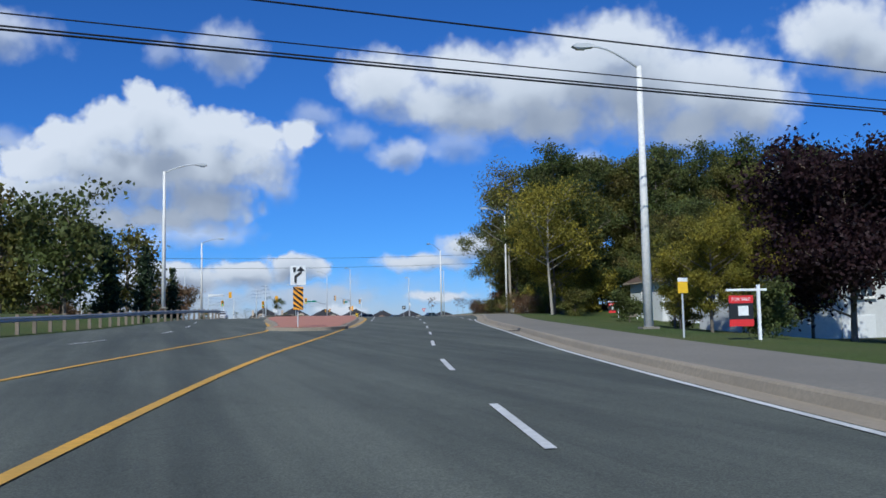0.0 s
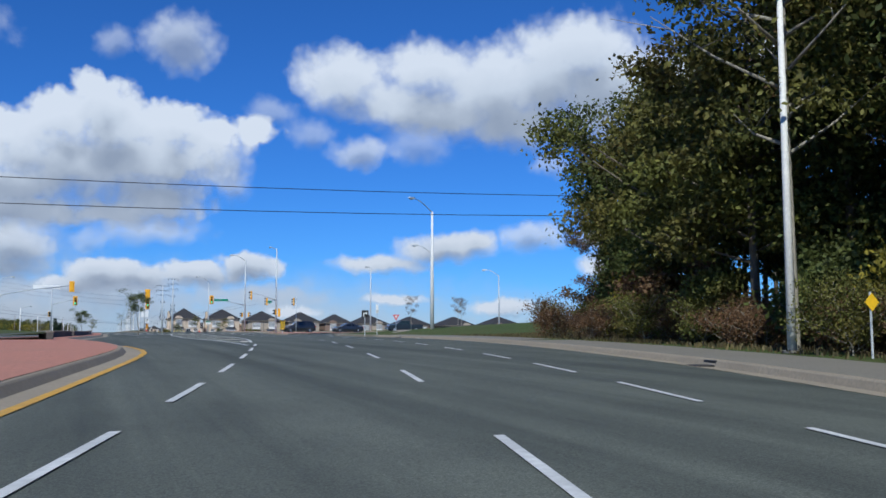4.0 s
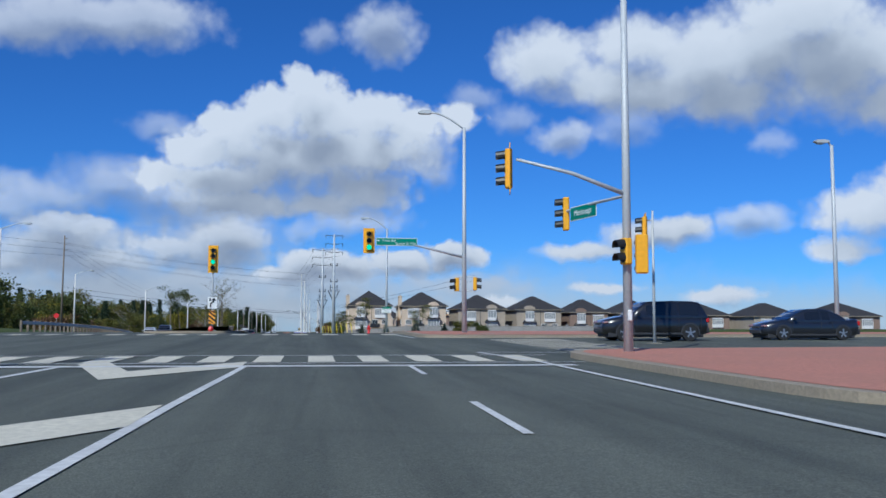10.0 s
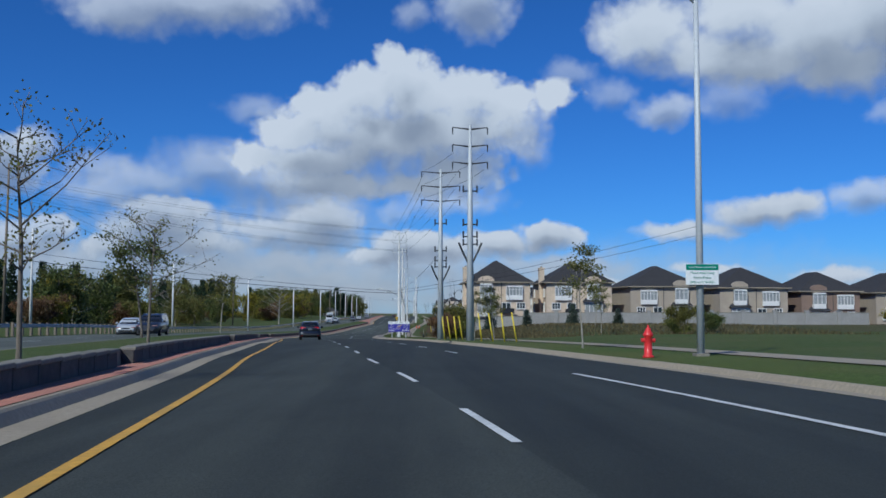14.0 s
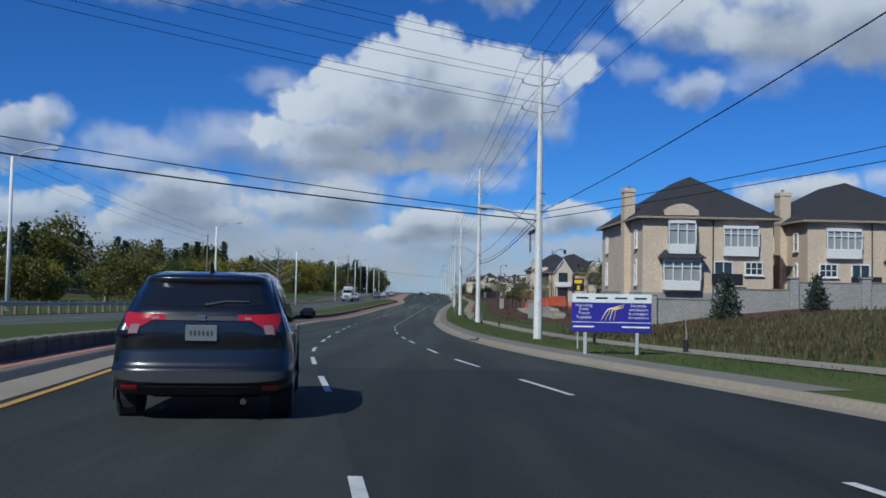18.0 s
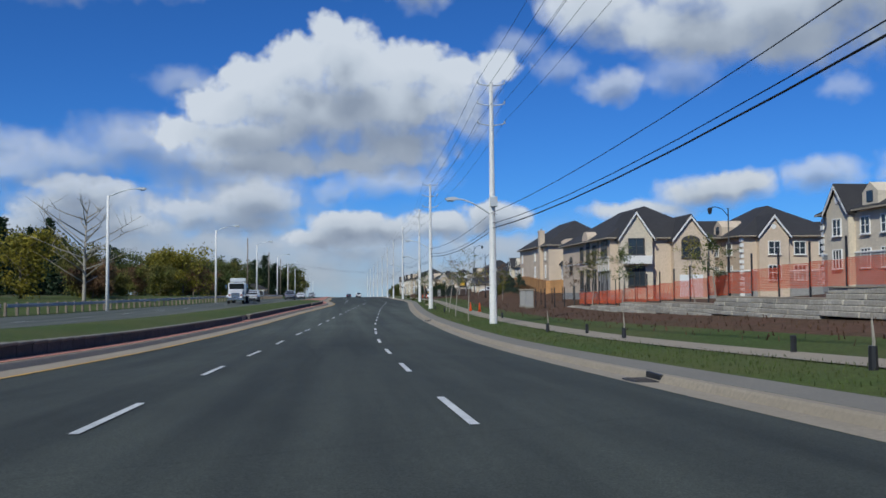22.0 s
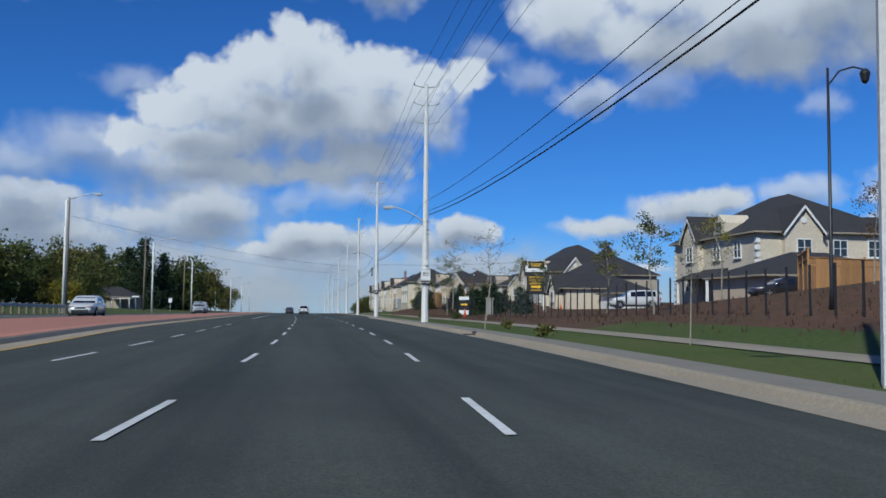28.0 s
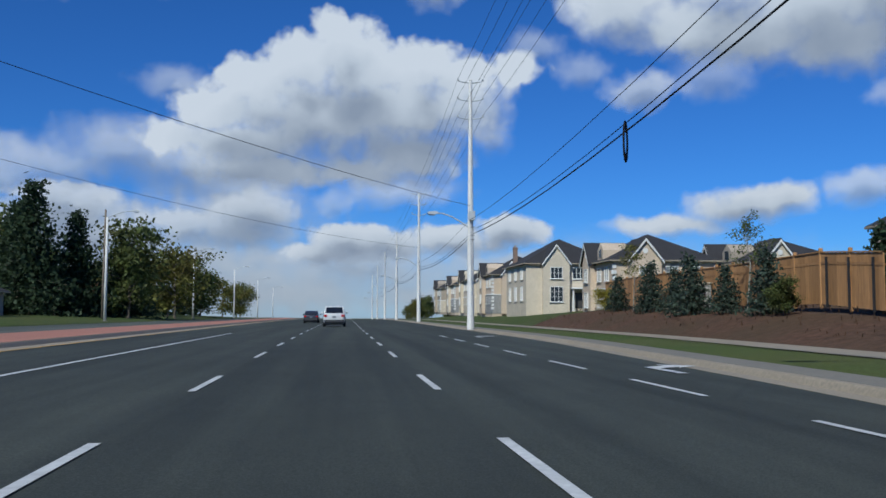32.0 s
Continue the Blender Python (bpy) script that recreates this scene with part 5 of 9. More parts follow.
M_BARK = material("bark", (0.16, 0.13, 0.10), 0.95, fine=14, coarse=1.0, amount=0.4, relief=0.6, stretch=(1, 1, 0.2))
M_BARK_PALE = material("bark_pale", (0.30, 0.27, 0.22), 0.95, fine=14, coarse=1.0, amount=0.35, relief=0.5, stretch=(1, 1, 0.2))
M_LEAF = leaf_mat("leaves_green", (0.095, 0.120, 0.034), (0.095, 0.085, 0.026))
M_LEAF_OLIVE = leaf_mat("leaves_olive", (0.145, 0.15, 0.036), (0.15, 0.095, 0.03))
M_LEAF_YELLOW = leaf_mat("leaves_yellow", (0.27, 0.225, 0.03), (0.13, 0.14, 0.03))
M_LEAF_RUST = leaf_mat("leaves_rust", (0.19, 0.105, 0.055), (0.11, 0.095, 0.04))
M_LEAF_MAROON = leaf_mat("leaves_maroon", (0.035, 0.016, 0.018), (0.02, 0.012, 0.014))
M_NEEDLE = leaf_mat("needles", (0.042, 0.066, 0.032), (0.028, 0.046, 0.024), 0.4)
M_NEEDLE_BLUE = leaf_mat("needles_pale", (0.06, 0.085, 0.06), (0.04, 0.06, 0.045), 0.35)


def leaves(rng, centres, per, spread, size, droop=0.2):
    """Many small leaf quads round the given centres, as numpy arrays."""
    c = np.repeat(np.array(centres, float), per, axis=0)
    n = len(c)
    p = c + rng.normal(0, 1, (n, 3)) * np.array([spread, spread, spread * 0.75])
    a = rng.normal(0, 1, (n, 3))
    a /= np.linalg.norm(a, axis=1)[:, None]
    b = np.cross(a, rng.normal(0, 1, (n, 3)))
    b /= np.linalg.norm(b, axis=1)[:, None] + 1e-9
    s = size * rng.uniform(0.6, 1.3, (n, 1))
    a, b = a * s, b * s * 0.62
    v = np.stack([p - a, p - b * 0.9, p + a, p + b], 1).reshape(-1, 3)
    return v


def mesh_quads(name, v, mat):
    me = bpy.data.meshes.new(name)
    n = len(v) // 4
    me.vertices.add(4 * n)
    me.vertices.foreach_set("co", np.asarray(v, np.float32).ravel())
    me.loops.add(4 * n)
    me.loops.foreach_set("vertex_index", np.arange(4 * n, dtype=np.int32))
    me.polygons.add(n)
    me.polygons.foreach_set("loop_start", np.arange(0, 4 * n, 4, dtype=np.int32))
    me.update(calc_edges=True)
    me.materials.append(mat)
    return me


def broad_tree(seed, h, crown_w, crown_from, leaf_m, bark, n_limb=16, per=90, size=0.2, spread=0.55, trunk_r=0.16, lean=0.0, fill=26, name="tree", label="", twigs=False):
    """Trunk, limbs that fork, and a crown of leaves in uneven clumps with gaps."""
    rng = np.random.default_rng(seed)
    t = thing(name, 0, 0, -500, label, "tree")
    wood = Bld()
    top = Vector((lean * h + rng.normal(0, 0.2), rng.normal(0, 0.2), h * 0.86))
    mid = Vector((lean * h * 0.4 + rng.normal(0, 0.15), rng.normal(0, 0.15), h * 0.45))
    wood.tube([(0, 0, -0.3), (0, 0, 0.3), mid, top], [trunk_r * 1.35, trunk_r, trunk_r * 0.7, trunk_r * 0.15], 8)
    ends = []
    limbs = Bld()
    for i in range(n_limb):
        fz = crown_from + (0.98 - crown_from) * (i + rng.uniform(0, 0.8)) / n_limb
        zz = h * fz * 0.9
        k = np.clip((zz - mid.z) / (top.z - mid.z), 0, 1) if zz > mid.z else 0
        p0 = mid.lerp(top, float(k)) if zz > mid.z else Vector((0, 0, 0)).lerp(mid, max(0.0, zz / mid.z))
        rel = (fz - crown_from) / (1 - crown_from)
        reach = crown_w / 2 * (0.35 + 0.75 * math.sin(math.pi * min(1, 0.16 + 0.8 * rel))) * rng.uniform(0.3, 1.4)
        a = i * 2.4 + rng.uniform(-0.5, 0.5)
        d = Vector((math.cos(a), math.sin(a), 0))
        up = reach * rng.uniform(0.35, 0.8)
        p1 = p0 + d * reach * 0.5 + Vector((0, 0, up * 0.45))
        p2 = p0 + d * reach + Vector((rng.normal(0, 0.2), rng.normal(0, 0.2), up))
        limbs.tube([p0, p1, p2], [trunk_r * 0.4, trunk_r * 0.22, 0.012], 5)
        ends += [p2, p1.lerp(p2, 0.5)]
        for _ in range(3 if twigs else 2):
            q = p1.lerp(p2, rng.uniform(0.1, 0.8))
            e = q + Vector((rng.normal(0, 0.35), rng.normal(0, 0.35), rng.uniform(0.1, 0.6))) * reach * 0.55
            limbs.tube([q, e], [trunk_r * 0.14, 0.008], 4)
            ends.append(e)
    part("trunk", wood, bark, t, smooth=True)
    part("limb", limbs, bark, t, smooth=True)
    cs = [tuple(e) for e in ends]
    for _ in range(fill):
        e = ends[rng.integers(len(ends))]
        o = rng.normal(0, 1, 3) * np.array([0.7, 0.7, 0.55]) * crown_w * 0.11
        cs.append((e.x + o[0], e.y + o[1], e.z + o[2]))
    cs = [c for c in cs if rng.random() > 0.14]
    if per:
        ob = new("crown", mesh_quads("crown", leaves(rng, cs, per, spread, size), leaf_m))
        ob.parent = t
    return t


def conifer(seed, h, w, leaf_m, label, per=34, layers=15, size=0.2):
    rng = np.random.default_rng(seed)
    t = thing("conifer", 0, 0, -500, label, "conifer")
    part("trunk", Bld().tube([(0, 0, -0.3), (0, 0, h)], [0.05 + h * 0.012, 0.02], 6), M_BARK, t, smooth=True)
    cs, boughs = [], Bld()
    for i in range(layers):
        f = i / (layers - 1)
        zz = h * (0.07 + 0.9 * f)
        r = w / 2 * (1 - f) ** 0.85 * rng.uniform(0.75, 1.15) + 0.05
        m = max(3, int(9 * (1 - f) + 2))
        for k in range(m):
            a = 2 * math.pi * k / m + i * 0.7 + rng.uniform(-0.2, 0.2)
            rr = r * rng.uniform(0.7, 1.1)
            e = (rr * math.cos(a), rr * math.sin(a), zz - 0.18 * rr)
            boughs.tube([(0, 0, zz), e], [0.03, 0.008], 4)
            for q in (0.35, 0.7, 1.0):
                cs.append((e[0] * q, e[1] * q, zz - 0.18 * rr * q))
    part("bough", boughs, M_BARK, t)
    ob = new("crown", mesh_quads("crown", leaves(rng, cs, per // 3, 0.05 * w + 0.06, size), leaf_m))
    ob.parent = t
    return t


PLACED = []


def plant(proto, x, y, scale=1.0, rz=None, z=None, sink=0.05, rng=np.random.default_rng(7), label="", group=""):
    rz = rng.uniform(0, 360) if rz is None else rz
    zz = terrain(x, y) if z is None else z
    ob = copy_thing(proto, pose(x, y, zz - sink, 0, 0, rz) @ Matrix.Diagonal((scale, scale, scale * rng.uniform(0.94, 1.06), 1)))
    if label or group:
        tagged(ob, label, group=group)
    return ob


def drop_proto(t):
    """Takes away a pattern tree once its copies stand."""
    for o in list(t.children_recursive) + [t]:
        bpy.data.objects.remove(o)

# path across the corner lawn
PATH = curve([(160, 46.5), (165.4, 50.1), (177.2, 52.2), (185.2, 54.8), (190, 58.5)])
sweep("pavement_corner_path", 160, 189, [(plus(PATH, -0.75), lambda y: terrain(float(PATH(y)) - 0.75, y) + 0.03), (plus(PATH, 0.75), lambda y: terrain(float(PATH(y)) + 0.75, y) + 0.03)], M_CONC, 1.0, kind="structure", label="narrow concrete path across the corner lawn", category="pavement")
# ---- lamps ----
CL = "tall pale concrete street lamp with a curved arm"
SL = "slender grey steel street lamp with a curved arm"
lamp_post(18.95, 32.2, terrain(18.95, 32.2), 10.6, 2.0, 168, "tall weathered white concrete street lamp beside the path", "street lamps", M_POLE_CONC, 0.2, 0.11)
lamp_post(38.2, 95, terrain(38.2, 95), 10.9, 2.2, 180, "white concrete street lamp standing before the wood", "street lamps", M_POLE_CONC, 0.13, 0.075)
lamp_post(52.95, 164.5, terrain(53.2, 164.5) - 0.2, 12.4, 3.3, 215, "white concrete street lamp on the grass by the turn", "street lamps", M_POLE_CONC, 0.2, 0.11, 1.1)
lamp_post(42.07, 269.5, terrain(42.07, 269.5), 10.9, 2.0, 180, "grey steel street lamp carrying a small notice board", "street lamps", M_GALV, 0.12, 0.08, 1.15)
lamp_post(59.4, 182.7, 3.3, 10.2, 1.8, 180, SL, "street lamps", M_GALV, 0.11, 0.07)
lamp_post(62.7, 221, 3.3, 10.8, 0.3, 180, "plain grey steel pole at the side street", "street lamps", M_GALV, 0.13, 0.09, 0.3)
lamp_post(76, 199, 3.3, 8.6, 1.8, 160, SL, "street lamps", M_GALV, 0.11, 0.07)
left_z = lambda x, y: terrain(x, y) - 0.05
first = lamp_post(1.35, 72, 3.1, 10.4, 2.4, 0, "white street lamp behind the guard rail", "street lamps behind the guard rail", M_POLE_CONC, 0.16, 0.1, 0.7)
copies(first, [(-0.7, 378), (1.35, 430.5), (4.3, 482), (7.05, 528), (7.6, 582), (7.8, 636), (7.4, 689), (7.0, 742), (7.0, 795), (7.0, 848), (7.0, 901), (7.0, 954)], left_z)
copies(first, [(-5.9, 340), (2.0, 276)], lambda x, y: terrain(x, y))
copies(first, [(7.7, 135)], lambda x, y: float(zr(y)) + 0.75)
copies(first, [(0, 226), (-14, 232)], lambda x, y: 3.4)


# ---- overhead line on the near side ----
def line_pole(x, y, z, h, lamp=True, arms=3, reach=0.85, label="", box=False, sign=None, lamp_z=7.9, r0=0.27):
    t = thing("utility_pole", x, y, z, label or "tall pale concrete utility pole with short crossarms", "utility pole", 0, "utility poles")
    part("pole", Bld().tube([(0, 0, -0.1), (0, 0, h * 0.5), (0, 0, h)], [r0, r0 * 0.74, r0 * 0.46], 8), M_POLE_CONC, t)
    for i in range(arms):
        zz = h - 0.15 - 1.25 * i
        a = Bld()
        for s in (-1, 1):
            a.tube([(0, 0, zz - 0.06), (s * reach * 0.6, 0, zz), (s * reach, 0, zz + 0.08)], [0.05, 0.035, 0.03], 6)
        arm = part("crossarm", a, M_GALV, t)
        for s in (-1, 1):
            part("insulator", Bld().lathe([(0.03, 0), (0.06, 0.03), (0.035, 0.06), (0.06, 0.09), (0.035, 0.12), (0.05, 0.15), (0.02, 0.18)], 8, (s * reach, 0, zz + 0.08)), M_GALV, arm)
    if lamp:
        pts = [(-2.3 * s, 0, lamp_z - 1.05 + 1.05 * math.sin(s * math.pi / 2)) for s in np.linspace(0, 1, 7)]
        part("lamp_arm", Bld().tube(pts, [0.045] * 7, 6), M_GALV, t, smooth=True)
        hd = part("lamp_head", Bld().prism([(-2.2, lamp_z - 0.05), (-2.4, lamp_z - 0.11), (-2.85, lamp_z - 0.1), (-2.95, lamp_z - 0.02), (-2.8, lamp_z + 0.08), (-2.4, lamp_z + 0.11), (-2.2, lamp_z + 0.06)], "y", -0.15, 0.15), M_GALV, t, "grey cobra-head lamp")
        part("lens", Bld().box((-2.62, 0, lamp_z - 0.13), (0.4, 0.24, 0.08), 0.03), M_LAMP_GLASS, hd)
    bk = Bld()
    for zz in (5.9, 6.2, 6.75):
        bk.tube([(0.0, -0.22, zz), (0.22, -0.25, zz), (0.3, 0.2, zz)], 0.02, 5)
    part("wire_bracket", bk, M_BLACK, t)
    st = Bld()
    for k in range(int(h * 1.2)):
        rr = r0 - (r0 * 0.5) * (k / (h * 1.2)) + 0.004
        st.box((0, -rr, 0.8 + k * 0.8), (0.05, 0.03, 0.05))
    part("step_bolt", st, M_GALV, t)
    if box:
        part("control_box", Bld().box((0.05, -0.34, lamp_z - 0.2), (0.42, 0.3, 0.62), 0.03), M_GALV, t, "grey control box")
    if sign == "speed":
        s = part("speed_sign", Bld().box((0, -0.3, 3.2), (0.62, 0.02, 0.82), 0.01), M_SIGN_WHITE, t, "white speed limit sign")
        letters("MAXIMUM", 0.13, M_SIGN_BLACK, s, pose(0, -0.316, 3.5, 90, 0, 0))
        letters("80", 0.42, M_SIGN_BLACK, s, pose(0, -0.316, 3.2, 90, 0, 0))
        s2 = part("begins_tab", Bld().box((0, -0.3, 2.62), (0.62, 0.02, 0.26), 0.01), M_SIGN_BLACK, t)
        letters("BEGINS", 0.17, M_SIGN_WHITE, s2, pose(0, -0.316, 2.62, 90, 0, 0))
        part("parking_sign", Bld().box((0.0, -0.27, 3.95), (0.3, 0.02, 0.3), 0.01), M_SIGN_WHITE, t, "small white sign")
    if sign == "arrow":
        s = part("turn_sign", Bld().box((0, -0.3, 2.9), (0.45, 0.02, 0.45), 0.01), M_SIGN_BLACK, t, "black lane sign with a white arrow")
        part("arrow", Bld().box((-0.06, -0.315, 2.84), (0.06, 0.008, 0.2)).box((0.0, -0.315, 2.94), (0.16, 0.008, 0.06)).prism([(0.07, 2.86), (0.17, 2.94), (0.07, 3.03)], "y", -0.32, -0.312), M_SIGN_WHITE, s)
    if sign == "small":
        part("parking_sign", Bld().box((0, -0.27, 2.4), (0.3, 0.02, 0.3), 0.01), M_SIGN_WHITE, t, "small white sign")
    return t


POLES = [(32.4, 358.7, 13.3), (32.65, 408.8, 15.6), (32.95, 459.2, 15.0), (33.75, 507.2, 14.2), (36.9, 559.0, 15.8), (37.42, 609.7, 16.2), (38.1, 659, 16.3), (38.95, 709, 16.8), (39.5, 760, 15.7), (39.6, 811, 15.5), (39.7, 862, 15.5), (39.7, 913, 15.5), (39.7, 964, 15.5)]
for i, (x, y, h) in enumerate(POLES):
    line_pole(x, y, float(zr(y)) + 0.15, h, box=i in (2, 7), sign={5: "speed", 6: "arrow", 3: "small"}.get(i), lamp_z=6.1 if i == 0 else 7.7, r0=0.2 if i == 0 else 0.245)
LIFT = {358.7: 0.0, 408.8: 0.0, 459.2: 0.0, 507.2: 0.0, 559.0: 0.7, 609.7: 1.3, 659: 0.8}
for (x0, y0, h0), (x1, y1, h1) in zip(POLES, POLES[1:]):
    z0, z1 = float(zr(y0)) + 0.15, float(zr(y1)) + 0.15
    u0, u1 = LIFT.get(y0, 0.4), LIFT.get(y1, 0.4)
    for i in range(3):
        for s in (-0.85, 0.85):
            wire("power_wire", (x0 + s, y0, z0 + h0 - 1.25 * i + 0.1), (x1 + s, y1, z1 + h1 - 1.25 * i + 0.1), 0.5, 0.011, 8)
    for zz, sag, r, dx in ((5.95, 0.55, 0.03, 0.25), (6.25, 0.6, 0.018, 0.28), (6.8, 0.5, 0.016, -0.1)):
        wire("telephone_cable", (x0 + dx, y0, z0 + zz + u0), (x1 + dx, y1, z1 + zz + u1), sag, r, 8, "thick black cable slung low between poles")
# service lines to the first pole from behind and across the road
x0, y0, h0 = POLES[0]
z0 = float(zr(y0)) + 0.15
for i in range(3):
    for s in (-0.85, 0.85):
        wire("power_wire", (-7.0 + s, 336.0, 17.6 - 1.0 * i), (x0 + s, y0, z0 + h0 - 1.25 * i + 0.1), 0.7, 0.012, 12)
        wire("power_wire", (36.1 + s * 1.6, 316.0, 15.6 - 1.1 * i), (x0 + s, y0, z0 + h0 - 1.25 * i + 0.1), 0.4, 0.012, 8)
        wire("power_wire", (37.3 + s * 1.2, 302.0, 14.7 - 1.1 * i), (36.1 + s * 1.6, 316.0, 15.6 - 1.1 * i), 0.1, 0.012, 6)
wire("telephone_cable", (-7.0, 336.0, 9.4), (x0, y0, z0 + 5.5), 0.5, 0.03, 14, "thick black cable crossing the road")
wire("telephone_cable", (-7.0, 336.2, 10.3), (x0, y0, z0 + 5.75), 0.5, 0.02, 14, "thick black cable crossing the road")
wire("telephone_cable", (36.2, 316, 9.2), (x0 + 0.25, y0, z0 + 6.0), 0.4, 0.018, 8)
wire("telephone_cable", (62, 330, 12.5), (x0 + 0.2, y0, z0 + 5.9), 0.5, 0.018, 10)
wire("telephone_cable", (62, 330, 11.6), (x0 + 0.2, y0, z0 + 5.6), 0.5, 0.018, 10)
# cable loops and splice cases beside the first pole
sp = thing("splice_cases", x0 + 0.28, y0 + 2.5, z0 + 5.4, "black cable splice cases and slack loops under the wires", "cable box")
for k in range(3):
    part("case", Bld().tube([(0, 0.5 + k * 1.2, -0.12), (0, 1.2 + k * 1.2, -0.18)], 0.09, 8), M_BLACK, sp)
part("slack_loop", Bld().tube([(0, 3.3 + 0.25 * math.cos(a), -0.7 + 0.5 * math.sin(a)) for a in np.linspace(0, 2 * math.pi, 14)], 0.02, 5), M_WIRE, sp)
coil = Bld()
for k in range(4):
    rr = 0.3 + 0.05 * k
    coil.tube([(0.3 * rr * math.cos(a), 0.5 * rr * math.cos(a), -0.5 + (0.42 + 0.06 * k) * math.sin(a)) for a in np.linspace(0, 2 * math.pi, 16)], 0.022, 5)
solid("cable_coil", coil, M_WIRE, "slack loops of black cable hanging from the line", "cable", 38.65, 673.5, 4.75)
wire("telephone_cable", (38.2, 659, 4.6), (66, 672, 6.5), 0.4, 0.014, 8)


def trident_pole(x, y, z, h, reach):
    """Dark steel pole with three long crossarms and service gear."""
    t = thing("steel_power_pole", x, y, z, "tall grey steel power pole with three crossarms", "utility pole", 0, "power poles")
    part("pole", Bld().tube([(0, 0, 0), (0, 0, h * 0.5), (0, 0, h)], [0.26, 0.19, 0.1], 10), M_GALV, t, smooth=True)
    for i in range(3):
        zz = h - 0.3 - 1.15 * i
        arm = part("crossarm", Bld().tube([(-reach, 0, zz + 0.12), (-0.1, 0, zz), (0.1, 0, zz), (reach, 0, zz + 0.12)], [0.03, 0.06, 0.06, 0.03], 6), M_BLACK, t)
        for s in (-1, 1):
            part("insulator", Bld().tube([(s * reach, 0, zz + 0.1), (s * reach, 0, zz - 0.35)], [0.05, 0.03], 6), M_BLACK, arm)
    g = Bld()
    for k, zz in enumerate((h - 4.4, h - 6.6, h - 7.4, h - 7.9)):
        g.tube([(-0.5, 0, zz), (0.5, 0, zz)], 0.05, 5)
        for s in (-1, 1):
            g.tube([(s * 0.45, 0, zz - 0.1), (s * 0.45, 0, zz + 0.35)], 0.06, 5)
    for s in (-1, 1):
        g.tube([(s * 0.75, 0, h - 7.8), (s * 0.5, 0, h - 8.4), (s * 0.1, 0, h - 9.2)], 0.07, 5)
    part("switch_gear", g, M_BLACK, t, "dark insulators and cable ends")


trident_pole(37.4, 302, terrain(37.4, 302), 14.2, 1.15)
trident_pole(36.0, 316, terrain(36.0, 316), 13.7, 1.55)

# wooden poles and wires on the far side
for x, y, h in ((-7.0, 336, 16.5), (-16, 262, 13.0), (-30, 236, 12.5)):
    wp = thing("wooden_pole", x, y, terrain(x, y) if y > 240 else 3.4, "weathered wooden utility pole with short crossarms", "utility pole", 0, "wooden poles")
    part("pole", Bld().tube([(0, 0, -0.2), (0.15, 0, h)], [0.17, 0.1], 8), M_WOOD_POLE, wp, smooth=True)
    for k in range(3):
        part("crossarm", Bld().tube([(0.1, 0, h - 0.6 - k), (0.75, 0, h - 0.4 - k)], 0.035, 5), M_WOOD_POLE, wp)
for k in range(3):
    wire("power_wire", (-16 + 0.75, 262, 3.0 + 12.6 + 0.6 - k), (-7 + 0.75, 336, 17.6 - k), 0.8, 0.014, 10)
    wire("power_wire", (-16 + 0.75, 262, 3.0 + 12.6 + 0.6 - k), (-29.2, 236, 3.4 + 12.1 - k), 0.4, 0.014, 6)
    wire("power_wire", (-7 + 0.75, 336, 17.6 - k), (-9.0, 470, 11.5 - k), 1.2, 0.014, 12)
for y, h, x in ((598, 12.5, 4.2), (650, 12.0, 4.6), (700, 12.0, 4.4), (752, 12.0, 4.2), (470, 11.0, -9.0)):
    wp = thing("wooden_pole", x, y, terrain(x, y), "plain weathered wooden pole behind the rail", "utility pole", 0, "wooden poles")
    part("pole", Bld().tube([(0, 0, -0.2), (0.1, 0, h)], [0.16, 0.1], 8), M_WOOD_POLE, wp, smooth=True)
    part("cap", Bld().tube([(0.1, 0, h), (0.1, 0, h + 0.05)], 0.11, 8), M_GALV, wp)
wire("telephone_cable", (4.5, 650, 9.0), (38.95, 709, 6.4), 0.9, 0.014, 14, "thin black cable crossing the road")
wire("telephone_cable", (4.3, 700, 9.6), (39.5, 760, 7.0), 0.9, 0.014, 14, "thin black cable crossing the road")
# lines that cross the hill
for y, z, s, r in ((24.5, 9.9, 0.5, 0.03), (26.5, 9.6, 0.7, 0.022), (27.0, 9.3, 0.6, 0.03), (26.2, 8.95, 0.6, 0.035)):
    wire("telephone_cable", (-48, y - 3, z + 1.0), (62, y + 6, z + 1.3), s, r, 20, "thick black cables slung across the road")
for x, y, h in ((-48, 22.5, 11.5), (62, 32, 11.5), (-60, 118, 11), (66, 128, 10)):
    wp = thing("wooden_pole", x, y, terrain(x, y), "weathered wooden utility pole", "utility pole", 0, "wooden poles")
    part("pole", Bld().tube([(0, 0, -0.2), (0, 0, h)], [0.17, 0.11], 8), M_WOOD_POLE, wp, smooth=True)
    part("crossarm", Bld().box((0, 0, h - 0.4), (1.8, 0.1, 0.12), 0.01), M_WOOD_POLE, wp)
for dz in (0, 1.3):
    wire("telephone_cable", (-60, 118, 11.4 + dz), (66, 128, 11.9 + dz), 2.0, 0.02, 20, "thin black cable across the road")


# ---- junction signals ----
def signal_pole(x, y, z, h, label, r=0.1):
    t = thing("traffic_signal", x, y, z, label, "traffic signal", 0, "traffic signals")
    part("pole", Bld().tube([(0, 0, 0), (0, 0, h)], [r, r * 0.6], 10), M_GALV, t, smooth=True)
    part("base_plate", Bld().box((0, 0, 0.03), (0.45, 0.45, 0.08), 0.02), M_CONC_GREY, t)
    return t


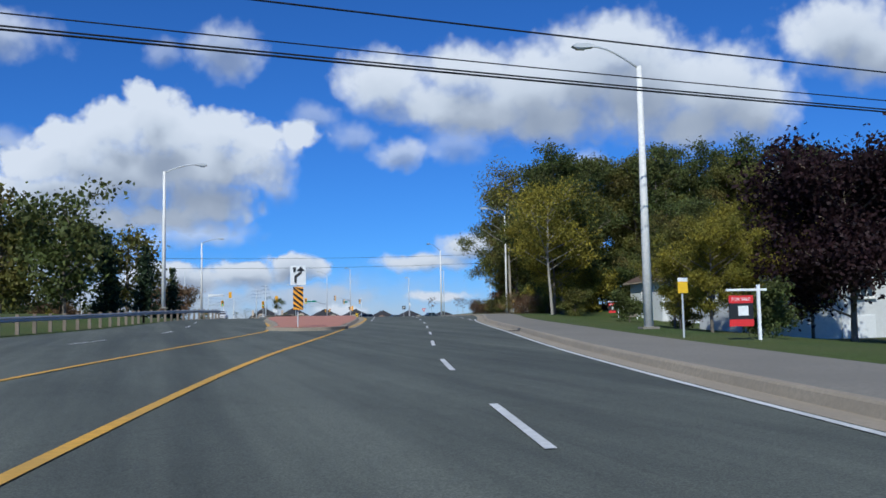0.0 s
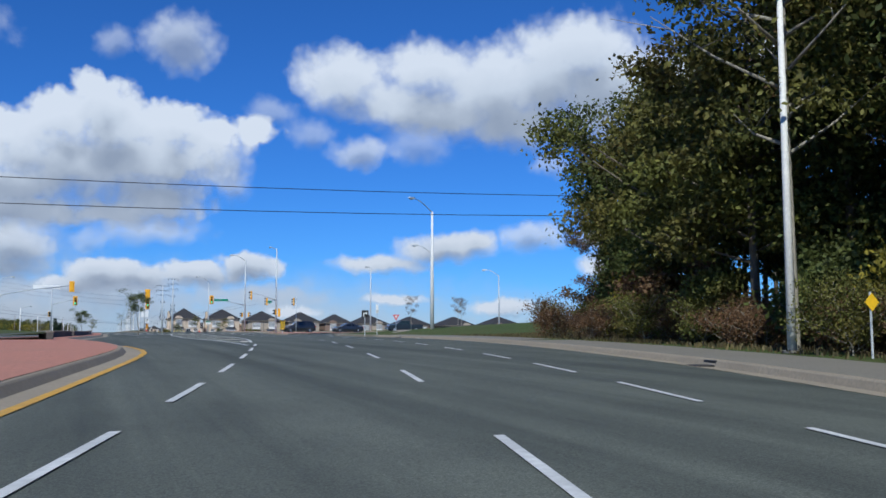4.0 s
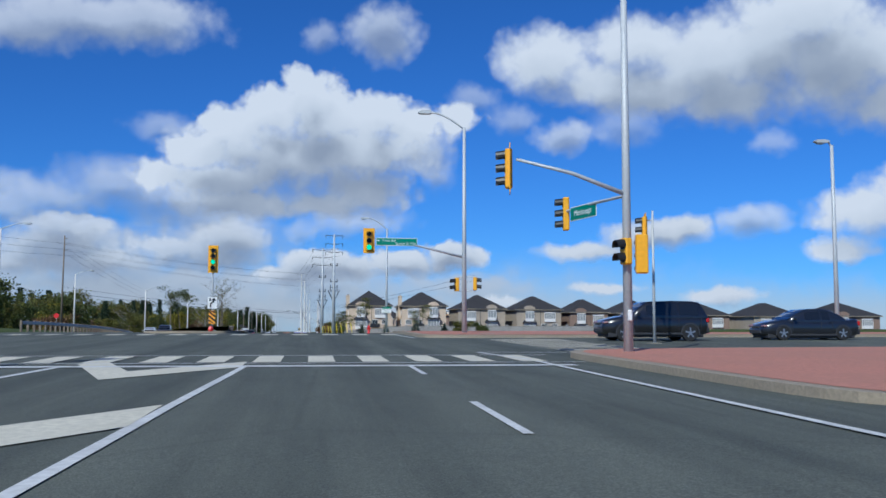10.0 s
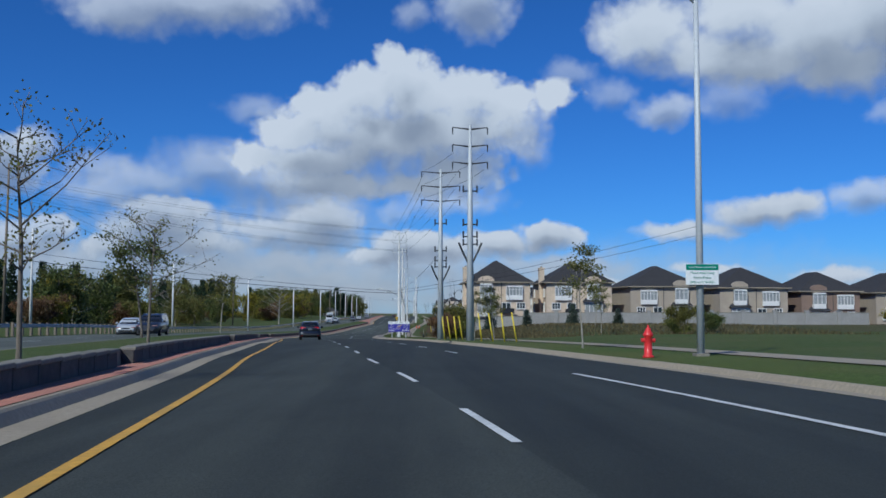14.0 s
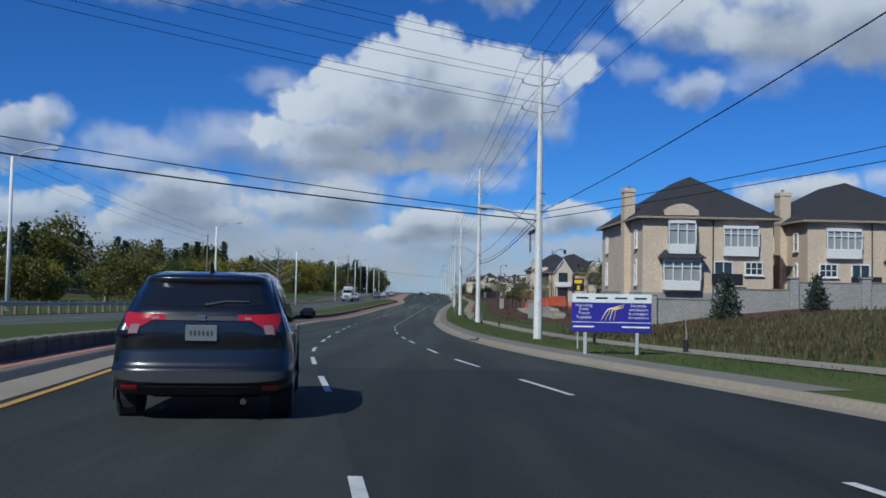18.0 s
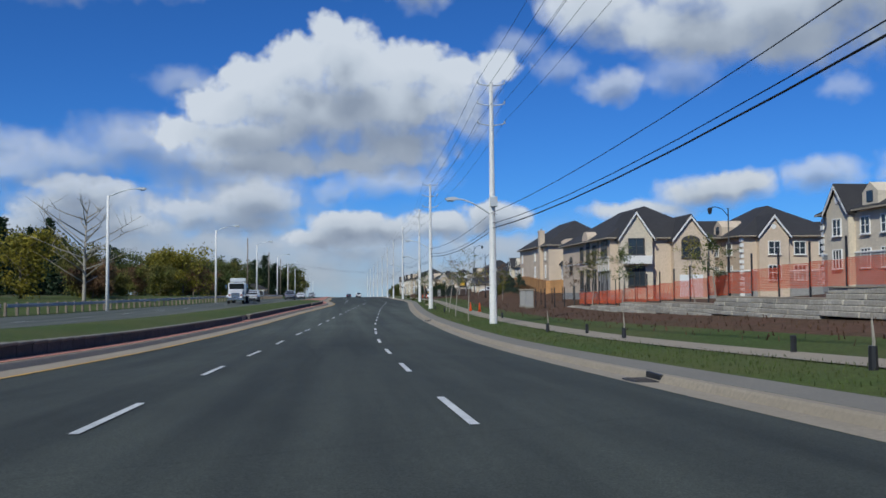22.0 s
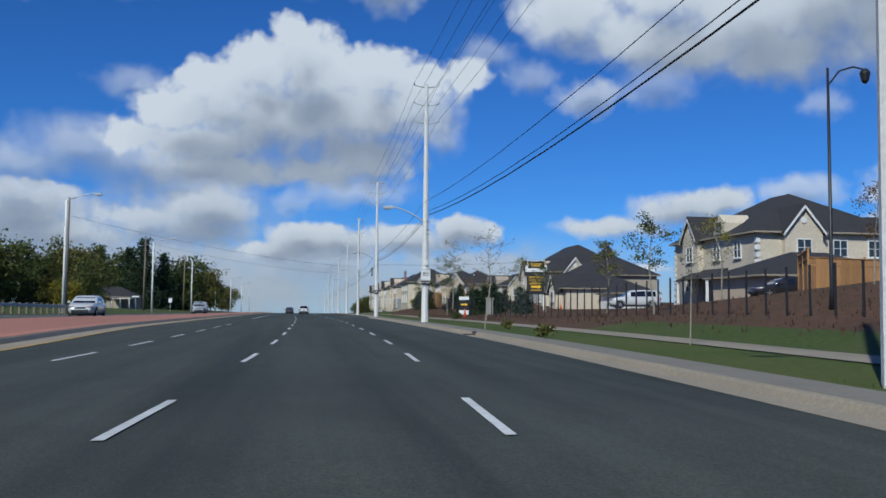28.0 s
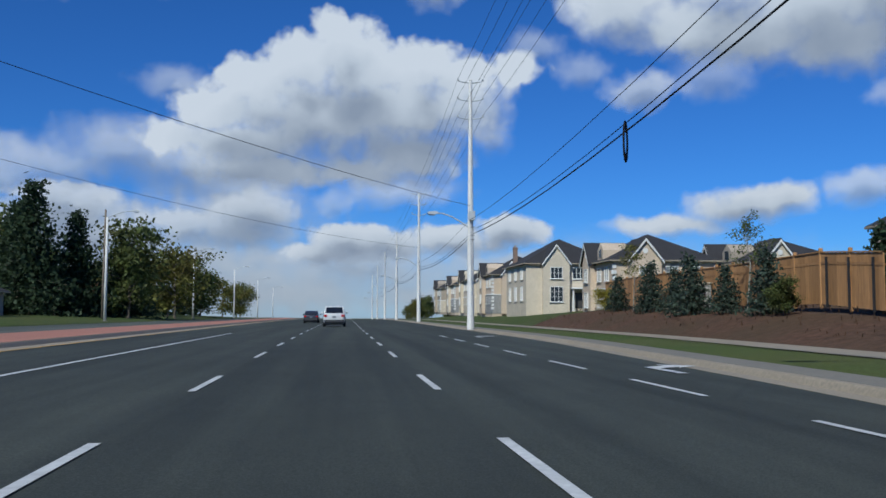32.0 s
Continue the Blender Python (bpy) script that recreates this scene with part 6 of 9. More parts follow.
def mast_arm(t, z0, x1, z1):
    part("mast_arm", Bld().tube([(0, 0, z0), (x1 * 0.5, 0, z0 + (z1 - z0) * 0.62), (x1, 0, z1)], [0.07, 0.055, 0.04], 8), M_GALV, t, smooth=True)


def street_blade(t, x, y, z, w, rows, mat=None, h=0.36, rz=0):
    bd = part("street_sign", Bld().box((0, 0, 0), (w, 0.03, h), 0.01), M_SIGN_GREEN, t, "green street name sign with white letters", m=pose(x, y, z, 0, 0, rz))
    part("border", Bld().box((0, 0.004, 0), (w + 0.05, 0.02, h + 0.05), 0.01), M_SIGN_WHITE, bd)
    for txt, tx, tz, sz in rows:
        letters(txt, sz, M_SIGN_WHITE, bd, pose(tx, -0.02, tz, 90, 0, 0))
    return bd


def arrow_mark(t, x, y, z, s, mat):
    part("arrow", Bld().prism([(x - s, z), (x, z + abs(s) * 0.6), (x, z - abs(s) * 0.6)], "y", y - 0.004, y + 0.004).box((x + s * 0.3, y, z), (abs(s) * 0.7, 0.008, abs(s) * 0.4)), mat, t)


# far near-side corner: lamp, mast arm, lights and name board
t = signal_pole(42.7, 224.3, 3.65, 11.5, "tall grey signal pole with a mast arm and street name board", 0.14)
pts = [(-1.9 * s, 0, 11.4 + 0.9 * math.sin(s * math.pi / 2)) for s in np.linspace(0, 1, 7)]
part("lamp_arm", Bld().tube(pts, 0.045, 6), M_GALV, t, smooth=True)
part("lamp_head", Bld().prism([(-1.8, 12.25), (-2.0, 12.2), (-2.5, 12.2), (-2.6, 12.28), (-2.4, 12.4), (-1.9, 12.4)], "y", -0.15, 0.15), M_GALV, t)
mast_arm(t, 4.25, -5.0, 5.2)
signal_head(t, -5.25, -0.05, 5.1, 0, 3, 2)
bd = street_blade(t, -3.75, -0.12, 5.05, 2.2, [("River Rd", -0.42, 0.06, 0.2), ("Queen St W", 0.42, -0.1, 0.2)], h=0.38)
arrow_mark(bd, -0.98, -0.02, 0.06, 0.09, M_SIGN_WHITE)
arrow_mark(bd, 0.98, -0.02, -0.1, -0.09, M_SIGN_WHITE)
signal_head(t, -0.42, 0, 2.75, -80, 2, None, False, "pedestrian_signal")
signal_head(t, 0.6, 0, 2.8, 80, 2, None, False, "pedestrian_signal")
part("side_bracket", Bld().tube([(-0.45, 0, 3.15), (0.65, 0, 3.2)], 0.025, 6).tube([(-0.45, 0, 2.4), (0.65, 0, 2.4)], 0.025, 6), M_GALV, t)
# near island: lamp, mast arm turned along the side street
t = signal_pole(43.0, 198.7, 3.4, 11.4, "tall grey signal pole with mast arms on the red island", 0.14)
part("lamp_arm", Bld().tube([(0, 0, 11.35), (-0.25, 0.8, 11.55), (-0.45, 1.9, 11.8)], 0.045, 6), M_GALV, t, smooth=True)
part("lamp_head", Bld().box((-0.5, 2.3, 11.8), (0.28, 0.75, 0.16), 0.05), M_GALV, t)
mast_arm(t, 4.45, -3.1, 5.35)
signal_head(t, -3.3, 0.1, 5.1, -102, 3)
part("lower_arm", Bld().tube([(0, 0, 4.42), (-0.2, 2.3, 4.5), (-0.4, 4.55, 4.52)], 0.045, 6), M_GALV, t)
signal_head(t, -0.4, 4.7, 4.45, -100, 3, None, False)
street_blade(t, -0.32, 3.05, 4.33, 1.7, [("Mississauga", 0.0, 0.0, 0.26)], h=0.4, rz=-80)
signal_head(t, -0.1, -0.2, 2.85, -75, 2, None, False, "pedestrian_signal")
signal_head(t, 0.42, 0, 2.8, 170, 3, None, False)
part("button_box", Bld().box((0, -0.16, 1.1), (0.12, 0.08, 0.3), 0.02), M_SIGN_WHITE, t)
t = signal_pole(48.05, 209.9, 3.45, 5.4, "slim grey signal post beside the side street", 0.07)
signal_head(t, -0.35, 0, 4.6, -104, 3)
part("bracket", Bld().tube([(0, 0, 5.0), (-0.3, 0, 5.0)], 0.03, 6), M_GALV, t)
# median ahead: post with lights, keep-right sign and hazard board
t = signal_pole(28.25, 233.6, float(zr(233.6)) + 0.15, 5.4, "signal post on the median with arrow sign and striped board", 0.07)
signal_head(t, 0, -0.12, 4.5, 0, 4, 2)


def keep_right_board(t, z, s=1.0):
    p = part("arrow_sign", Bld().box((0, -0.12, z), (0.6 * s, 0.02, 0.75 * s), 0.02), M_SIGN_WHITE, t, "white sign with a black bent arrow")
    part("arrow", Bld().tube([(-0.1 * s, -0.135, z - 0.28 * s), (-0.1 * s, -0.135, z - 0.05 * s), (0.1 * s, -0.135, z + 0.1 * s), (0.1 * s, -0.135, z + 0.2 * s)], 0.05 * s, 4).prism([(-0.06 * s, z + 0.16 * s), (0.1 * s, z + 0.34 * s), (0.26 * s, z + 0.16 * s)], "y", -0.145, -0.133), M_SIGN_BLACK, p)
    part("island_mark", Bld().prism([(-0.2 * s, z + 0.3 * s), (-0.08 * s, z + 0.3 * s), (-0.1 * s, z + 0.12 * s), (-0.18 * s, z + 0.12 * s)], "y", -0.145, -0.133), M_SIGN_BLACK, p)


def hazard_board(t, x, z, w, h, rz=0):
    p = part("hazard_board", Bld().box((x, -0.12, z), (w, 0.02, h), 0.01), M_SIGN_ORANGE, t, "orange board with black diagonal stripes")
    st = Bld()
    k = -h / 2 - w
    while k < h / 2:
        z0, z1 = k, k + w * 0.8
        ww = 0.13
        pl = [(x - w / 2, z + z1 + ww), (x - w / 2, z + z1), (x + w / 2, z + z0), (x + w / 2, z + z0 + ww)]
        pl = [(a, min(max(b, z - h / 2), z + h / 2)) for a, b in pl]
        if pl[0][1] > pl[1][1] or pl[3][1] > pl[2][1]:
            st.prism(pl, "y", -0.14, -0.131)
        k += 0.27
    part("stripe", st, M_SIGN_BLACK, p)


keep_right_board(t, 1.75, 0.95)
hazard_board(t, 0, 0.85, 0.4, 0.85)
part("planter", Bld().lathe([(0.14, 0), (0.17, 0.14), (0.12, 0.25), (0.05, 0.32)], 9, (-0.05, -0.2, 0)), M_SIGN_RED, t, "small heap of red flowers")
# island on the hill
t = thing("arrow_sign_post", 6.95, 43.9, float(zr(44)) + 0.15, "white bent-arrow sign over a striped orange hazard board", "road sign")
part("post", Bld().tube([(0, 0, 0), (0, 0, 2.9)], 0.035, 8), M_GALV, t)
keep_right_board(t, 2.45, 1.25)
hazard_board(t, 0, 1.35, 0.48, 1.1)
# posts on the near left
t = signal_pole(25.9, 193.4, float(zr(193)) + 0.4, 4.9, "grey signal post with blank sign backs on the planted median", 0.08)
signal_head(t, 0.28, 0, 4.45, 180, 3)
for s in (-0.25, 0.25):
    part("sign_back", Bld().box((s, 0, 2.1), (0.4, 0.02, 0.8), 0.01), M_SIGN_WHITE, t)
t = signal_pole(8.0, 200.5, 3.4, 11.0, "tall grey signal pole with a long mast arm", 0.14)
mast_arm(t, 4.6, 9.0, 6.1)
signal_head(t, 9.35, 0, 6.0, 180, 3)
part("street_sign", Bld().box((6.4, 0.05, 5.9), (3.2, 0.03, 0.5), 0.01), M_SIGN_WHITE, t, "pale back of the street name board")
signal_head(t, -0.3, 0, 2.6, 90, 2, None, False, "pedestrian_signal")
t = signal_pole(14.2, 221.8, 3.5, 7.0, "grey signal pole with a short mast arm", 0.11)
mast_arm(t, 4.2, 3.0, 4.9)
signal_head(t, 3.2, 0, 4.8, 0, 3, 2)
signal_head(t, -0.3, 0, 2.8, 20, 2, None, False, "pedestrian_signal")

# ---- signs ----
t = thing("chevron_board", 40.84, 182.7, float(zr(182.7)) + 0.15, "yellow board with black upward chevrons on the island", "road sign")
part("post", Bld().tube([(0, 0, 0), (0, 0, 1.2)], 0.03, 8), M_GALV, t)
pn = part("board", Bld().box((0, -0.04, 1.0), (0.56, 0.02, 1.0), 0.01), M_SIGN_YELLOW, t)
ch = Bld()
for k in range(4):
    zc = 0.58 + 0.25 * k
    for s in (-1, 1):
        ch.prism([(0, zc + 0.13), (s * 0.27, zc - 0.07), (s * 0.27, zc - 0.07 + 0.11 * 0 - 0.0), (s * 0.27, zc - 0.0), (0, zc + 0.24)][0:2] + [(s * 0.27, zc + 0.04), (0, zc + 0.24)], "y", -0.06, -0.051)
part("chevron", ch, M_SIGN_BLACK, pn)

t = thing("lane_sign", 42.3, 152.5, terrain(42.3, 152.5), "black sign with a white bent arrow on a post", "road sign")
part("post", Bld().tube([(0, 0, 0), (0, 0, 2.35)], 0.035, 8), M_GALV, t)
pn = part("board", Bld().box((0, -0.05, 2.0), (0.62, 0.02, 0.62), 0.02), M_SIGN_BLACK, t)
part("arrow", Bld().box((-0.12, -0.066, 1.9), (0.09, 0.008, 0.3)).box((-0.02, -0.066, 2.06), (0.28, 0.008, 0.09)).prism([(0.08, 1.93), (0.24, 2.06), (0.08, 2.2)], "y", -0.07, -0.062), M_SIGN_WHITE, pn)
t = thing("bus_stop_sign", 42.9, 150.8, terrain(42.9, 150.8), "tall narrow white bus stop sign on a post", "road sign")
part("post", Bld().tube([(0, 0, 0), (0, 0, 2.9)], 0.03, 8), M_GALV, t)
pn = part("board", Bld().box((0, -0.04, 2.5), (0.24, 0.02, 0.72), 0.01), M_SIGN_WHITE, t)
part("band", Bld().box((0, -0.053, 2.3), (0.24, 0.006, 0.2)), M_GALV, pn)
t = thing("yield_sign", 57.0, 189.5, 3.3, "red and white triangular yield sign", "road sign")
part("post", Bld().tube([(0, 0, 0), (0, 0, 2.4)], 0.03, 8), M_GALV, t)
pn = part("board", Bld().prism([(-0.45, 2.5), (0.45, 2.5), (0, 1.75)], "y", -0.06, -0.04), M_SIGN_RED, t)
part("centre", Bld().prism([(-0.22, 2.38), (0.22, 2.38), (0, 2.0)], "y", -0.068, -0.061), M_SIGN_WHITE, pn)
t = thing("yellow_diamond_sign", 37.6, 91.6, terrain(37.6, 91.6), "small yellow diamond sign on a short post", "road sign")
part("post", Bld().tube([(0, 0, 0), (0, 0, 1.6)], 0.03, 8), M_GALV, t)
part("board", Bld().prism([(-0.22, 1.35), (0, 1.57), (0.22, 1.35), (0, 1.13)], "y", -0.05, -0.035), M_SIGN_YELLOW, t)
t = thing("bus_stop_sign", 15.3, 24.0, terrain(15.3, 24.0), "short post with a yellow and white notice beside the path", "road sign")
part("post", Bld().tube([(0, 0, 0), (0, 0, 1.7)], 0.03, 8), M_GALV, t)
part("board", Bld().box((0, -0.04, 1.5), (0.34, 0.02, 0.36), 0.01), M_SIGN_YELLOW, t)
part("header", Bld().box((0, -0.042, 1.72), (0.34, 0.02, 0.12), 0.01), M_SIGN_WHITE, t)


def sale_sign(x, y, z, s, rz):
    t = thing("sale_sign", x, y, z, "white post with a hanging red and black sale board", "sale sign", rz, "sale signs")
    part("post", Bld().box((0.35 * s, 0, 0.85 * s), (0.09 * s, 0.09 * s, 1.7 * s), 0.01), M_WHITE, t)
    part("crossbar", Bld().box((0, 0, 1.55 * s), (1.2 * s, 0.08 * s, 0.07 * s), 0.01), M_WHITE, t)
    b = part("board", Bld().box((-0.18 * s, 0, 0.95 * s), (0.72 * s, 0.03, 0.9 * s), 0.01), M_SIGN_BLACK, t, "hanging sale board")
    part("red_band", Bld().box((-0.18 * s, -0.02, 1.28 * s), (0.72 * s, 0.01, 0.22 * s)).box((-0.18 * s, -0.02, 0.6 * s), (0.72 * s, 0.01, 0.2 * s)), M_SIGN_RED, b)
    part("photo", Bld().box((-0.12 * s, -0.02, 0.95 * s), (0.3 * s, 0.01, 0.28 * s)), M_SIGN_WHITE, b)
    letters("FOR SALE", 0.13 * s, M_SIGN_WHITE, b, pose(-0.18 * s, -0.03, 1.28 * s, 90, 0, 0))


sale_sign(15.8, 21.6, terrain(15.8, 21.6) - 0.1, 0.95, -15)
sale_sign(40.4, 74.5, terrain(40.4, 74.5), 0.95, -20)
t = thing("notice_frame", 42.0, 74.5, terrain(42, 74.5), "white timber frame with a low wooden notice", "sign", -20)
part("frame", Bld().box((-0.6, 0, 0.75), (0.1, 0.1, 1.5), 0.01).box((0.6, 0, 0.75), (0.1, 0.1, 1.5), 0.01).box((0, 0, 1.5), (1.3, 0.1, 0.1), 0.01), M_WHITE, t)
part("board", Bld().box((0, -0.02, 0.5), (1.1, 0.03, 0.6), 0.01), M_CONC, t)
# notice on the lamp after the junction
t = thing("neighbourhood_sign", 42.07, 269.3, terrain(42.07, 269.3), "green and white notice fixed to the lamp post", "sign")
pn = part("board", Bld().box((0, -0.02, 2.45), (1.0, 0.02, 0.62), 0.01), M_SIGN_WHITE, t)
part("header", Bld().box((0, -0.035, 2.67), (0.98, 0.01, 0.17)), M_SIGN_GREEN, pn)
letters("Quiet Neighbourhood Area", 0.075, M_SIGN_WHITE, pn, pose(0, -0.044, 2.67, 90, 0, 0))
for k, s in enumerate(("Please Avoid Using", "Engine Brakes", "Whenever Possible")):
    letters(s, 0.095, M_SIGN_GREEN, pn, pose(0, -0.034, 2.5 - 0.14 * k, 90, 0, 0))
# blue transit board
t = thing("transit_billboard", 32.5, 342.5, terrain(32.5, 342.5), "large blue and white transit works board on posts", "billboard", -4)
for s in (-0.75, 0.75):
    part("post", Bld().box((s, 0.04, 0.45), (0.09, 0.09, 1.0), 0.01), M_GALV, t)
pn = part("board", Bld().box((0, 0, 1.2), (2.3, 0.05, 1.12), 0.01), M_SIGN_BLUE, t)
part("header", Bld().box((0, -0.03, 1.63), (2.3, 0.012, 0.26)), M_SIGN_WHITE, pn)
part("divider", Bld().box((0, -0.03, 0.93), (2.28, 0.012, 0.02)), M_SIGN_WHITE, pn)
for k, s in enumerate(("Improving", "Public", "Transit", "Together")):
    letters(s, 0.12, M_SIGN_WHITE, pn, pose(-0.8, -0.034, 1.42 - 0.115 * k, 90, 0, 0))
for k, s in enumerate(("Ensemble", "améliorons", "le transport", "en commun")):
    letters(s, 0.12, M_SIGN_WHITE, pn, pose(0.78, -0.034, 1.42 - 0.115 * k, 90, 0, 0))
for k in range(4):
    part("swoosh", Bld().tube([(-0.3 + 0.12 * k, -0.034, 0.99), (-0.12 + 0.08 * k, -0.034, 1.3), (0.35, -0.034, 1.46 - 0.03 * k)], [0.008, 0.02, 0.006], 4), M_SIGN_YELLOW if k % 2 else M_SIGN_WHITE, pn)
bars(pn, -0.8, -0.034, 0.8, 0.6, (1,), M_SIGN_WHITE, 0.1, 0.05)
bars(pn, 0.7, -0.034, 0.8, 0.8, (1,), M_SIGN_WHITE, 0.1, 0.05)
for k in range(4):
    bars(pn, -0.85 + 0.56 * k, -0.04, 1.63, 0.35, (1,), M_SIGN_BLACK, 0.1, 0.05)
t = thing("small_notice", 32.2, 346.5, terrain(32.2, 346.5), "small black and yellow notice on a post", "sign")
part("post", Bld().tube([(0, 0, 0), (0, 0, 2.2)], 0.025, 6), M_GALV, t)
pn = part("board", Bld().box((0, -0.03, 2.15), (0.38, 0.02, 0.42), 0.01), M_SIGN_BLACK, t)
part("mark", Bld().box((0, -0.045, 2.25), (0.26, 0.006, 0.12)).box((0, -0.045, 2.05), (0.1, 0.006, 0.16)), M_SIGN_YELLOW, pn)
# housing estate boards
t = thing("estate_billboard", 57.0, 655.5, terrain(57, 655.5), "black estate board with yellow letters and a white cornice", "billboard", -22)
for s in (-0.9, 0.9):
    part("post", Bld().box((s, 0.1, 1.2), (0.16, 0.16, 2.6), 0.01), M_WHITE, t)
pn = part("board", Bld().box((0, 0, 3.3), (2.3, 0.12, 2.7), 0.02), M_SIGN_BLACK, t)
part("cornice", Bld().box((0, 0, 5.0), (2.6, 0.3, 0.75), 0.04).box((0, 0, 5.65), (2.1, 0.25, 0.7), 0.03), M_WHITE, t)
part("name_panel", Bld().box((0, -0.17, 5.5), (1.9, 0.03, 0.85), 0.01), M_SIGN_BLACK, t)
bars(t, 0, -0.19, 5.58, 1.3, (1, 0.8), M_SIGN_YELLOW, 0.22, 0.1)
for k, (s, sz) in enumerate((("A", 0.26), ("PRESTIGIOUS", 0.3), ("COMMUNITY", 0.3))):
    letters(s, sz, M_SIGN_YELLOW, pn, pose(0, -0.07, 4.3 - 0.31 * k, 90, 0, 0))
bars(pn, 0, -0.066, 3.42, 1.6, (0.6, 1.0), M_SIGN_YELLOW, 0.2, 0.08)
part("arrow", Bld().box((-0.15, -0.066, 2.85), (0.9, 0.008, 0.26)).prism([(0.3, 2.62), (0.68, 2.85), (0.3, 3.08)], "y", -0.07, -0.062), M_SIGN_YELLOW, pn)
bars(pn, 0, -0.066, 2.45, 1.3, (1,), M_SIGN_YELLOW, 0.2, 0.07)
t = thing("estate_sign", 47.2, 649.7, terrain(47.2, 649.7), "small black estate sign with a yellow arrow", "sign", -15)
pn = part("board", Bld().box((0, 0, 1.2), (1.1, 0.06, 2.0), 0.01), M_SIGN_BLACK, t)
part("header", Bld().box((0, -0.035, 2.0), (1.1, 0.02, 0.38)).box((0, -0.035, 0.42), (1.1, 0.02, 0.5)), M_SIGN_WHITE, pn)
part("arrow", Bld().box((-0.1, -0.035, 1.3), (0.55, 0.02, 0.16)).prism([(0.15, 1.13), (0.42, 1.3), (0.15, 1.47)], "y", -0.05, -0.03), M_SIGN_YELLOW, pn)
# stop sign and boards far left
t = thing("stop_sign", -1.7, 312.8, terrain(-1.7, 312.8), "red octagonal stop sign on a post", "road sign")
part("post", Bld().tube([(0, 0, 0), (0, 0, 2.4)], 0.03, 6), M_GALV, t)
part("board", Bld().prism([(0.38 * math.cos(a), 2.3 + 0.38 * math.sin(a)) for a in np.arange(math.pi / 8, 2 * math.pi, math.pi / 4)], "y", -0.05, -0.03), M_SIGN_RED, t)
t = thing("bus_stop_sign", 6.9, 712, terrain(6.9, 712), "white notice board on a grey post", "road sign")
part("post", Bld().tube([(0, 0, 0), (0, 0, 2.4)], 0.03, 6), M_GALV, t)
part("board", Bld().box((0, -0.04, 2.0), (0.6, 0.02, 0.75), 0.01), M_SIGN_WHITE, t)
t = thing("street_name_post", 3.2, 700, terrain(3.2, 700), "green street name blade on a post", "road sign")
part("post", Bld().tube([(0, 0, 0), (0, 0, 2.2)], 0.03, 6), M_GALV, t)
part("blade", Bld().box((0, 0, 2.2), (1.1, 0.03, 0.22), 0.01), M_SIGN_WHITE, t)

# ---- hydrant, cones, guards, stakes ----
t = thing("fire_hydrant", 40.2, 268.5, terrain(40.2, 268.5), "red fire hydrant standing on the verge", "fire hydrant")
part("barrel", Bld().lathe([(0.17, 0), (0.17, 0.06), (0.12, 0.08), (0.12, 0.6), (0.15, 0.63), (0.15, 0.68), (0.12, 0.72), (0.07, 0.84), (0.03, 0.88), (0.03, 0.94)], 12), M_SIGN_RED, t, smooth=True)
for s in (-1, 1):
    part("nozzle", Bld().tube([(s * 0.1, 0, 0.5), (s * 0.2, 0, 0.5)], 0.06, 8), M_SIGN_RED, t)


def cone(x, y):
    t = thing("traffic_cone", x, y, terrain(x, y), "bright orange traffic cone on the footway", "traffic cone", 0, "traffic cones")
    part("base", Bld().box((0, 0, 0.02), (0.36, 0.36, 0.05), 0.01), M_CONE, t)
    part("body", Bld().lathe([(0.15, 0.04), (0.03, 0.85), (0.02, 0.87)], 12), M_CONE, t, smooth=True)


for x, y in ((37.0, 491.7), (36.3, 493.0), (44.6, 640.3), (45.6, 640.2), (62.5, 664)):
    cone(x, y)


def guy_guards(cx, cy, n, dx, dy, h=1.75):
    for k in range(n):
        x, y = cx + dx * k, cy + dy * k
        t = thing("guy_wire_guard", x, y, terrain(x, y), "slanting yellow plastic guard on a guy wire", "cable guard", 0, "guy wire guards")
        lean = 0.28 if k % 2 else 0.2
        part("sleeve", Bld().tube([(0, 0, 0), (-lean, lean * 0.4, h)], [0.05, 0.04], 8), M_GUARD_YELLOW, t, smooth=True)
        part("wire", Bld().tube([(-lean, lean * 0.4, h), (-lean * 2.6, lean, h * 2.6)], 0.008, 4), M_WIRE, t)


guy_guards(37.9, 299, 4, 0.65, -0.6)
guy_guards(36.2, 312.5, 4, 0.42, -0.5)
guy_guards(36.9, 371, 4, 0.75, 1.4)
M_STAKE = material("stake_wood", (0.30, 0.22, 0.13), 0.9, fine=20, coarse=2, amount=0.3)
for x, y in ((33.8, 352), (36.0, 366), (33.4, 392), (34.4, 424), (34.2, 442), (35.4, 470), (33.2, 488.6)):
    solid("wooden_stake", Bld().box((0, 0, 0.22), (0.12, 0.12, 0.44), 0.02), M_BLACK, "short dark marker post in the verge", "marker post", x, y, terrain(x, y), group="marker posts")
for k, (x, y) in enumerate(((35.0, 520), (36.8, 545), (37.2, 578), (38.2, 588))):
    rng_ = np.random.default_rng(90 + k)
    ob = new("verge_weed", mesh_quads("verge_weed", leaves(rng_, [(0, 0, 0.2), (0.12, 0.05, 0.32), (-0.1, 0, 0.28)], 60, 0.12, 0.07), M_LEAF_OLIVE))
    ob.matrix_basis = pose(x, y, terrain(x, y))
    tagged(ob, "tuft of tall weeds in the mown verge", "weeds", "verge weeds")
solid("concrete_lid", Bld().lathe([(0.55, 0), (0.55, 0.12), (0.48, 0.18), (0.1, 0.2)], 12), M_CONC, "round pale concrete chamber lid in the verge", "manhole", 35.6, 528, terrain(35.6, 528))

